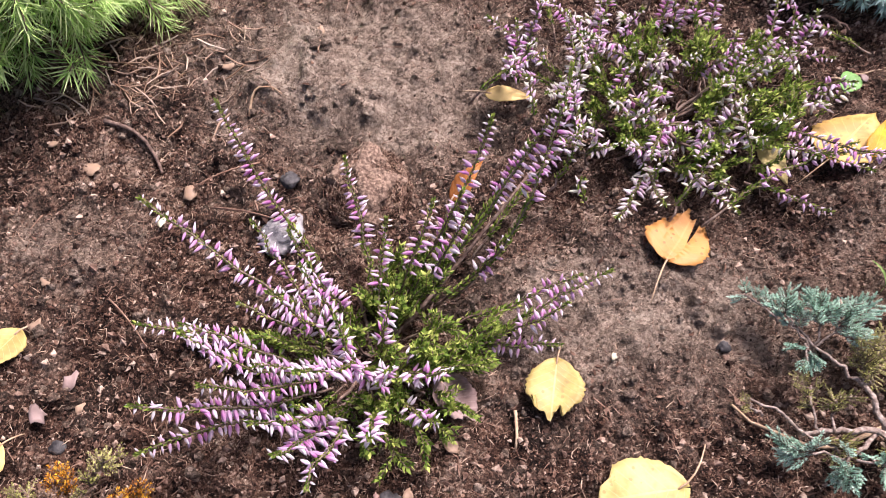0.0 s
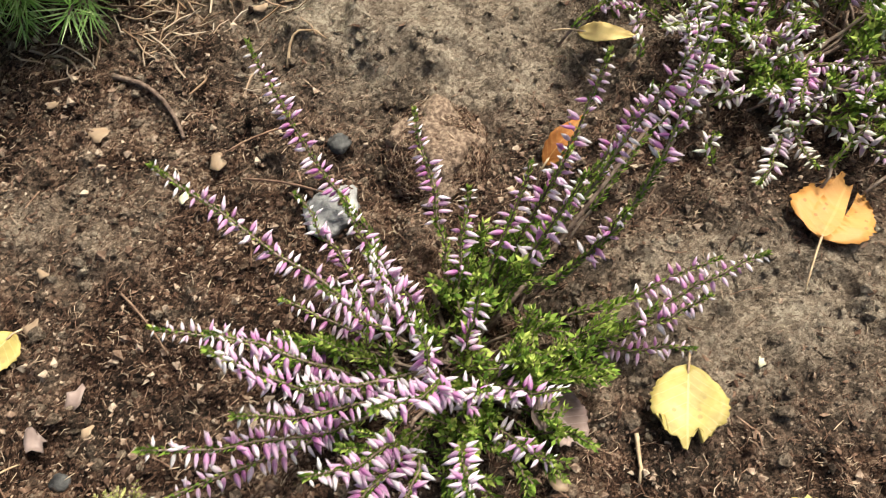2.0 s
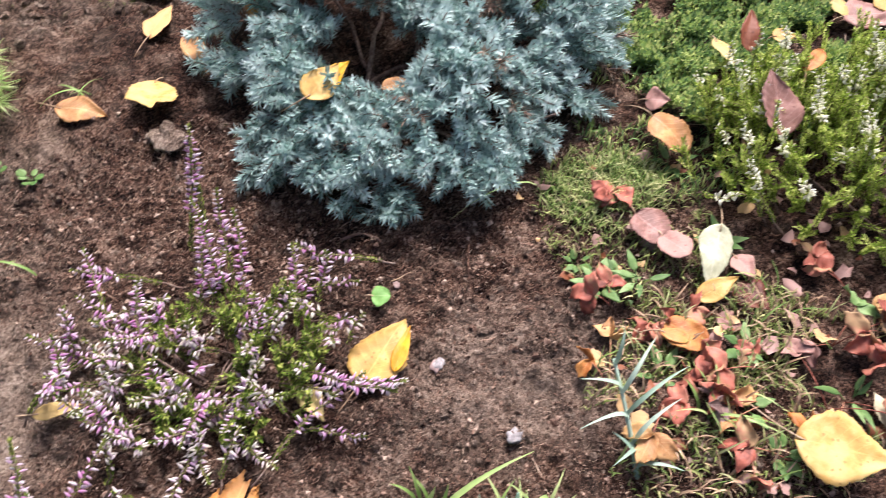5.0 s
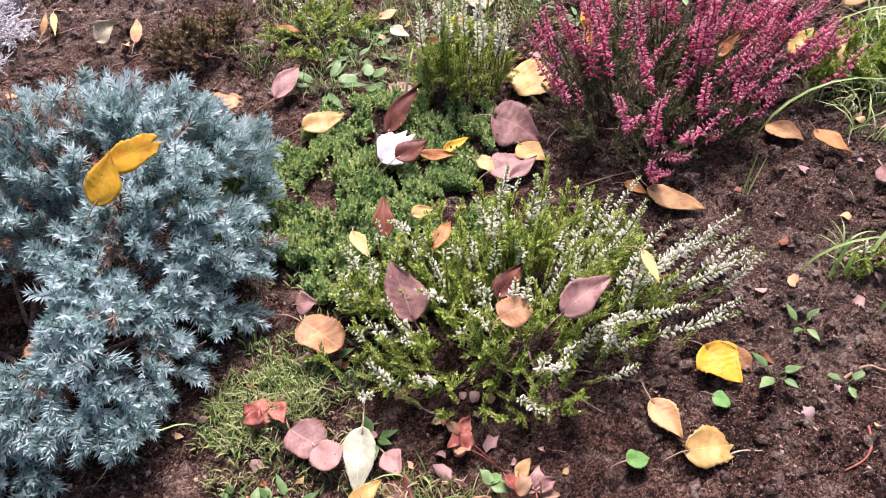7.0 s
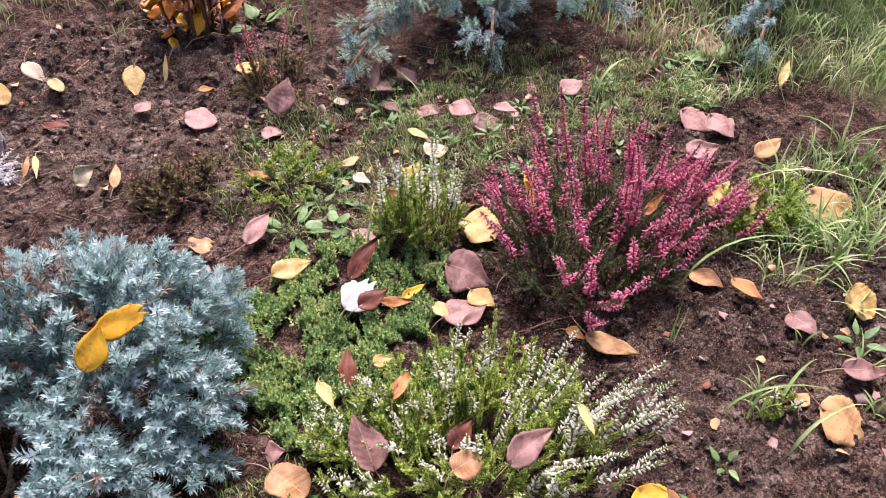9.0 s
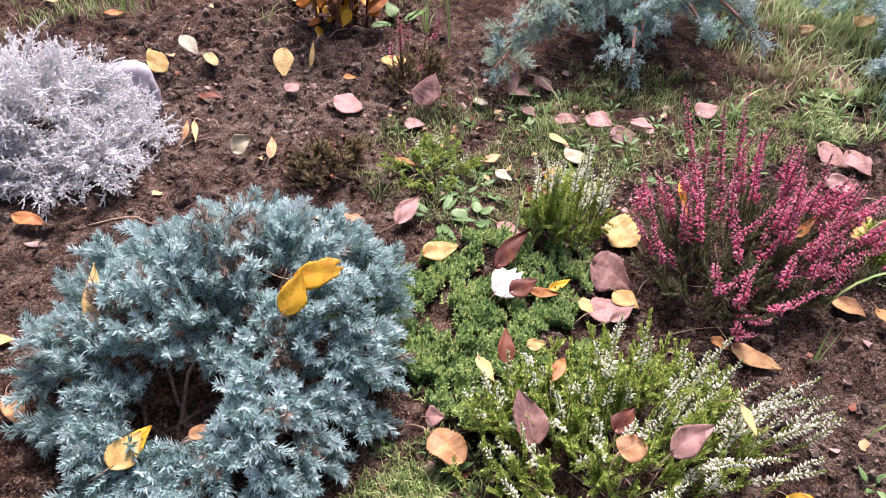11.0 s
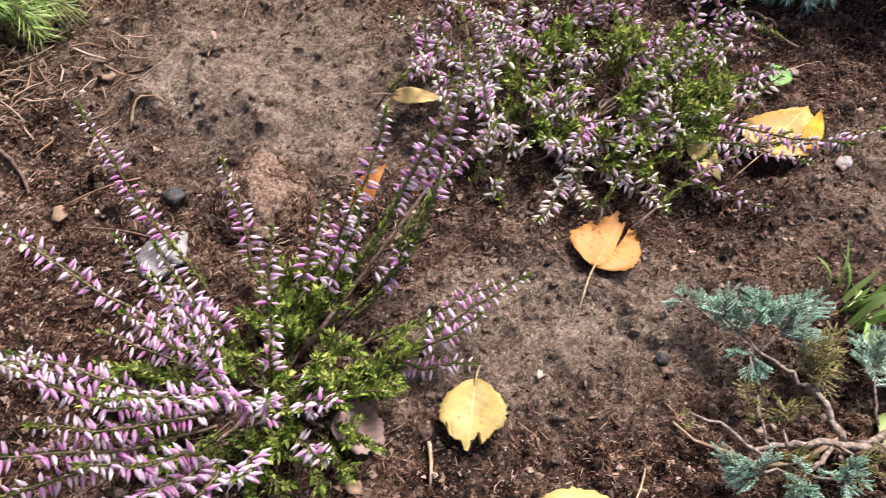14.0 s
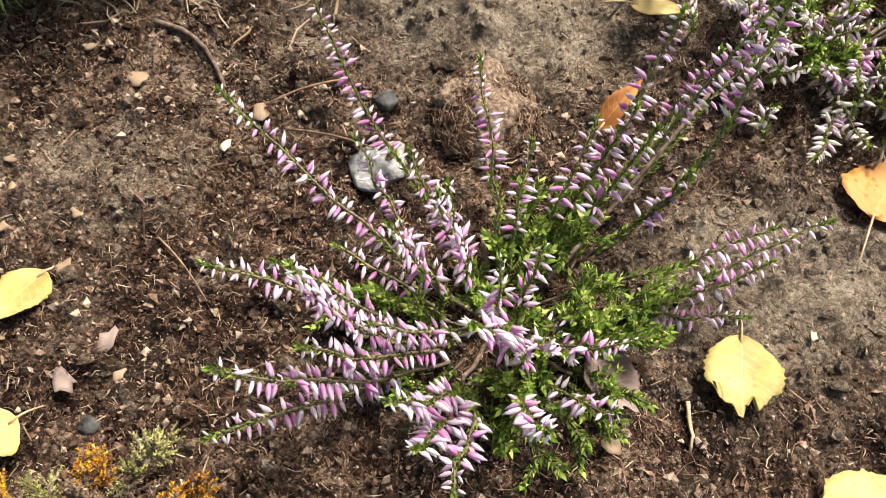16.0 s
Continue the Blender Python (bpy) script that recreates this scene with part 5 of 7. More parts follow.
def creeping_juniper():
    x, y = 0.372, 0.190
    ob = thing("creeping_juniper", x, y - 0.006, gz(x, y - 0.006), "creeping juniper with bare stems and teal tips", "juniper")
    green = [conifer_shoot("shoot", 0.030, 0.0042, 0.0017, 7, TEAL_NEEDLE, 300 + i, 0.42, 0.0016, 4, True) for i in range(4)]
    dull = [conifer_shoot("shoot", 0.026, 0.0036, 0.0013, 5, YELLOW_SCALE, 310 + i, 0.35, 0.0017, 4, True) for i in range(3)]

    def runner(a, b, r0, r1, sag=0.0, mat=RUNNER):
        a, b = np.array(a, float) - [x, y, 0], np.array(b, float) - [x, y, 0]
        path = bezier(a, (a + b) / 2 + [rng.normal(0, 0.006), rng.normal(0, 0.006), sag], b, 9)
        path[1:-1] += rng.normal(0, 0.0011, (7, 3))
        V, T = tube(path, np.linspace(r0, r1, 9), 6)
        return path, piece("branch", build_mesh("branch", V, T, [mat]), ob)

    # woody runners along the ground, forking towards the tufts
    for a, b, r0, r1 in (((0.40, 0.188, 0.006), (0.350, 0.191, 0.010), 0.0028, 0.0024), ((0.352, 0.191, 0.010), (0.300, 0.190, 0.009), 0.0024, 0.0014), ((0.302, 0.190, 0.009), (0.264, 0.214, 0.012), 0.0014, 0.0008),
                         ((0.356, 0.192, 0.010), (0.348, 0.222, 0.012), 0.0026, 0.0018), ((0.348, 0.222, 0.012), (0.318, 0.250, 0.016), 0.0018, 0.0010), ((0.350, 0.190, 0.009), (0.320, 0.172, 0.010), 0.0018, 0.001),
                         ((0.365, 0.190, 0.008), (0.43, 0.20, 0.014), 0.0026, 0.0014), ((0.39, 0.19, 0.008), (0.455, 0.235, 0.02), 0.0022, 0.0012), ((0.318, 0.250, 0.016), (0.276, 0.290, 0.014), 0.0012, 0.0007)):
        runner(a, b, r0, r1, 0.003)
    for (ax, ay), (ex, ey, ez), k, m, long in (
        ((0.318, 0.250), (0.322, 0.274, 0.030), 11, green, 1.0), ((0.318, 0.250), (0.345, 0.268, 0.026), 10, green, 1.0), ((0.318, 0.250), (0.300, 0.274, 0.024), 8, green, 0.9), ((0.318, 0.250), (0.310, 0.236, 0.020), 5, green, 0.7), ((0.300, 0.268), (0.279, 0.289, 0.016), 4, green, 0.6),
        ((0.348, 0.222), (0.362, 0.245, 0.020), 9, dull, 1.0), ((0.348, 0.222), (0.352, 0.236, 0.016), 6, dull, 0.8), ((0.310, 0.190), (0.312, 0.222, 0.012), 4, dull, 0.8), ((0.320, 0.190), (0.330, 0.214, 0.014), 4, dull, 0.9), ((0.300, 0.190), (0.322, 0.178, 0.010), 5, dull, 0.8), ((0.350, 0.190), (0.357, 0.176, 0.010), 5, dull, 0.8), ((0.275, 0.202), (0.264, 0.214, 0.013), 2, dull, 0.6),
        ((0.320, 0.172), (0.285, 0.176, 0.018), 8, green, 0.9), ((0.320, 0.172), (0.315, 0.165, 0.020), 8, green, 0.9), ((0.330, 0.172), (0.345, 0.166, 0.016), 7, green, 0.8),
        ((0.380, 0.200), (0.388, 0.246, 0.026), 6, green, 1.0), ((0.40, 0.20), (0.412, 0.236, 0.028), 8, green, 1.0), ((0.43, 0.20), (0.430, 0.262, 0.030), 12, green, 1.0), ((0.455, 0.235), (0.456, 0.250, 0.036), 14, green, 1.0), ((0.455, 0.235), (0.490, 0.238, 0.030), 13, green, 1.0),
        ((0.43, 0.20), (0.470, 0.204, 0.032), 13, green, 1.0), ((0.43, 0.20), (0.435, 0.180, 0.026), 10, green, 1.0), ((0.455, 0.215), (0.515, 0.204, 0.028), 10, green, 1.0), ((0.40, 0.19), (0.400, 0.152, 0.022), 9, green, 0.9), ((0.43, 0.18), (0.45, 0.146, 0.018), 7, dull, 0.9), ((0.372, 0.19), (0.378, 0.168, 0.016), 5, dull, 0.8)):
        path, br = runner((ax, ay, 0.012), (ex, ey, ez), 0.0010, 0.0006, 0.004)
        for i in range(k if m is green else 2 * k):
            p, d, _ = along_path(path, [rng.uniform(0.3 if m is dull else 0.45, 1.0)])
            dd = unit(d[0] * 0.8 + rng.normal(0, 0.45, 3) + [0, 0, 0.15])
            set_shoot(m[i % len(m)], br, p[0], dd, long * rng.uniform(0.5, 0.85))


def golden_conifer():
    x, y = -0.182, 0.118
    ob = thing("golden_conifer", x, y, gz(x, y), "small conifer seedling with orange and yellow autumn tips", "conifer")
    gold = [conifer_shoot("shoot", 0.017, 0.0034, 0.0017, 6, GOLD_NEEDLE, 330 + i, 0.5, 0.0016, 4) for i in range(3)]
    lime = [conifer_shoot("shoot", 0.017, 0.0034, 0.0016, 5, YELLOW_SCALE, 334 + i, 0.5, 0.0017, 4) for i in range(2)]
    brown = [conifer_shoot("shoot", 0.022, 0.0038, 0.0012, 4, DRY_NEEDLE, 338 + i, 0.5, 0.002, 4) for i in range(2)]
    for i in range(18):
        a = i * 6.283 / 18 + rng.normal(0, 0.15)
        far = rng.uniform(0.5, 1.1)
        e = np.array([math.cos(a) * 0.075 * far, math.sin(a) * 0.055 * far, rng.uniform(0.015, 0.042)])
        path = bezier((0, 0, 0.0), (e[0] * 0.5, e[1] * 0.5, 0.016), e, 6)
        br = piece("branch", branch_mesh(path, 0.002, 0.0008), ob)
        # brown inside, coloured tufts at the ends
        tips = gold if i % 3 else lime
        for j in range(11):
            f = rng.uniform(0.25, 1.0)
            p, d, _ = along_path(path, [f])
            kind = tips[j % len(tips)] if f > 0.62 else brown[j % 2]
            set_shoot(kind, br, p[0], unit(d[0] + rng.normal(0, 0.5, 3) + [0, 0, 0.4]), rng.uniform(0.6, 1.05))


def silver_bush():
    x, y = 0.405, 1.60
    ob = thing("silver_bush", x, y, gz(x, y), "white woolly silver bush of tangled fine twigs", "shrub")
    sprays = []
    for v in range(6):
        heap = Heap()
        beadV, beadT = unit(np.array([(1, 0, 0), (-1, 0, 0), (0, 1, 0), (0, -1, 0), (0, 0, 1), (0, 0, -1)], float)), np.array([(0, 2, 4), (2, 1, 4), (1, 3, 4), (3, 0, 4), (2, 0, 5), (1, 2, 5), (3, 1, 5), (0, 3, 5)])
        path = bezier((0, 0, 0), (rng.normal(0, 0.01), rng.normal(0, 0.01), 0.04), (rng.normal(0, 0.015), rng.normal(0, 0.015), 0.085), 7)
        V, T = tube(path, np.linspace(0.0012, 0.0006, 7), 4)
        heap.add(V, T)
        ends = []
        for j in range(22):
            p, d, _ = along_path(path, [rng.uniform(0.25, 1)])
            e = p[0] + unit(d[0] * 0.6 + rng.normal(0, 0.7, 3)) * rng.uniform(0.010, 0.024)
            V, T = tube(bezier(p[0], (p[0] + e) / 2 + rng.normal(0, 0.003, 3), e, 4), np.linspace(0.0008, 0.0006, 4), 3)
            heap.add(V, T)
            ends += [e] + [p[0] * (1 - f) + e * f + rng.normal(0, 0.0012, 3) for f in (0.35, 0.55, 0.7, 0.85)]
        P = np.array(ends)
        heap.scatter(beadV, beadT, random_turns(len(P)) * rng.uniform(0.0010, 0.0023, len(P))[:, None, None], P)
        sprays.append(heap.mesh("spray", [SILVER]))
    for n in range(580):
        a, q = rng.uniform(0, 6.283), math.sqrt(rng.uniform(0, 1))
        p = np.array([math.cos(a) * 0.17 * q, math.sin(a) * 0.15 * q, 0.012 + 0.15 * (1 - q * q) ** 0.6 * rng.uniform(0.35, 1.0)])
        # low ragged lobes sprawl out over the soil in front
        if n >= 420:
            ox, oy = ((0.10, -0.17), (0.155, -0.08), (0.02, -0.16))[n % 3]
            p = np.array([ox + math.cos(a) * 0.055 * q, oy + math.sin(a) * 0.05 * q, 0.012 + (0.055, 0.025, 0.05)[n % 3] * (1 - q * q) * rng.uniform(0.3, 1.0)])
        d = np.array([math.cos(a) * (0.3 + q), math.sin(a) * (0.3 + q), 0.85 - 0.8 * q]) + rng.normal(0, 0.3, 3)
        set_shoot(sprays[n % 6], ob, p - unit(d) * 0.03 + [0, 0, 0.012], d, rng.uniform(0.75, 1.2)).name = "spray"
    for i in range(8):
        a = i * 0.785
        V, T = tube(bezier((0, 0, 0), (math.cos(a) * 0.04, math.sin(a) * 0.04, 0.05), (math.cos(a) * 0.1, math.sin(a) * 0.1, 0.07), 6), np.linspace(0.003, 0.0014, 6), 5)
        piece("stem", build_mesh("stem", V, T, [TWIG]), ob)


# ---------------------------------------------------------------- low green plants
def grass_blade_mesh(length, width, lean, seed, n=9):
    r = np.random.default_rng(seed)
    s = np.linspace(0, 1, n)
    x = lean * length * s ** 1.8
    z = length * np.sqrt(np.clip(s ** 2 - (lean * s ** 1.8) ** 2, 0.0, 1)) * (1 - 0.25 * lean * s)
    w = width / 2 * np.clip(np.minimum(1, 0.6 + 2 * s) * (1 - s ** 3), 0.05, 1)
    sway = 0.06 * length * np.sin(2.5 * s + r.uniform(0, 6)) * s
    L = np.stack([x, sway - w, z + w * 0.35], 1)
    C = np.stack([x, sway, z], 1)
    R = np.stack([x, sway + w, z + w * 0.35], 1)
    V = np.stack([L, C, R], 1).reshape(-1, 3)
    T = []
    for i in range(n - 1):
        p = 3 * i
        T += [(p, p + 1, p + 4), (p, p + 4, p + 3), (p + 1, p + 2, p + 5), (p + 1, p + 5, p + 4)]
    return V, np.array(T)


def grass_tuft(x, y, blades, length, width, lean, label, group="grass tufts", mat=None):
    ob = thing("grass_tuft", x, y, gz(x, y), label, "grass", group)
    for i in range(blades):
        V, T = grass_blade_mesh(length * rng.uniform(0.55, 1.1), width * rng.uniform(0.7, 1.15), min(0.95, max(0.1, rng.normal(lean, 0.2))), int(rng.integers(1e6)))
        m = pose(rng.normal(0, 0.006), rng.normal(0, 0.006), -0.002, 0, 0, rng.uniform(0, 360))
        piece("blade", build_mesh("blade", V, T, [mat or GRASS]), ob, m=m)
    return ob


def long_blade(x, y, length, width, lean, yaw, label):
    V, T = grass_blade_mesh(length, width, lean, int(abs(x) * 1000))
    ob = piece("wild_grass", build_mesh("wild_grass", V, T, [GRASS]), m=pose(x, y, gz(x, y) - 0.001, 0, 0, yaw))
    tagged(ob, label, "grass", "long grass blades")


def weed(x, y, n, L, W, mat, label, shape="b", lift=0.35, name="weed", cat="weed"):
    """A rosette of leaves on short stalks."""
    ob = thing(name, x, y, gz(x, y), label, cat)
    for i in range(n):
        a = i * 360 / n + rng.normal(0, 18)
        k = rng.uniform(0.7, 1.15)
        me = leaf_mesh("leaf", L * k, W * k, shape, 0.2, mat, int(rng.integers(1e6)), 8, 4)
        st = L * 0.5 * rng.uniform(0.6, 1.2)
        m = pose(math.cos(radians(a)) * st, math.sin(radians(a)) * st, 0.004 + st * lift, rng.normal(0, 10), -math.degrees(math.atan(lift)) * rng.uniform(0.2, 1.0), a)
        leaf = piece("leaf", me, ob, m=m)
        V, T = tube(bezier((-st * 1.05, 0, -0.004 - st * lift * 0.8), (-st * 0.5, 0, -0.002), (0.001, 0, 0), 5), np.full(5, 0.0006), 4)
        piece("stalk", build_mesh("stalk", V, T, [mat]), leaf)


def strawberry(x, y, n, mat_list, label):
    """Runners with three-part leaves in autumn red and green."""
    ob = thing("strawberry_plant", x, y, gz(x, y), label, "strawberry")
    for i in range(n):
        a = rng.uniform(0, 360)
        st = rng.uniform(0.015, 0.055)
        ex, ey, ez = math.cos(radians(a)) * st, math.sin(radians(a)) * st, rng.uniform(0.008, 0.022)
        V, T = tube(bezier((0, 0, 0), (ex * 0.5, ey * 0.5, ez * 1.2), (ex, ey, ez), 6), np.full(6, 0.0006), 4)
        stalk = piece("stalk", build_mesh("stalk", V, T, [RED_WEED]), ob)
        mat = mat_list[i % len(mat_list)]
        k = rng.uniform(0.75, 1.15)
        for da in (-75, 0, 75):
            me = leaf_mesh("leaflet", 0.025 * k, 0.0165 * k, "b" if i % 3 else "n", 0.9, mat, int(rng.integers(1e6)), 10, 6)
            piece("leaflet", me, stalk, m=pose(ex, ey, ez, rng.normal(0, 32), rng.normal(0, 28), a + da + rng.normal(0, 10)))


def sedum_mat():
    heap = Heap()
    lv, lt = needle_piece(0.0052, 0.0034)
    k = 8800
    a, q = rng.uniform(0, 6.283, k), np.sqrt(rng.uniform(0, 1, k))
    wob = 1 + 0.2 * np.sin(3 * a) + 0.12 * np.sin(5 * a + 1)
    x, y = 0.945 + 0.20 * q * wob * np.cos(a), 0.765 + 0.215 * q * wob * np.sin(a)
    keep = (vnoise(x, y, 26, 43) > 0.28) & (vnoise(x, y, 70, 44) > 0.30)
    x, y, q = x[keep], y[keep], q[keep]
    k = len(x)
    z = ground_z(x, y)
    hgt = 0.005 + 0.014 * rng.random(k) + 0.026 * vnoise(x, y, 38, 41) * (1 - 0.5 * q)
    for j in range(9):
        f = j / 8
        spin = j * 2.4 + rng.uniform(0, 1.0, k)
        out = np.stack([np.cos(spin), np.sin(spin), np.full(k, 0.25 + 0.9 * f)], 1)
        P = np.stack([x, y, z + hgt * (0.35 + 0.65 * f)], 1)
        heap.scatter(lv, lt, frames_along(out, rng.normal(0, 0.3, k)) * rng.uniform(0.75, 1.3, k)[:, None, None], P)
    ob = new("sedum_mat", heap.mesh("sedum_mat", [SEDUM]))
    tagged(ob, "low mat of small fleshy green stonecrop shoots", "groundcover", kind="stuff")


def turf_patch(name, cx, cy, rx, ry, k, length, mat, label, width=0.0016):
    heap = Heap()
    for v in range(6):
        V, T = grass_blade_mesh(1.0, width / length, rng.uniform(0.3, 0.85), v, 5)
        n = k // 6
        a, q = rng.uniform(0, 6.283, n), np.sqrt(rng.uniform(0, 1, n))
        x, y = cx + rx * q * np.cos(a), cy + ry * q * np.sin(a)
        grown = vnoise(x, y, 20, 61) * 0.7 + vnoise(x, y, 55, 62) * 0.5 > 0.5
        x, y, n = x[grown], y[grown], int(grown.sum())
        size = length * rng.uniform(0.45, 1.15, n)
        sp = rng.uniform(0, 6.283, n)
        R = np.zeros((n, 3, 3))
        R[:, 0, 0], R[:, 0, 1], R[:, 1, 0], R[:, 1, 1], R[:, 2, 2] = np.cos(sp), -np.sin(sp), np.sin(sp), np.cos(sp), 1
        heap.scatter(V, T, R * size[:, None, None], np.stack([x, y, ground_z(x, y) - 0.001], 1))
    ob = new(name, heap.mesh(name, [mat]))
    tagged(ob, label, "grass", kind="stuff")


# ---------------------------------------------------------------- stones, clods, twigs
def lump_thing(name, x, y, size, squash, mat, label, category, seed, sub=3, sink=0.3, rough=0.18):
    bm = bmesh.new()
    bmesh.ops.create_icosphere(bm, subdivisions=sub, radius=1.0)
    off = Vector((seed * 3.1, seed * 1.7, 0.5))
    for v in bm.verts:
        n = noise.fractal(v.co * 1.3 + off, 1.0, 2.0, 4) * rough * 2.2
        v.co = v.co * (1 + n)
        v.co = Vector((v.co.x * size, v.co.y * size * 0.85, v.co.z * size * squash))
    for f in bm.faces:
        f.smooth = True
    me = bpy.data.meshes.new(name)
    bm.to_mesh(me)
    bm.free()
    me.materials.append(mat)
    pale = me.attributes.new("dry", "FLOAT", "POINT")
    pale.data.foreach_set("value", np.ones(len(me.vertices), np.float32))
    ob = piece(name, me, m=pose(x, y, gz(x, y) + size * squash * (1 - sink) * 0.8, 0, 0, seed * 47))
    return tagged(ob, label, category)


def fibrous_clod(x, y, size, label):
    ob = lump_thing("peat_clod", x, y, size, 0.55, ROOT_BALL, label, "soil clod", 2, 5, 0.75, 0.22)
    heap = Heap()
    V, T = tube(np.array([(0, 0, -0.5), (0.12, 0.05, 0.0), (0, 0, 0.5)]), np.array([0.02, 0.035, 0.015]), 3)
    k = 6500
    D = unit(rng.normal(size=(k, 3)) * [1, 1, 0.8])
    D[:, 2] = np.abs(D[:, 2]) * 1.0 - 0.2
    P = D * [size, size * 0.85, size * 0.55] * rng.uniform(0.92, 1.22, (k, 1))
    along = unit(np.cross(D, rng.normal(size=(k, 3))) + 0.25 * D)
    heap.scatter(V, T[:12], frames_along(along, rng.uniform(0, 6.28, k)) * rng.uniform(0.003, 0.011, k)[:, None, None], P)
    piece("root_fuzz", heap.mesh("root_fuzz", [FIBRE]), ob, "tan root fibres")["kind"] = "stuff"


def twig(x, y, length, yaw, radius, label, mat=None, bend=0.15):
    s = np.linspace(0, 1, 8)
    px = x + math.cos(radians(yaw)) * length * s
    py = y + math.sin(radians(yaw)) * length * s
    side = bend * length * np.sin(np.pi * s)
    px, py = px - math.sin(radians(yaw)) * side, py + math.cos(radians(yaw)) * side
    pz = ground_z(px, py) + radius + 0.001
    P = np.stack([px - x, py - y, pz - pz[0]], 1)
    V, T = tube(P, np.linspace(radius, radius * 0.6, 8), 6)
    ob = piece("twig", build_mesh("twig", V, T, [mat or TWIG]), m=pose(x, y, float(pz[0])))
    tagged(ob, label, "twig", "twigs on the soil")


def leaf_scraps():
    """Torn brown bits of leaf, five to fifteen millimetres, in the weeds and on the dug soil."""
    for name, mat, k in (("leaf_scraps", LEAF["M"], 230), ("leaf_scraps", LEAF["T"], 170), ("leaf_scraps", LEAF["R"], 150)):
        heap = Heap()
        for v in range(5):
            n = 9
            a = np.linspace(0, 6.283, n + 1)[:-1] + rng.normal(0, 0.15, n)
            r = rng.uniform(0.45, 1.0, n)
            rim = np.stack([np.cos(a) * r, np.sin(a) * r * 0.7, 0.35 * np.cos(2 * a + v) * r * rng.uniform(0.3, 1)], 1)
            inner = rim * [0.5, 0.5, 0.25] + [0, 0, 0.06]
            V = np.vstack([rim, inner, [[0, 0, 0.05]]])
            T = [t for j in range(n) for t in ((j, (j + 1) % n, n + (j + 1) % n), (j, n + (j + 1) % n, n + j), (n + j, n + (j + 1) % n, 2 * n))]
            m = k // 5
            zones = ((0.95, 1.9, 0.85, 1.45, 0.34), (0.58, 0.92, 0.2, 0.6, 0.2), (1.15, 2.0, 0.15, 0.6, 0.16), (0.2, 1.35, 1.0, 2.05, 0.3))
            P = np.vstack([np.stack([rng.uniform(x0, x1, max(1, int(m * f))), rng.uniform(y0, y1, max(1, int(m * f)))], 1) for x0, x1, y0, y1, f in zones])
            c = len(P)
            D = np.stack([rng.normal(0, 0.35, c), rng.normal(0, 0.35, c), np.ones(c)], 1)
            R = frames_along(D, rng.uniform(0, 6.28, c)) * (0.005 + 0.010 * rng.random(c) ** 1.6)[:, None, None]
            heap.scatter(V, np.array(T), R, np.column_stack([P, ground_z(P[:, 0], P[:, 1]) + 0.006]))
        ob = new(name, heap.mesh(name, [mat]))
        tagged(ob, "torn withered leaf scraps lying in weeds and soil", "plant litter", kind="stuff")


soil_litter()
leaf_scraps()


def leaf_bit(x, y, size, colour, label):
    """A single torn piece of a withered leaf."""
    r = np.random.default_rng(int(abs(x) * 9000 + y * 700))
    n = 11
    a = np.linspace(0, 6.283, n + 1)[:-1] + r.normal(0, 0.12, n)
    rad = r.uniform(0.5, 1.0, n)
    rim = np.stack([np.cos(a) * rad, np.sin(a) * rad * 0.7, 0.22 * np.cos(2 * a + x * 50) * rad], 1)
    V = np.vstack([rim, rim * [0.5, 0.5, 0.3] + [0, 0, 0.06], [[0, 0, 0.04]]]) * size
    V = np.vstack([V, V - [0, 0, 0.0004]])
    T = [t for k in range(n) for t in ((k, (k + 1) % n, n + (k + 1) % n), (k, n + (k + 1) % n, n + k), (n + k, n + (k + 1) % n, 2 * n))]
    m = 2 * n + 1
    T = T + [(c + m, b + m, a + m) for a, b, c in T] + [t for k in range(n) for t in ((k, k + m, (k + 1) % n + m), (k, (k + 1) % n + m, (k + 1) % n))]
    ob = piece("leaf_scrap", build_mesh("leaf_scrap", V, np.array(T), [LEAF[colour]]), m=pose(x, y, gz(x, y) + 0.0045, 0, 0, r.uniform(0, 360)))
    tagged(ob, label, "leaf scrap", "leaf scraps")


for x, y, size, colour in ((-0.255, 0.425, 0.006, "B"), (-0.22, 0.402, 0.011, "B"), (-0.139, 0.38, 0.009, "B"), (-0.155, 0.351, 0.006, "W"), (-0.282, 0.336, 0.005, "B"), (-0.231, 0.299, 0.0055, "B"), (-0.272, 0.289, 0.006, "B"),
                           (-0.266, 0.309, 0.004, "B"), (-0.197, 0.226, 0.009, "K"), (-0.188, 0.207, 0.005, "B"), (-0.214, 0.202, 0.010, "K"), (-0.231, 0.267, 0.007, "B"), (0.068, 0.177, 0.007, "B"), (0.039, 0.147, 0.006, "B"), (0.018, 0.147, 0.004, "M")):
    leaf_bit(x, y, size, colour, "torn tan scrap of a withered leaf on dark soil")
for x, y, size, colour in ((0.184, 0.243, 0.004, "W"), (-0.123, 0.505, 0.008, "B"), (0.447, 0.409, 0.009, "K"), (-0.045, 0.537, 0.009, "B"), (0.438, 0.505, 0.006, "K"), (0.302, 0.575, 0.006, "K"), (0.586, 0.361, 0.011, "B"), (1.16, 0.211, 0.012, "K"), (1.145, 0.288, 0.014, "K")):
    leaf_bit(x, y, size, colour, "small curled scrap of a dry leaf on soil")

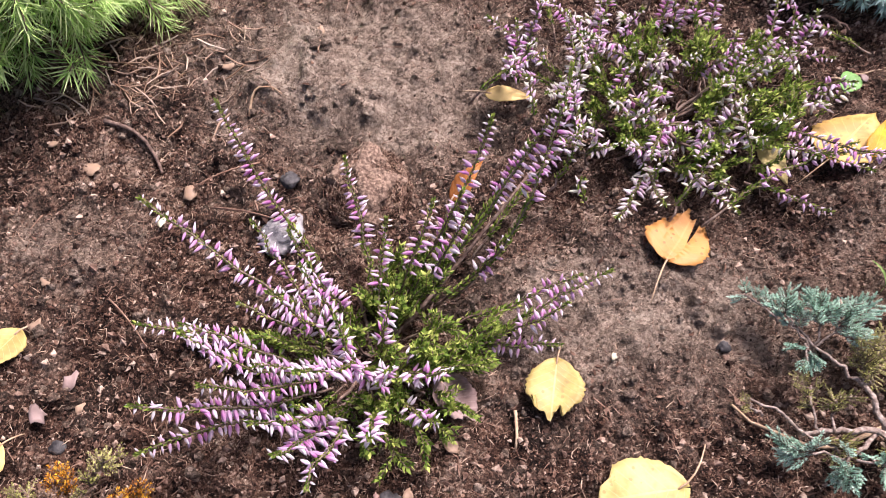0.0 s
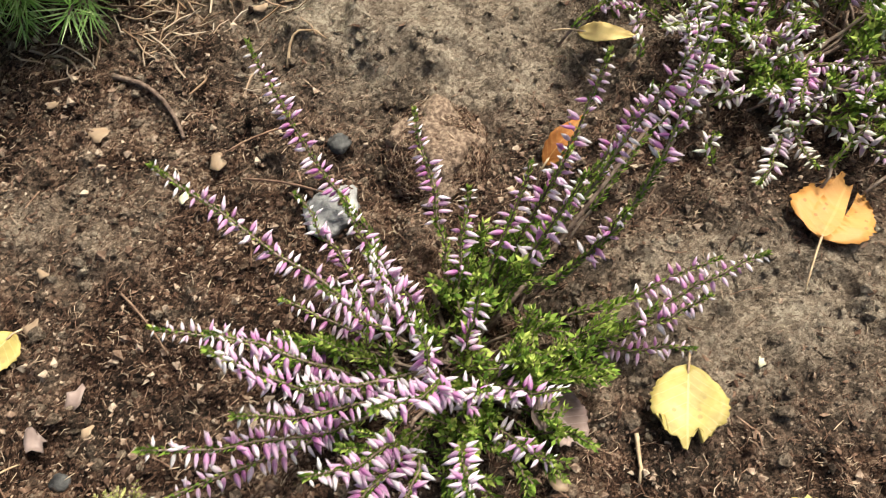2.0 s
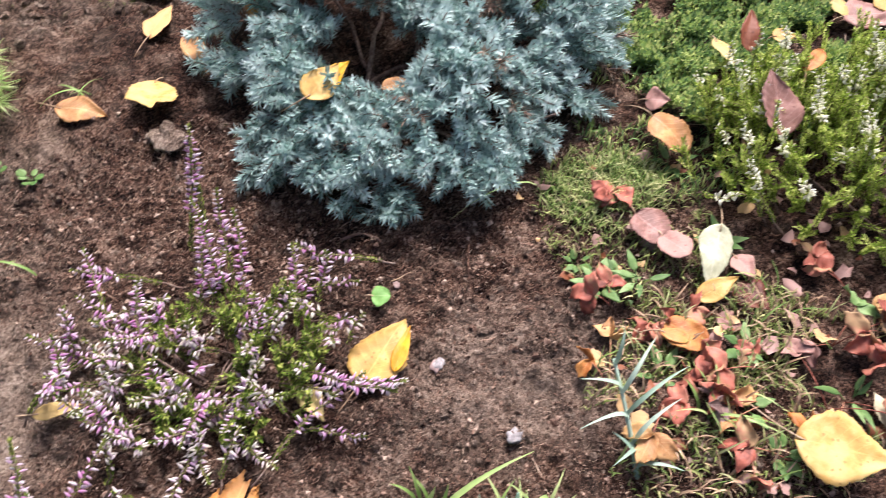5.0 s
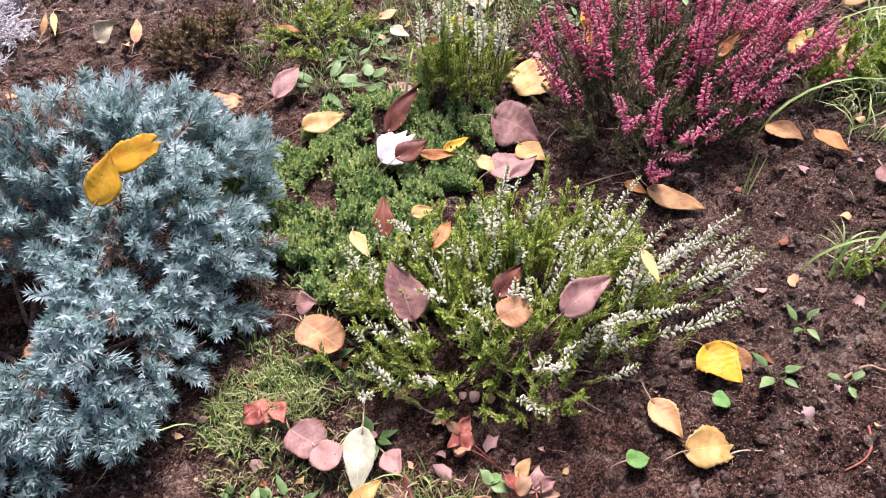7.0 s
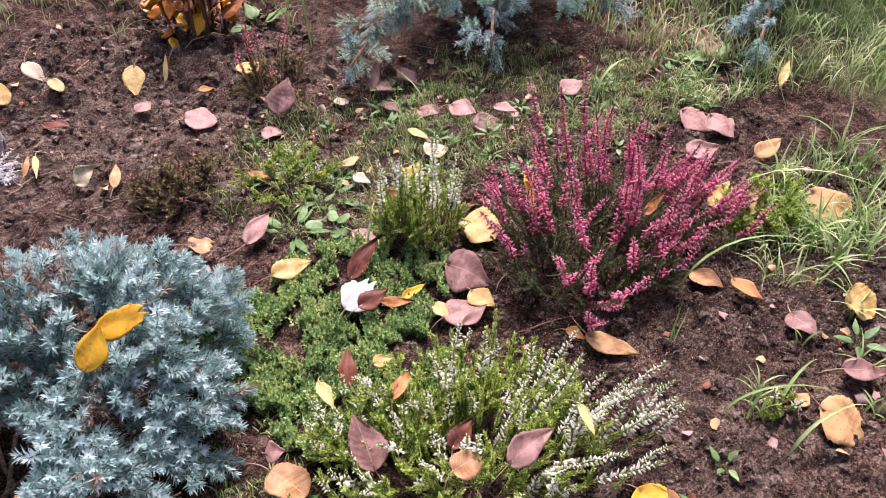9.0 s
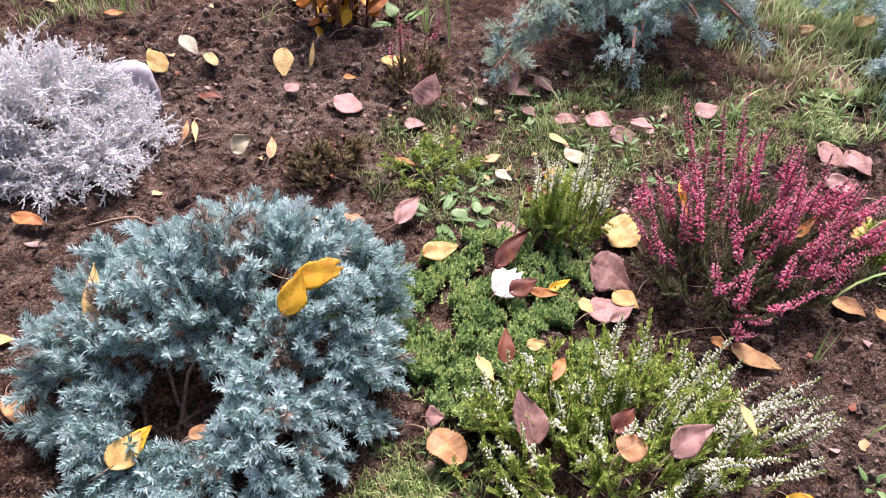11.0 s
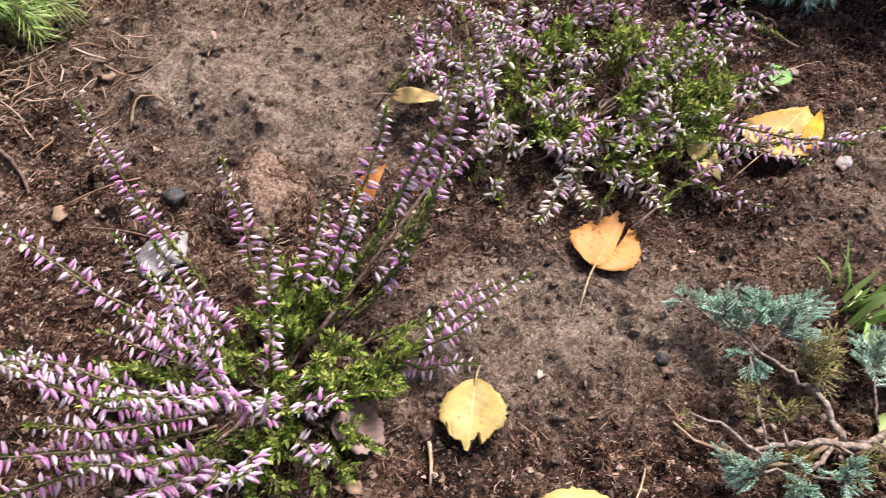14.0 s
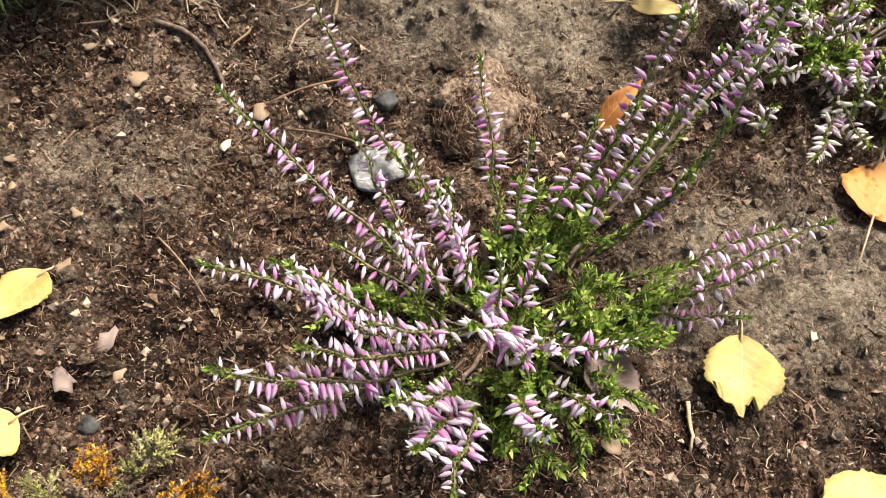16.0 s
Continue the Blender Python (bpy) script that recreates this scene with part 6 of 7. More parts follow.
# ---------------------------------------------------------------- the bed
rng = np.random.default_rng(21)
blue_juniper()
dwarf_spruce()
spreading_juniper(1.92, 1.60, 0.34, 0.36, 18, 20, "wide blue-grey juniper with arching branches", 400, ((1.300, 1.345, 0.07), (1.345, 1.375, 0.10), (1.40, 1.40, 0.13), (1.47, 1.40, 0.17), (1.50, 1.44, 0.21), (1.60, 1.225, 0.09), (1.66, 1.27, 0.13), (1.70, 1.30, 0.15), (1.80, 1.21, 0.12), (1.92, 1.20, 0.12), (1.60, 1.36, 0.20)))
spreading_juniper(2.48, 1.12, 0.30, 0.24, 14, 14, "blue-grey juniper rising out of long grass", 420, ((2.06, 0.885, 0.05), (2.12, 0.97, 0.11), (2.2, 1.03, 0.15)))
silver_bush()
pink_heather()
pale_heather()
white_heather()
red_heather()
small_heathers()
creeping_juniper()
golden_conifer()
sedum_mat()

# brown shrub at the back
VIVID = leaf_material("vivid_orange_leaf", (0.70, 0.27, 0.035), (0.58, 0.17, 0.02), (0.74, 0.38, 0.08), (0.30, 0.09, 0.02))
RED_STEM = material("red_brown_stem", [(0.3, (0.07, 0.030, 0.020)), (0.7, (0.22, 0.10, 0.06))], 200, 0.7, 0.4, 500, ob_random=0.5)
shrub = thing("brown_shrub", 1.18, 1.87, gz(1.18, 1.87), "bare brown-stemmed shrub with a few orange leaves", "shrub")
for i in range(30):
    a, r = rng.uniform(0, 6.283), rng.uniform(0.01, 0.085)
    foot = np.array([math.cos(a) * r, math.sin(a) * r, 0])
    V, T = tube(bezier(foot, foot * 1.1 + [0, 0, 0.12], foot * 1.8 + np.append(rng.normal(0, 0.02, 2), 0.3), 8), np.linspace(0.004, 0.002, 8), 6)
    stem = piece("stem", build_mesh("stem", V, T, [RED_STEM]), shrub)
    for j in range(3):
        tint = (VIVID, LEAF["M"], VIVID, LEAF["D"])[int(rng.integers(4))]
        p = foot * 1.3 + [rng.normal(0, 0.02), rng.normal(0, 0.02), rng.uniform(0.02, 0.28)]
        piece("leaf", leaf_mesh("leaf", 0.046, 0.032, "b", 0.3, tint, int(rng.integers(1e6)), 10, 4), stem, m=pose(*p, rng.normal(0, 40), rng.normal(20, 30), rng.uniform(0, 360)))

# dropped brown needles at the edge of the spruce
litter = Heap()
nV, nT = tube(np.array([(0, 0, -0.5), (0.10, 0.03, 0.0), (0, 0, 0.5)]), np.array([0.03, 0.035, 0.02]), 3)
for cx, cy, rx, ry, k in ((-0.06, 0.73, 0.05, 0.05, 260), (-0.16, 0.66, 0.08, 0.06, 200), (-0.20, 0.50, 0.08, 0.05, 120)):
    P = np.stack([rng.normal(cx, rx * 0.6, k), rng.normal(cy, ry * 0.6, k)], 1)
    D = np.stack([rng.normal(0.6, 1, k), rng.normal(0, 1, k), rng.normal(0, 0.18, k)], 1)
    litter.scatter(nV, nT[:12], frames_along(D, rng.uniform(0, 6.28, k)) * rng.uniform(0.012, 0.030, k)[:, None, None], np.column_stack([P, ground_z(P[:, 0], P[:, 1]) + 0.004]))
tagged(new("dropped_needles", litter.mesh("dropped_needles", [DRY_NEEDLE])), "dropped rust-brown spruce needles on the soil", "plant litter", kind="stuff")

# lawn, turf and weeds
turf_patch("lawn", 0.45, 2.75, 0.95, 0.62, 9000, 0.055, LAWN, "short green lawn beyond the bed", 0.0026)
turf_patch("lawn", 2.55, 1.15, 0.60, 0.60, 7200, 0.09, LAWN, "long green grass beside the bed", 0.003)
turf_patch("lawn", 1.75, 2.35, 0.8, 0.5, 5000, 0.07, LAWN, "green grass behind the juniper", 0.003)
turf_patch("turf", 1.22, 1.16, 0.30, 0.24, 6000, 0.030, TURF, "thin green turf on bare soil", 0.0016)
turf_patch("turf", 1.60, 1.10, 0.32, 0.22, 4400, 0.028, TURF, "thin green turf on bare soil", 0.0016)
turf_patch("turf", 0.69, 0.50, 0.09, 0.11, 1500, 0.018, MOSS, "yellow-green creeping turf beside the juniper", 0.0016)
turf_patch("turf", 0.80, 0.62, 0.10, 0.12, 2400, 0.016, SEDUM, "low green shoots between juniper and heather", 0.0018)
turf_patch("turf", 0.70, 0.32, 0.12, 0.09, 1200, 0.018, MOSS, "thin yellow-green weeds", 0.0016)
turf_patch("turf", 1.80, 0.97, 0.24, 0.12, 3000, 0.030, TURF, "thin weedy turf behind the red heather", 0.0018)
turf_patch("turf", 1.98, 0.92, 0.14, 0.10, 500, 0.06, GRASS, "loose grass at the edge of the bed", 0.0026)
turf_patch("dry_grass", 1.98, 1.05, 0.16, 0.08, 380, 0.045, STRAW, "flattened dry grass below the juniper", 0.0022)
turf_patch("dry_grass", 2.08, 1.19, 0.16, 0.11, 520, 0.06, STRAW, "matted dry straw-coloured grass under the juniper", 0.0024)
turf_patch("turf", 1.52, 1.26, 0.26, 0.14, 1500, 0.022, TURF, "thin weedy turf below the juniper", 0.0016)
turf_patch("turf", 0.69, 0.545, 0.07, 0.05, 1500, 0.020, TURF, "bright yellow-green grass beside the juniper", 0.0014)
turf_patch("turf", 0.72, 0.325, 0.05, 0.04, 500, 0.010, MOSS, "patch of yellow moss under strawberry leaves", 0.0018)
turf_patch("turf", 1.65, 0.50, 0.12, 0.10, 420, 0.075, GRASS, "loose tuft of bright grass at the bed edge", 0.003)
turf_patch("turf", 0.225, 1.08, 0.05, 0.04, 260, 0.014, MOSS, "small tuft of moss on dark soil", 0.0014)
turf_patch("turf", 1.85, 0.50, 0.16, 0.14, 800, 0.07, GRASS, "loose long grass on the bed edge", 0.0026)
turf_patch("turf", 0.71, 0.29, 0.15, 0.11, 620, 0.030, STRAW, "dry pale grass blades among strawberry runners", 0.0022)
turf_patch("turf", 0.71, 0.29, 0.16, 0.11, 1900, 0.014, MOSS, "mossy green weeds under strawberry leaves", 0.0018)
turf_patch("turf", 0.70, 0.30, 0.15, 0.10, 150, 0.045, GRASS, "loose grass among strawberry runners", 0.002)
for x, y, n, L, w, lean, lab in (
    (1.348, 0.469, 3, 0.09, 0.004, 0.3, "tall grass sprout on dark soil"), (1.102, 0.879, 3, 0.10, 0.005, 0.25, "upright green grass blade at the heather foot"),
    (1.364, 0.33, 9, 0.07, 0.0028, 0.6, "thin tangled grass tuft on soil"), (1.52, 0.27, 8, 0.07, 0.0026, 0.7, "thin tangled grass tuft on soil"),
    (1.80, 0.46, 14, 0.13, 0.004, 0.6, "loose tuft of long grass"), (1.74, 0.40, 10, 0.11, 0.004, 0.7, "loose tuft of long grass"), (1.95, 0.60, 14, 0.15, 0.004, 0.6, "loose tuft of long grass"),
    (1.19, 1.24, 10, 0.06, 0.002, 0.4, "fine upright grass in thin turf"), (1.27, 1.33, 10, 0.08, 0.002, 0.4, "fine upright grass in thin turf"), (1.12, 1.17, 8, 0.05, 0.0025, 0.6, "short grass in thin turf"),
):
    grass_tuft(x, y, n, L, w, lean, lab)
for x, y, n, L, w, lean, lab in (
    (0.404, 0.287, 5, 0.045, 0.004, 0.5, "short bright green grass sprout"), (0.66, 0.28, 8, 0.07, 0.003, 0.75, "flat grass tuft among strawberry leaves"),
    (0.068, 0.65, 3, 0.03, 0.0025, 0.85, "small flattened grass on soil"), (0.16, 0.88, 4, 0.06, 0.003, 0.85, "flattened grass blades on soil"),
    (0.03, 0.73, 2, 0.035, 0.0022, 0.3, "single thin grass stalk"), (1.0, 1.95, 6, 0.1, 0.003, 0.6, "grass tuft under the brown shrub"), (1.36, 1.75, 10, 0.16, 0.003, 0.4, "tall grass by the spreading juniper"),
):
    grass_tuft(x, y, n, L, w, lean, lab)
# a leaning blue-green grass stem, jointed, with long blades from its joints
reed = thing("wild_grass", 0.577, 0.252, gz(0.577, 0.252), "jointed blue-green grass stem leaning over strawberry runners", "grass", "grass tufts")
reed_path = bezier((0, 0, -0.002), (0.002, 0.035, 0.040), (0.008, 0.086, 0.058), 9)
V, T = tube(reed_path, np.linspace(0.0026, 0.0014, 9), 6)
reed_stem = piece("stem", build_mesh("stem", V, T, [BLUE_GRASS]), reed)
for at, yaw, length, lean in ((0.25, 205, 0.050, 0.7), (0.30, 20, 0.062, 0.8), (0.50, 178, 0.058, 0.85), (0.55, 8, 0.070, 0.85), (0.72, 30, 0.060, 0.8), (0.75, 165, 0.048, 0.8), (0.95, 60, 0.040, 0.5), (0.1, -40, 0.045, 0.8), (0.15, 120, 0.04, 0.7)):
    p, _, _ = along_path(reed_path, [at])
    V, T = grass_blade_mesh(length, 0.0042, lean, int(at * 100))
    piece("blade", build_mesh("blade", V, T, [BLUE_GRASS]), reed_stem, m=pose(*p[0], 0, 0, yaw))
for x, y, n, L, w, lean in ((0.398, 0.280, 6, 0.06, 0.0045, 0.35), (0.44, 0.225, 8, 0.055, 0.004, 0.6), (0.47, 0.235, 8, 0.06, 0.004, 0.6), (0.405, 0.268, 7, 0.055, 0.0042, 0.6), (0.452, 0.262, 9, 0.060, 0.004, 0.65), (0.495, 0.250, 8, 0.055, 0.004, 0.7), (0.425, 0.245, 6, 0.05, 0.004, 0.6)):
    grass_tuft(x, y, n, L, w, lean, "bright green grass sprout among juniper runners")
for x, y, n, L, w, lean in ((1.332, 0.31, 6, 0.07, 0.0045, 0.35), (1.471, 0.224, 6, 0.06, 0.004, 0.4), (1.27, 0.169, 8, 0.05, 0.0035, 0.4), (1.484, 0.349, 3, 0.04, 0.005, 0.5), (1.60, 0.34, 8, 0.09, 0.0045, 0.6), (1.66, 0.42, 9, 0.10, 0.0045, 0.6), (1.70, 0.48, 10, 0.12, 0.005, 0.6), (1.58, 0.24, 7, 0.07, 0.004, 0.5), (1.78, 0.62, 9, 0.12, 0.005, 0.6)):
    grass_tuft(x, y, n, L, w, lean, "bright green grass sprout on dark soil")
long_blade(-0.004, 0.650, 0.055, 0.006, 0.75, 55, "bent bright green grass blade on soil")
long_blade(0.098, 0.632, 0.06, 0.003, 0.93, 150, "flattened thin grass blade on soil")
long_blade(1.31, 0.245, 0.13, 0.005, 0.93, -8, "flat green blade lying across soil")
long_blade(1.36, 0.30, 0.10, 0.005, 0.92, 5, "flat green blade lying across soil")
long_blade(1.095, 0.868, 0.11, 0.006, 0.3, 70, "broad upright green blade beside the small heather")
long_blade(1.43, 0.53, 0.22, 0.005, 0.9, -30, "long pale green arching blade")
long_blade(1.30, 0.34, 0.16, 0.004, 0.93, -40, "long green blade lying on soil")
long_blade(0.62, 0.56, 0.12, 0.002, 0.94, 185, "thin pale grass stalk lying on soil")
long_blade(1.62, 0.62, 0.3, 0.004, 0.85, -60, "long arching blade at the bed edge")
long_blade(1.36, 1.62, 0.34, 0.005, 0.3, 60, "tall green stem by the spreading juniper")
weed(0.418, 0.212, 3, 0.033, 0.020, PALE_WEED, "broad pale green weed leaves in the juniper", "r", 0.55)
weed(0.478, 0.222, 3, 0.032, 0.018, PALE_WEED, "broad pale green weed leaves in the juniper", "r", 0.6)
long_blade(0.392, 0.264, 0.115, 0.0055, 0.88, 16, "long arching green grass blade")
weed(1.111, 1.076, 9, 0.055, 0.015, WEED, "flat green dandelion rosette in turf", "b", 0.15, "dandelion", "weed")
weed(1.005, 1.019, 8, 0.05, 0.014, WEED, "flat green dandelion rosette on soil", "b", 0.15, "dandelion", "weed")
weed(1.07, 0.99, 5, 0.03, 0.02, WEED, "pale green clover-like weed", "r", 0.3)
weed(0.008, 0.777, 2, 0.028, 0.010, WEED, "tiny pointed green seedling", "b", 0.8, "seedling", "seedling")
weed(0.095, 0.768, 6, 0.012, 0.010, WEED, "tiny cluster of round seedling leaves", "r", 0.6, "seedling", "seedling")
weed(0.06, 0.79, 4, 0.010, 0.008, WEED, "tiny cluster of round seedling leaves", "r", 0.6, "seedling", "seedling")
weed(0.65, 0.44, 7, 0.014, 0.009, WEED, "small green weed beside the turf", "b", 0.5)
weed(0.62, 0.47, 6, 0.013, 0.008, WEED, "small green weed beside the turf", "b", 0.5)
weed(1.161, 0.257, 4, 0.022, 0.011, WEED, "small four-leaved green weed on dark soil", "b", 0.4)
weed(1.24, 0.285, 4, 0.018, 0.009, WEED, "small green weed on dark soil", "b", 0.5)
weed(1.22, 0.21, 3, 0.014, 0.009, WEED, "small round green leaf on soil", "r", 0.3)
weed(1.55, 0.30, 5, 0.03, 0.012, WEED, "green weed among grass", "b", 0.5)
weed(1.75, 0.55, 6, 0.035, 0.018, WEED, "green weed among long grass", "b", 0.5)
weed(2.05, 0.98, 6, 0.06, 0.03, WEED, "broad green weed under the juniper", "b", 0.5)
weed(1.30, 1.80, 7, 0.06, 0.035, WEED, "broad green leaves behind the heather", "b", 0.6)
# small weeds strewn through the thin turf behind the heathers
for k in range(34):
    x, y = 1.0 + 0.62 * rng.random(), 0.93 + 0.40 * rng.random()
    weed(x, y, 4 + k % 3, rng.uniform(0.014, 0.026), rng.uniform(0.006, 0.011), WEED, "small broad-leaved green weed in thin turf", "b", rng.uniform(0.2, 0.7))
for k in range(16):
    x, y = 1.62 + 0.40 * rng.random(), 0.86 + 0.26 * rng.random()
    weed(x, y, 4 + k % 3, rng.uniform(0.018, 0.032), rng.uniform(0.007, 0.013), WEED, "small broad-leaved green weed in thin turf", "b", rng.uniform(0.2, 0.7))
for k in range(9):
    x, y = 0.60 + 0.28 * rng.random(), 0.20 + 0.28 * rng.random()
    weed(x, y, 4 + k % 3, rng.uniform(0.014, 0.024), rng.uniform(0.006, 0.011), WEED, "small green weed among strawberry runners", "b", rng.uniform(0.2, 0.7))
weed(0.78, 0.56, 5, 0.018, 0.008, WEED, "small green weed under white heather", "b", 0.5)
for x, y, n, mats, lab in (
    (0.685, 0.384, 3, [RED_WEED], "wild strawberry with coral red autumn leaves"), (0.627, 0.411, 2, [RED_WEED], "small red strawberry runner on soil"),
    (0.664, 0.350, 2, [RED_WEED, RED_WEED, LEAF["O"]], "wild strawberry with coral red autumn leaves"), (0.732, 0.301, 2, [RED_WEED, RED_WEED, LEAF["O"]], "wild strawberry with coral and orange leaves"),
    (0.763, 0.250, 2, [RED_WEED, LEAF["M"], LEAF["T"]], "strawberry runner with withered brown-red leaves"), (0.663, 0.278, 1, [RED_WEED, LEAF["O"], WEED], "wild strawberry with orange and red leaves"),
    (0.631, 0.307, 1, [LEAF["T"], RED_WEED], "strawberry runner with fading orange leaves"), (0.70, 0.335, 1, [RED_WEED, RED_WEED, LEAF["M"]], "wild strawberry with red and green leaves"),
    (0.80, 0.30, 3, [RED_WEED, WEED, LEAF["M"]], "wild strawberry with withered leaves"), (0.84, 0.25, 2, [RED_WEED, LEAF["M"], WEED], "wild strawberry with withered leaves"),
    (0.70, 0.22, 2, [LEAF["O"], RED_WEED, WEED], "strawberry runner with fading leaves"), (0.720, 0.545, 2, [RED_WEED], "small crimson strawberry by the heather foot"),
    (0.590, 0.335, 2, [LEAF["O"], LEAF["T"]], "withered strawberry runner on bare soil"), (0.86, 0.34, 3, [RED_WEED, LEAF["T"]], "withered strawberry leaves under white heather"),
):
    strawberry(x, y, n, mats, lab)
for k in range(4):
    x, y = 0.66 + 0.20 * rng.random(), 0.20 + 0.13 * rng.random()
    strawberry(x, y, 2, [(LEAF["K"], LEAF["T"], RED_WEED, LEAF["B"], LEAF["K"], PALE_WEED)[(k + j) % 6] for j in range(2)], "withered strawberry runner with brown-pink leaves")

# stones, clods, twigs
lump_thing("stone", -0.060, 0.342, 0.0175, 0.30, STONE, "pale grey stone beside the pink heather", "stone", 1)
lump_thing("stone", -0.060, 0.391, 0.008, 0.5, DARK_STONE, "small dark grey stone beside a pale one", "stone", 8)
fibrous_clod(0.004, 0.384, 0.033, "round fibrous clod of peat and roots")
lump_thing("boulder", 0.605, 1.672, 0.060, 1.4, BOULDER, "smooth lilac-grey boulder behind the silver bush", "boulder", 3, 4, 0.5, 0.09)
lump_thing("pebble", 0.490, 0.318, 0.0068, 0.45, STONE, "small flat white pebble on soil", "pebble", 4, 3, 0.9, 0.4)
lump_thing("pebble", 0.45, 0.41, 0.0065, 0.6, STONE, "small pinkish pebble on soil", "pebble", 5)
lump_thing("soil_clod", 0.247, 0.772, 0.022, 0.5, SOIL, "clod of dry soil near a yellow leaf", "soil clod", 6, 4, 0.75, 0.3)
twig(-0.217, 0.446, 0.066, -40, 0.0022, "dark curved twig pressed into the soil")
twig(0.112, 0.205, 0.026, -92, 0.0014, "short straw-coloured stick on soil", STRAW, 0.03)
twig(0.435, 0.515, 0.022, 0, 0.001, "short pale stick on soil", STRAW, 0.03)
twig(-0.1, 0.455, 0.032, 30, 0.0012, "curled straw-coloured rootlet on the soil", STRAW, 0.4)
twig(0.035, 0.60, 0.03, 65, 0.0022, "flat pale brown piece of bark", STRAW, 0.1)
twig(0.40, 0.58, 0.045, -30, 0.002, "dark short twig below the juniper")
twig(-0.285, 0.475, 0.05, -30, 0.0013, "grey-brown root at the foot of the spruce")
twig(0.93, 0.41, 0.13, -35, 0.0016, "long bare stem under white heather")
twig(0.45, 1.28, 0.14, -30, 0.0015, "long dry stem below the silver bush", STRAW)
twig(1.18, 0.62, 0.14, -30, 0.0012, "thin dry stem on dark soil", STRAW)
twig(1.74, 0.72, 0.25, -50, 0.0012, "thin dry stem on dark soil", STRAW)
twig(1.05, 1.75, 0.2, 10, 0.0016, "dry stem on tilled soil", STRAW)
twig(1.9, 1.0, 0.15, 40, 0.003, "pale broken stick below the juniper", STRAW)
twig(0.36, 0.19, 0.1, 170, 0.0016, "bare pale runner on soil", STRAW, 0.2)

lump_thing("pebble", -0.198, 0.180, 0.0058, 0.55, DARK_STONE, "small dark oval pebble on soil", "pebble", 7)
lump_thing("pebble", 0.027, 0.141, 0.0095, 0.5, DARK_STONE, "dark rounded stone pressed into peat", "pebble", 9, 3, 0.5)
lump_thing("pebble", 0.267, 0.252, 0.005, 0.6, DARK_STONE, "tiny dark grey pebble on soil", "pebble", 11, 3, 0.5)
lump_thing("soil_clod", -0.045, 0.525, 0.011, 0.5, SOIL, "pale crumbly clod on the sandy patch", "soil clod", 12, 4, 0.6, 0.3)
twig(1.058, 0.222, 0.032, -28, 0.0012, "short dry stalk beside a ragged leaf", STRAW, 0.1)
twig(1.217, 0.217, 0.07, -26, 0.0022, "pale bare root on dark soil", STRAW, 0.15)
twig(1.196, 0.171, 0.07, -160, 0.0016, "reddish runner stem on soil", RED_WEED, 0.2)
twig(1.142, 0.185, 0.035, 80, 0.0011, "short dry straw on soil", STRAW, 0.05)
twig(0.903, 0.496, 0.13, -78, 0.0018, "long bare stem under white heather", TWIG, 0.12)

# a small tag at the back of the bed
def diamond(name, w, h, d, mat):
    V = np.array([(-w, 0, 0), (0, 0, -h), (w, 0, 0), (0, 0, h), (-w, d, 0), (0, d, -h), (w, d, 0), (0, d, h)])
    T = np.array([(0, 1, 2), (0, 2, 3), (6, 5, 4), (7, 6, 4), (0, 4, 5), (0, 5, 1), (1, 5, 6), (1, 6, 2), (2, 6, 7), (2, 7, 3), (3, 7, 4), (3, 4, 0)])
    return build_mesh(name, V, T, [mat], smooth=False)


TAG_WHITE = material("tag_white", [(0.4, (0.78, 0.76, 0.74)), (0.6, (0.86, 0.84, 0.82))], 30, 0.4, 0)
TAG_PINK = material("tag_pink", [(0.4, (0.62, 0.12, 0.20)), (0.6, (0.74, 0.22, 0.30))], 30, 0.4, 0)
tag = piece("plant_tag", diamond("plant_tag", 0.020, 0.042, 0.0015, TAG_WHITE), m=pose(0.19, 1.475, gz(0.19, 1.475) + 0.042, -25, 0, 10))
tagged(tag, "small white plant tag with pink rim stuck in soil", "plant tag")
piece("rim", diamond("rim", 0.025, 0.050, 0.0015, TAG_PINK), tag, "pink rim", Matrix.Translation((0, 0.003, 0)))

# fallen leaves
fallen_leaf(0.142, 0.237, 0.006, -101, 0.046, 0.037, "P", "n", .1, 0, "pale yellow fallen birch leaf with a ragged tip")
fallen_leaf(0.231, 0.317, 0.008, 54, 0.066, 0.047, "O", "t", .12, 0, "orange fallen leaf torn into two lobes on the soil")
fallen_leaf(0.381, 0.412, 0.010, 45, 0.074, 0.060, "Y", "b", .08, 1, "yellow fallen leaf with one edge folded over beside heather")
fallen_leaf(-0.242, 0.260, 0.006, -110, 0.036, 0.028, "P", "b", .12, 0, "pale yellow fallen birch leaf on bare soil")
fallen_leaf(-0.233, 0.179, 0.005, -136, 0.028, 0.026, "Y", "b", .1, 0, "yellow fallen leaf with a bent stalk on bare soil")
fallen_leaf(0.216, 0.150, 0.008, -172, 0.060, 0.044, "P", "n", .1, 0, "large pale yellow fallen leaf with a notched edge")
fallen_leaf(0.070, 0.359, 0.03, 51, 0.035, 0.015, "O", "b", .4, 0, "small orange-brown leaf curled beside the pink heather")
fallen_leaf(0.061, 0.222, 0.008, -48, 0.035, 0.029, "K", "n", .35, 0, "mauve-brown withered leaf under the heather")
fallen_leaf(0.101, 0.466, 0.02, -3, 0.037, 0.015, "Y", "b", .3, 0, "narrow yellow leaf caught under heather sprigs")
fallen_leaf(0.325, 0.419, 0.012, -74, 0.039, 0.022, "P", "b", .2, 0, "pale cream leaf caught in the heather")
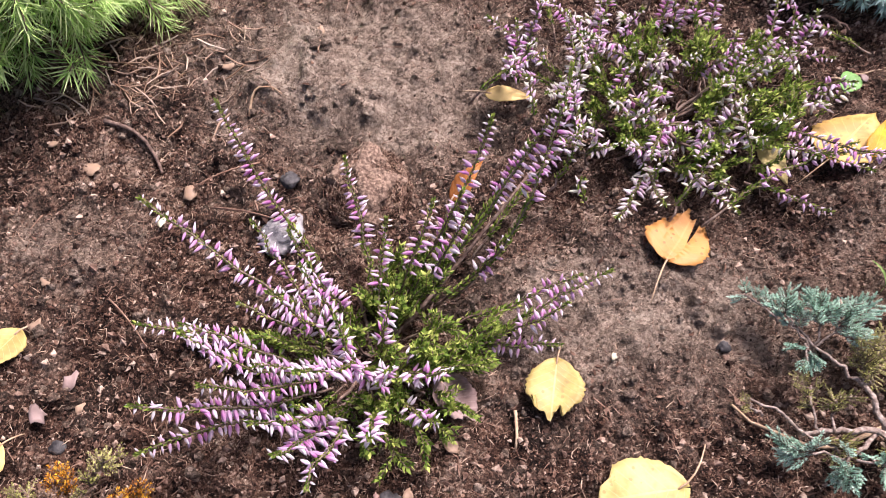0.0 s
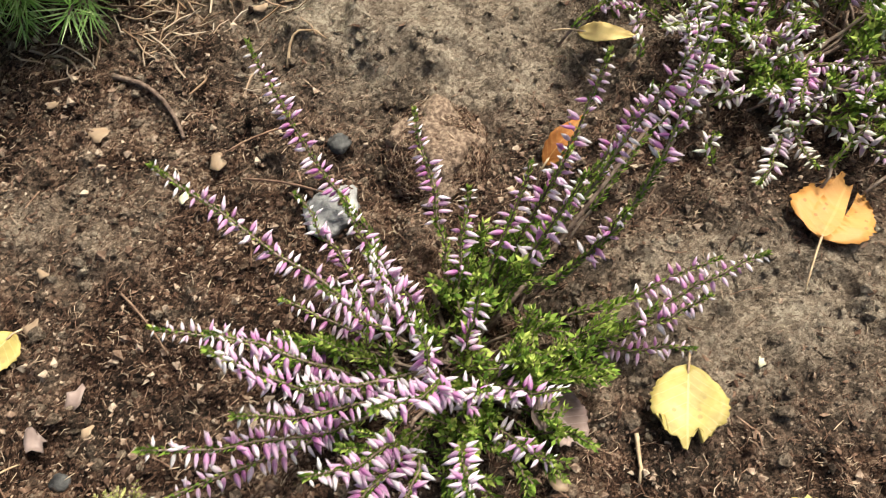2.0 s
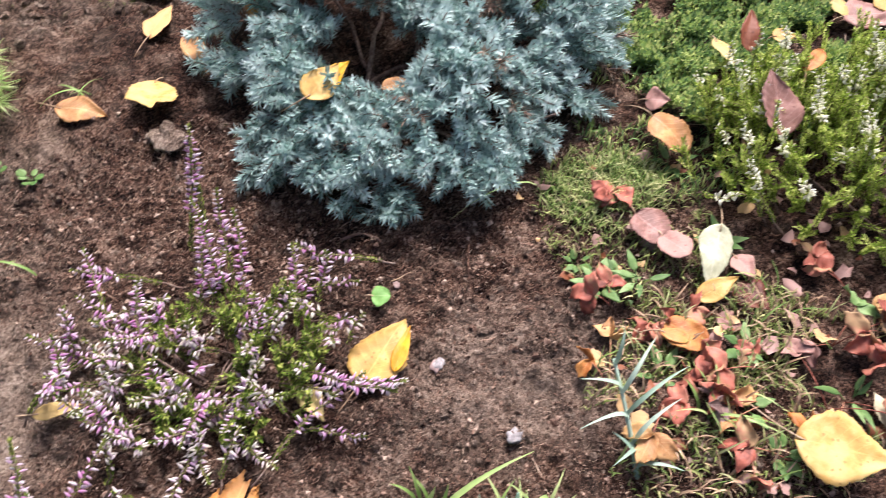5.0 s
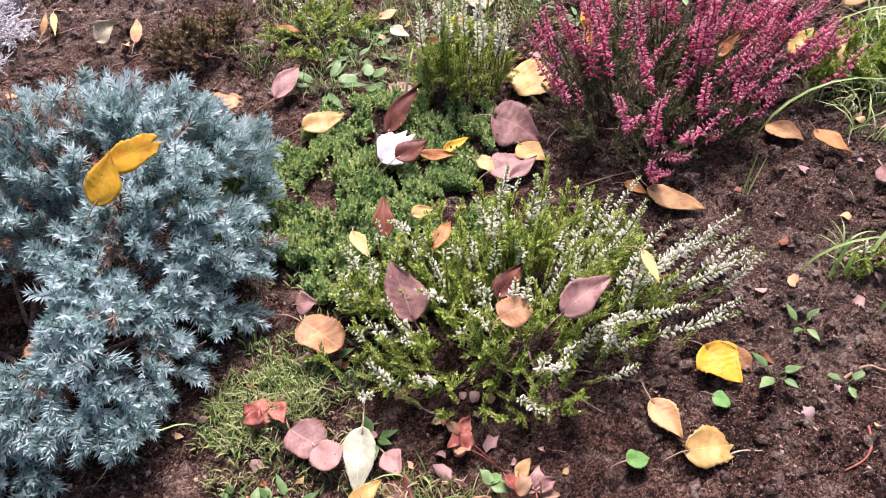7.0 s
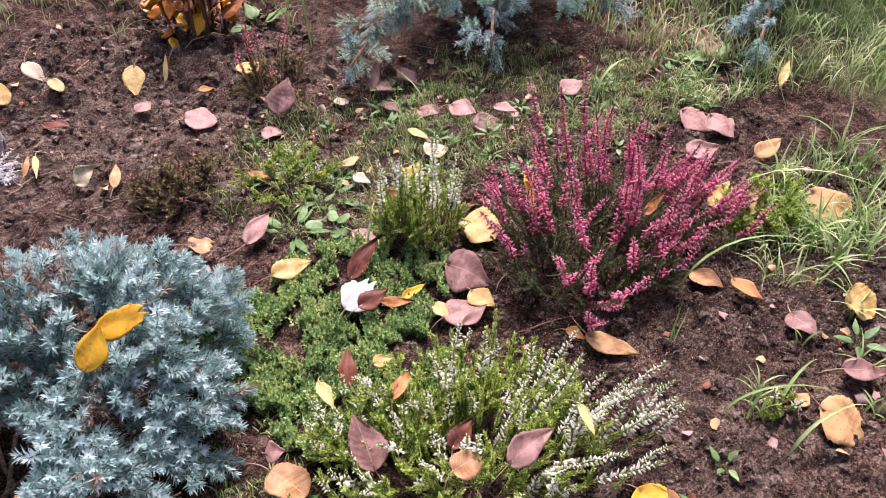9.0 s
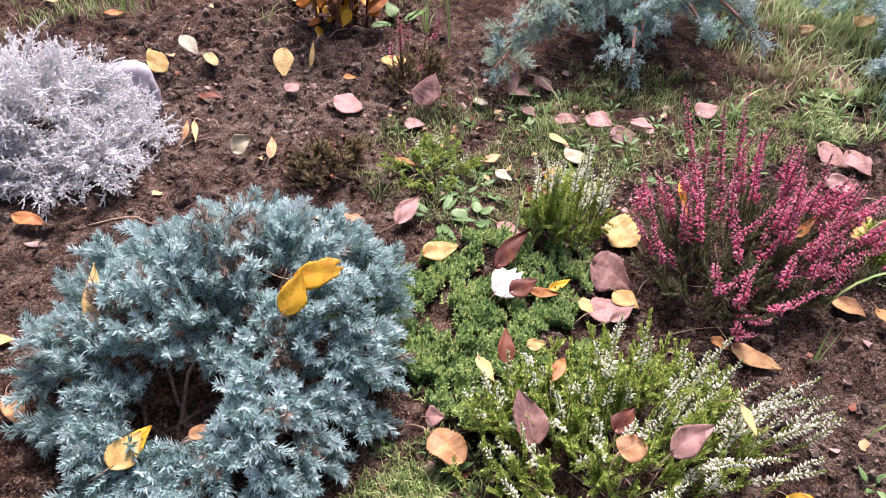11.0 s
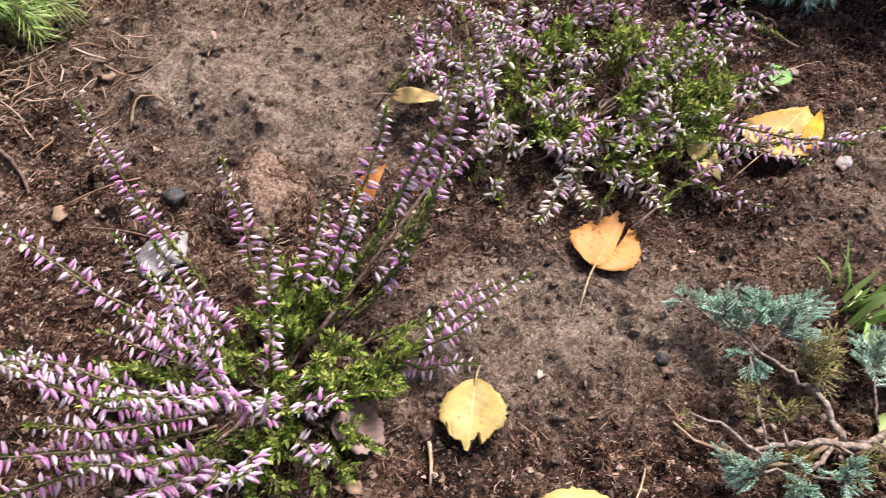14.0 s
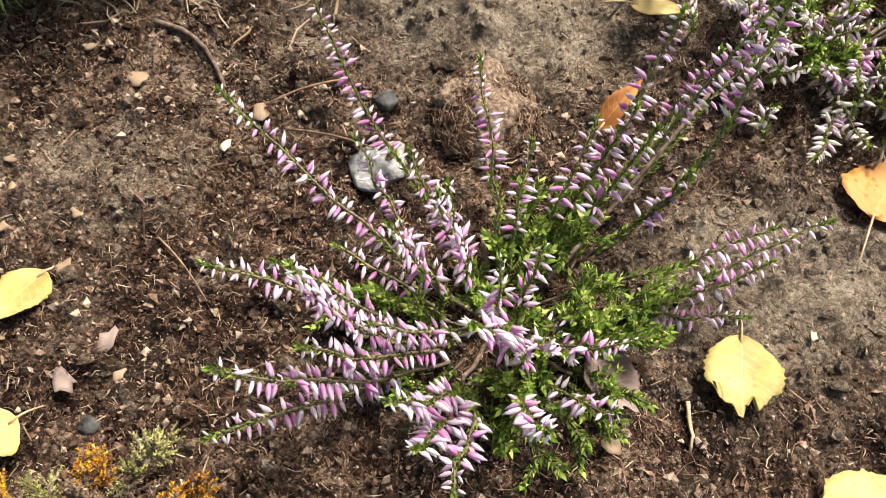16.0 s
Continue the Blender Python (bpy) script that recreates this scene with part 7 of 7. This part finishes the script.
fallen_leaf(0.410, 0.496, 0.006, -19, 0.019, 0.022, "G", "r", .05, 0, "small round bright green leaf on the soil")
fallen_leaf(0.133, 0.864, 0.008, -17, 0.056, 0.041, "T", "b", .15, 0, "tan-yellow fallen leaf on dark soil")
fallen_leaf(0.244, 0.870, 0.008, -96, 0.074, 0.058, "Y", "n", .12, 0, "golden round leaf beside the blue juniper")
fallen_leaf(0.250, 1.066, 0.008, -20, 0.065, 0.046, "Y", "b", .2, 0, "yellow leaf lying on its side on soil")
fallen_leaf(0.250, 0.959, 0.01, 63, 0.073, 0.032, "T", "b", .3, 0, "crumpled yellow-tan leaf with a long stalk")
fallen_leaf(0.292, 0.927, 0.015, -73, 0.072, 0.027, "T", "b", .5, 0, "twisted tan leaf at the juniper edge")
fallen_leaf(0.380, 0.903, 0.06, -86, 0.072, 0.020, "O", "b", .3, 0, "orange leaf hanging in the juniper shoots")
fallen_leaf(0.407, 0.686, 0.1, 35, 0.047, 0.038, "Y", "b", .2, 0, "bright yellow leaf lodged in the juniper")
fallen_leaf(0.427, 0.893, 0.13, 74, 0.085, 0.023, "Y", "b", .2, 0, "yellow-green leaf stuck upright in the juniper")
fallen_leaf(0.636, 0.728, 0.200, 38, 0.052, 0.034, "D", "b", .15, 0, "deep yellow leaf lying on top of the juniper", 30)
fallen_leaf(0.664, 0.760, 0.208, -4, 0.064, 0.034, "D", "n", .15, 0, "deep yellow spotted leaf on top of the juniper", 38)
fallen_leaf(0.146, 1.160, 0.01, 38, 0.066, 0.052, "T", "b", .2, 0, "orange-tan leaf on dark tilled soil")
fallen_leaf(0.494, 0.725, 0.05, -0, 0.030, 0.021, "T", "b", .2, 0, "dull tan leaf inside the juniper")
fallen_leaf(0.344, 1.331, 0.012, -46, 0.072, 0.038, "O", "b", .3, 0, "orange leaf behind the juniper")
fallen_leaf(0.766, 0.601, 0.03, -63, 0.057, 0.056, "T", "r", .2, 0, "peach-coloured leaf at the foot of white heather")
fallen_leaf(0.774, 0.626, 0.03, -29, 0.026, 0.027, "M", "b", .3, 0, "curled mauve leaf beside a peach leaf")
fallen_leaf(0.866, 0.516, 0.06, 78, 0.066, 0.048, "M", "b", .25, 0, "tall mauve-brown leaf standing in white heather", 14)
fallen_leaf(0.985, 0.790, 0.022, 18, 0.066, 0.050, "V", "n", .3, 0, "white underside of a leaf turned over", 24)
fallen_leaf(0.996, 0.766, 0.040, 2, 0.050, 0.030, "R", "b", .3, 0, "red-brown leaf resting on a pale one", 26)
fallen_leaf(1.025, 0.848, 0.02, 23, 0.085, 0.033, "R", "b", .5, 0, "dark red-brown rolled leaf in the groundcover")
fallen_leaf(1.162, 0.772, 0.008, -49, 0.074, 0.075, "M", "b", .15, 0, "mauve-pink fallen leaf with scalloped edge")
fallen_leaf(1.161, 0.710, 0.014, -80, 0.045, 0.043, "Y", "b", .15, 0, "yellow leaf resting on a mauve leaf")
fallen_leaf(1.252, 0.855, 0.01, -66, 0.068, 0.075, "Y", "r", .2, 0, "crinkled yellow leaf below small white heather")
fallen_leaf(0.699, 0.500, 0.01, -64, 0.044, 0.046, "M", "r", .12, 0, "round mauve leaf beside strawberry runners")
fallen_leaf(0.712, 0.466, 0.01, -73, 0.037, 0.033, "M", "r", .12, 0, "pinkish brown round leaf beside strawberry runners")
fallen_leaf(0.758, 0.440, 0.026, -128, 0.064, 0.034, "C", "b", .2, 0, "pale green-white leaf folded over a yellow one")
fallen_leaf(0.710, 0.386, 0.012, 6, 0.043, 0.023, "Y", "b", .15, 0, "pale yellow leaf under a folded one")
fallen_leaf(0.769, 0.416, 0.01, -80, 0.030, 0.025, "M", "b", .2, 0, "brick-pink leaf in the weeds")
fallen_leaf(0.753, 0.386, 0.008, -66, 0.037, 0.035, "R", "b", .2, 0, "red-brown leaf in the weeds")
fallen_leaf(0.719, 0.363, 0.008, -58, 0.026, 0.024, "M", "b", .2, 0, "dusty pink leaf in the weeds")
fallen_leaf(0.929, 0.924, 0.02, 2, 0.064, 0.039, "Y", "b", .2, 0, "yellow leaf lying on green groundcover")
fallen_leaf(0.947, 0.465, 0.09, 23, 0.043, 0.025, "R", "b", .4, 0, "dark red leaf caught in white heather")
fallen_leaf(0.924, 0.434, 0.1, -6, 0.038, 0.035, "T", "r", .2, 0, "cream leaf caught in white heather sprigs")
fallen_leaf(0.872, 0.659, 0.06, -96, 0.048, 0.019, "P", "b", .3, 0, "pale green leaf standing in white heather")
fallen_leaf(0.990, 0.409, 0.09, 7, 0.064, 0.036, "M", "b", .3, 0, "rolled mauve-brown leaf on white heather")
fallen_leaf(1.095, 0.410, 0.1, -105, 0.039, 0.013, "Y", "b", .3, 0, "narrow yellow leaf among white heather spikes")
fallen_leaf(0.935, 0.579, 0.07, 30, 0.047, 0.022, "O", "b", .4, 0, "rusty orange leaf standing in white heather")
fallen_leaf(1.240, 0.532, 0.01, -58, 0.074, 0.036, "T", "b", .2, 0, "orange-tan pointed leaf on dark soil")
fallen_leaf(1.122, 0.320, 0.01, -89, 0.051, 0.050, "D", "b", .1, 0, "bright yellow leaf beside white heather")
fallen_leaf(1.148, 0.301, 0.006, -93, 0.028, 0.026, "T", "b", .2, 0, "small tan leaf beside a yellow leaf")
fallen_leaf(1.389, 0.255, 0.012, -60, 0.066, 0.066, "T", "n", .3, 0, "orange-tan leaf with a ragged edge on soil")
fallen_leaf(1.482, 0.281, 0.012, -34, 0.064, 0.036, "M", "b", .2, 0, "mauve leaf lying flat on soil")
fallen_leaf(1.380, 0.284, 0.012, 7, 0.045, 0.019, "T", "b", .3, 0, "small tan leaf among thin grass")
fallen_leaf(1.513, 0.388, 0.012, -99, 0.049, 0.044, "M", "b", .3, 0, "brown-mauve leaf on dark soil")
fallen_leaf(1.612, 0.365, 0.02, -85, 0.055, 0.064, "Y", "r", .15, 0, "yellow leaf caught in grass blades")
fallen_leaf(1.760, 0.533, 0.02, -77, 0.079, 0.070, "T", "n", .25, 0, "ragged golden leaf in grass")
fallen_leaf(1.499, 0.483, 0.01, -95, 0.054, 0.028, "O", "b", .3, 0, "orange leaf curled on dark soil")
fallen_leaf(1.468, 0.536, 0.01, -78, 0.050, 0.055, "T", "b", .2, 0, "peach leaf beside red heather")
fallen_leaf(1.815, 0.680, 0.01, -5, 0.064, 0.039, "T", "b", .2, 0, "tan leaf on dark soil")
fallen_leaf(2.040, 0.800, 0.03, 27, 0.085, 0.019, "Y", "b", .3, 0, "yellow leaf standing in grass")
fallen_leaf(1.806, 0.857, 0.01, -68, 0.069, 0.075, "M", "b", .2, 0, "large pink-brown leaf behind red heather")
fallen_leaf(1.832, 0.809, 0.012, -87, 0.067, 0.068, "M", "b", .3, 0, "pink-brown leaf behind red heather")
fallen_leaf(1.708, 0.753, 0.012, -19, 0.065, 0.056, "M", "b", .3, 0, "pink-brown leaf beside red heather")
fallen_leaf(1.608, 0.625, 0.03, 9, 0.071, 0.031, "Y", "b", .2, 0, "yellow leaf caught behind red heather")
fallen_leaf(1.642, 0.568, 0.03, 17, 0.072, 0.027, "Y", "b", .2, 0, "yellow leaf in green heather")
fallen_leaf(1.311, 1.053, 0.02, 2, 0.055, 0.040, "W", "b", .2, 0, "cream leaf behind small white heather")
fallen_leaf(1.332, 1.143, 0.02, -77, 0.063, 0.025, "Y", "b", .2, 0, "yellow leaf behind small white heather")
fallen_leaf(1.396, 1.204, 0.01, -60, 0.063, 0.052, "M", "b", .25, 0, "mauve-brown leaf on thin turf")
fallen_leaf(1.457, 1.172, 0.01, -67, 0.071, 0.064, "M", "b", .25, 0, "scalloped mauve-brown leaf on thin turf")
fallen_leaf(1.453, 1.086, 0.01, -15, 0.058, 0.053, "M", "b", .3, 0, "curled mauve-brown leaf on thin turf")
fallen_leaf(1.521, 1.105, 0.012, -70, 0.058, 0.037, "M", "b", .3, 0, "mauve-brown leaf lying against another")
fallen_leaf(1.144, 1.348, 0.03, 45, 0.085, 0.073, "M", "b", .2, 0, "pink-brown triangular leaf standing in turf")
fallen_leaf(1.354, 1.326, 0.01, 48, 0.085, 0.029, "M", "b", .3, 0, "mauve leaf below the spreading juniper")
fallen_leaf(1.438, 1.345, 0.01, -66, 0.056, 0.048, "M", "b", .3, 0, "brown-pink leaf below the spreading juniper")
fallen_leaf(1.155, 1.560, 0.04, -79, 0.085, 0.053, "Y", "r", .1, 0, "round yellow leaf resting on a heather seedling")
fallen_leaf(0.963, 1.708, 0.012, -114, 0.085, 0.057, "Y", "b", .1, 0, "bright yellow triangular leaf on tilled soil", 42)
fallen_leaf(0.770, 1.890, 0.012, -71, 0.070, 0.044, "W", "b", .2, 0, "cream leaf with a curled stalk on tilled soil", 38)
fallen_leaf(0.797, 1.783, 0.01, -71, 0.050, 0.033, "P", "r", .2, 0, "small pale round leaf on tilled soil")
fallen_leaf(0.916, 1.566, 0.01, 31, 0.059, 0.037, "M", "b", .3, 0, "pinkish brown leaf on tilled soil")
fallen_leaf(0.979, 1.450, 0.012, -22, 0.078, 0.075, "M", "r", .3, 0, "mauve leaf lying behind a dry heather")
fallen_leaf(0.744, 1.651, 0.01, -43, 0.071, 0.035, "R", "b", .5, 0, "rolled red-brown leaf on tilled soil")
fallen_leaf(0.743, 1.390, 0.015, 9, 0.057, 0.051, "W", "b", .3, 0, "cream-yellow leaf folded on tilled soil")
fallen_leaf(0.793, 1.311, 0.012, 60, 0.068, 0.022, "T", "b", .4, 0, "tan curled leaf on tilled soil")
fallen_leaf(0.667, 1.483, 0.01, 59, 0.059, 0.016, "T", "b", .4, 0, "yellow-brown leaf scrap on tilled soil")
fallen_leaf(1.015, 1.208, 0.012, -64, 0.055, 0.027, "O", "b", .2, 0, "small orange leaf on tilled soil")
fallen_leaf(0.848, 1.090, 0.01, -9, 0.045, 0.053, "T", "b", .3, 0, "dusty tan leaf behind the juniper")
fallen_leaf(0.927, 1.023, 0.02, 35, 0.074, 0.034, "M", "b", .5, 0, "rolled tan-brown leaf behind the juniper")
fallen_leaf(1.085, 0.943, 0.012, -53, 0.045, 0.033, "M", "b", .3, 0, "mauve leaf at the foot of small heather")
fallen_leaf(1.142, 0.936, 0.05, 13, 0.053, 0.043, "R", "b", .25, 0, "dark red-brown leaf in small white heather")
fallen_leaf(1.168, 1.082, 0.012, -69, 0.034, 0.024, "W", "b", .2, 0, "cream leaf beside dandelion leaves")
fallen_leaf(1.103, 0.696, 0.008, -16, 0.060, 0.054, "M", "b", .2, 0, "mauve leaf behind white heather")
fallen_leaf(1.095, 0.723, 0.012, -65, 0.033, 0.026, "P", "r", .3, 0, "pale green withered leaf on soil")
fallen_leaf(1.033, 0.766, 0.02, -33, 0.050, 0.017, "O", "b", .3, 0, "narrow orange leaf on groundcover")
fallen_leaf(0.953, 0.656, 0.05, -9, 0.026, 0.020, "Y", "b", .2, 0, "olive-yellow leaf among white heather")
fallen_leaf(0.832, 0.753, 0.01, -69, 0.028, 0.017, "M", "b", .3, 0, "small mauve leaf in the groundcover")
fallen_leaf(0.732, 0.726, 0.04, 10, 0.024, 0.023, "Y", "b", .2, 0, "yellow leaf at the juniper edge")
fallen_leaf(0.416, 0.700, 0.09, 36, 0.047, 0.032, "D", "b", .2, 0, "golden leaf lodged low in the juniper")
fallen_leaf(0.666, 1.805, 0.012, -8, 0.061, 0.075, "Y", "r", .1, 0, "round bright yellow leaf on tilled soil", 42)
fallen_leaf(0.697, 1.509, 0.012, -100, 0.074, 0.015, "Y", "b", .3, 0, "yellow leaf scrap on tilled soil")
fallen_leaf(1.017, 1.684, 0.02, 58, 0.071, 0.014, "Y", "b", .2, 0, "narrow yellow leaf on tilled soil")
fallen_leaf(1.058, 1.573, 0.02, 16, 0.046, 0.021, "O", "b", .3, 0, "narrow orange leaf under a brown shrub")
fallen_leaf(1.215, 1.771, 0.06, 12, 0.080, 0.058, "O", "b", .2, 0, "bright orange leaf on a brown shrub")
fallen_leaf(1.143, 1.819, 0.08, 35, 0.085, 0.039, "O", "b", .2, 0, "orange leaf caught in a brown shrub")
fallen_leaf(1.062, 2.159, 0.012, -60, 0.061, 0.040, "Y", "b", .2, 0, "yellow leaf at the edge of the lawn")
fallen_leaf(1.085, 2.015, 0.012, -2, 0.051, 0.061, "T", "b", .3, 0, "pale tan leaf on tilled soil")
fallen_leaf(0.511, 2.328, 0.015, 35, 0.063, 0.043, "T", "b", .3, 0, "tan leaf on the lawn edge")
fallen_leaf(0.638, 2.167, 0.015, 23, 0.072, 0.041, "O", "b", .3, 0, "orange leaf on the lawn edge")
fallen_leaf(2.039, 1.028, 0.015, -15, 0.082, 0.067, "M", "b", .3, 0, "brown-pink leaf below the spreading juniper")
fallen_leaf(2.338, 1.191, 0.04, 16, 0.085, 0.051, "Y", "b", .2, 0, "yellow leaf caught in long grass")
fallen_leaf(2.184, 1.246, 0.03, -1, 0.060, 0.035, "T", "b", .3, 0, "orange-tan leaf in long grass")
fallen_leaf(1.101, 1.339, 0.012, -46, 0.048, 0.047, "M", "b", .3, 0, "mauve leaf beside a standing leaf")
fallen_leaf(1.264, 1.330, 0.012, 9, 0.040, 0.038, "W", "r", .2, 0, "grey-green round leaf in turf")
fallen_leaf(1.370, 1.328, 0.012, -56, 0.044, 0.043, "M", "b", .3, 0, "mauve leaf near the spreading juniper")
fallen_leaf(1.356, 1.273, 0.012, -77, 0.042, 0.037, "M", "b", .3, 0, "brown-pink leaf near the spreading juniper")
fallen_leaf(1.429, 1.319, 0.012, -1, 0.057, 0.054, "M", "b", .3, 0, "brown-red leaf near the spreading juniper")
fallen_leaf(1.679, 1.077, 0.012, -13, 0.054, 0.053, "M", "b", .3, 0, "brown-pink leaf behind red heather")
fallen_leaf(1.169, 1.128, 0.012, 7, 0.047, 0.025, "T", "b", .2, 0, "tan leaf in the turf")
fallen_leaf(1.318, 0.774, 0.12, -130, 0.083, 0.015, "D", "b", .2, 0, "narrow golden leaf caught in red heather")
fallen_leaf(1.421, 0.612, 0.11, 17, 0.049, 0.017, "O", "b", .3, 0, "orange leaf caught in red heather")
fallen_leaf(1.224, 0.563, 0.012, -56, 0.031, 0.019, "O", "b", .3, 0, "small orange leaf below red heather")
fallen_leaf(0.702, 0.224, 0.034, -32, 0.074, 0.056, "Y", "b", .12, 0, "large yellow leaf lying among grass and strawberry runners")
fallen_leaf(0.799, 0.218, 0.012, 74, 0.031, 0.016, "W", "b", .3, 0, "cream leaf in the weeds")
fallen_leaf(1.106, 0.655, 0.03, 3, 0.044, 0.020, "M", "b", .3, 0, "mauve leaf behind white heather")
fallen_leaf(0.433, 0.925, 0.12, -60, 0.062, 0.012, "G", "b", .2, 0, "long green leaf caught in the juniper")
fallen_leaf(0.445, 0.930, 0.12, -50, 0.055, 0.011, "G", "b", .2, 0, "long green leaf caught in the juniper")
fallen_leaf(1.030, 0.305, 0.010, -85, 0.046, 0.030, "T", "b", .3, 0, "pale brown leaf on soil beside white heather")
fallen_leaf(1.022, 0.246, 0.010, -24, 0.052, 0.040, "Y", "n", .3, 0, "ragged yellow leaf beside a dry stalk")
fallen_leaf(1.085, 0.276, 0.010, -60, 0.020, 0.018, "G", "r", .15, 0, "small round pale green leaf on soil")
fallen_leaf(0.965, 0.272, 0.010, -20, 0.030, 0.020, "G", "b", .2, 0, "green leaf fallen under white heather")
fallen_leaf(1.233, 0.168, 0.015, -70, 0.036, 0.017, "O", "b", .4, 0, "narrow orange leaf on a red runner")
fallen_leaf(0.665, 0.373, 0.014, -60, 0.044, 0.034, "O", "r", .35, 0, "coral-orange strawberry leaf in the weeds")
fallen_leaf(0.655, 0.362, 0.016, -35, 0.036, 0.016, "O", "b", .4, 0, "bright orange leaf in the weeds")
fallen_leaf(0.905, 0.640, 0.060, 70, 0.050, 0.024, "R", "b", .5, 0, "rolled rust-red leaf standing in white heather", 20)
fallen_leaf(1.066, 0.760, 0.020, 8, 0.046, 0.016, "D", "b", .3, 0, "narrow yellow leaf on soil beside groundcover")
fallen_leaf(1.235, 1.010, 0.020, 20, 0.050, 0.028, "D", "b", .3, 0, "yellow leaf behind small white heather", 24)
twig(1.10, 0.800, 0.11, -28, 0.0012, "thin dry stem on soil beside mauve leaves", STRAW, 0.1)
twig(1.20, 0.700, 0.10, 12, 0.0012, "thin dry stem at the foot of red heather", STRAW, 0.15)
twig(1.26, 0.640, 0.09, 48, 0.0010, "thin dry stem at the foot of red heather", STRAW, 0.2)
twig(0.62, 1.44, 0.10, 12, 0.0014, "dry stem on tilled soil", STRAW, 0.2)
twig(0.70, 1.56, 0.08, -60, 0.0012, "dry stem on tilled soil", STRAW, 0.3)
twig(0.93, 1.95, 0.20, -40, 0.0014, "long bent dry stem on tilled soil", STRAW, 0.5)
twig(0.74, 1.30, 0.12, -50, 0.0012, "dry stem on tilled soil", STRAW, 0.2)
long_blade(1.075, 0.885, 0.12, 0.004, 0.7, 40, "bent green blade beside the small heather")
long_blade(1.30, 1.10, 0.13, 0.004, 0.5, 70, "arching green blade in thin turf")
long_blade(1.42, 1.22, 0.12, 0.004, 0.6, 120, "arching green blade in thin turf")
long_blade(1.72, 1.02, 0.14, 0.007, 0.85, 10, "broad green blade lying in thin turf")
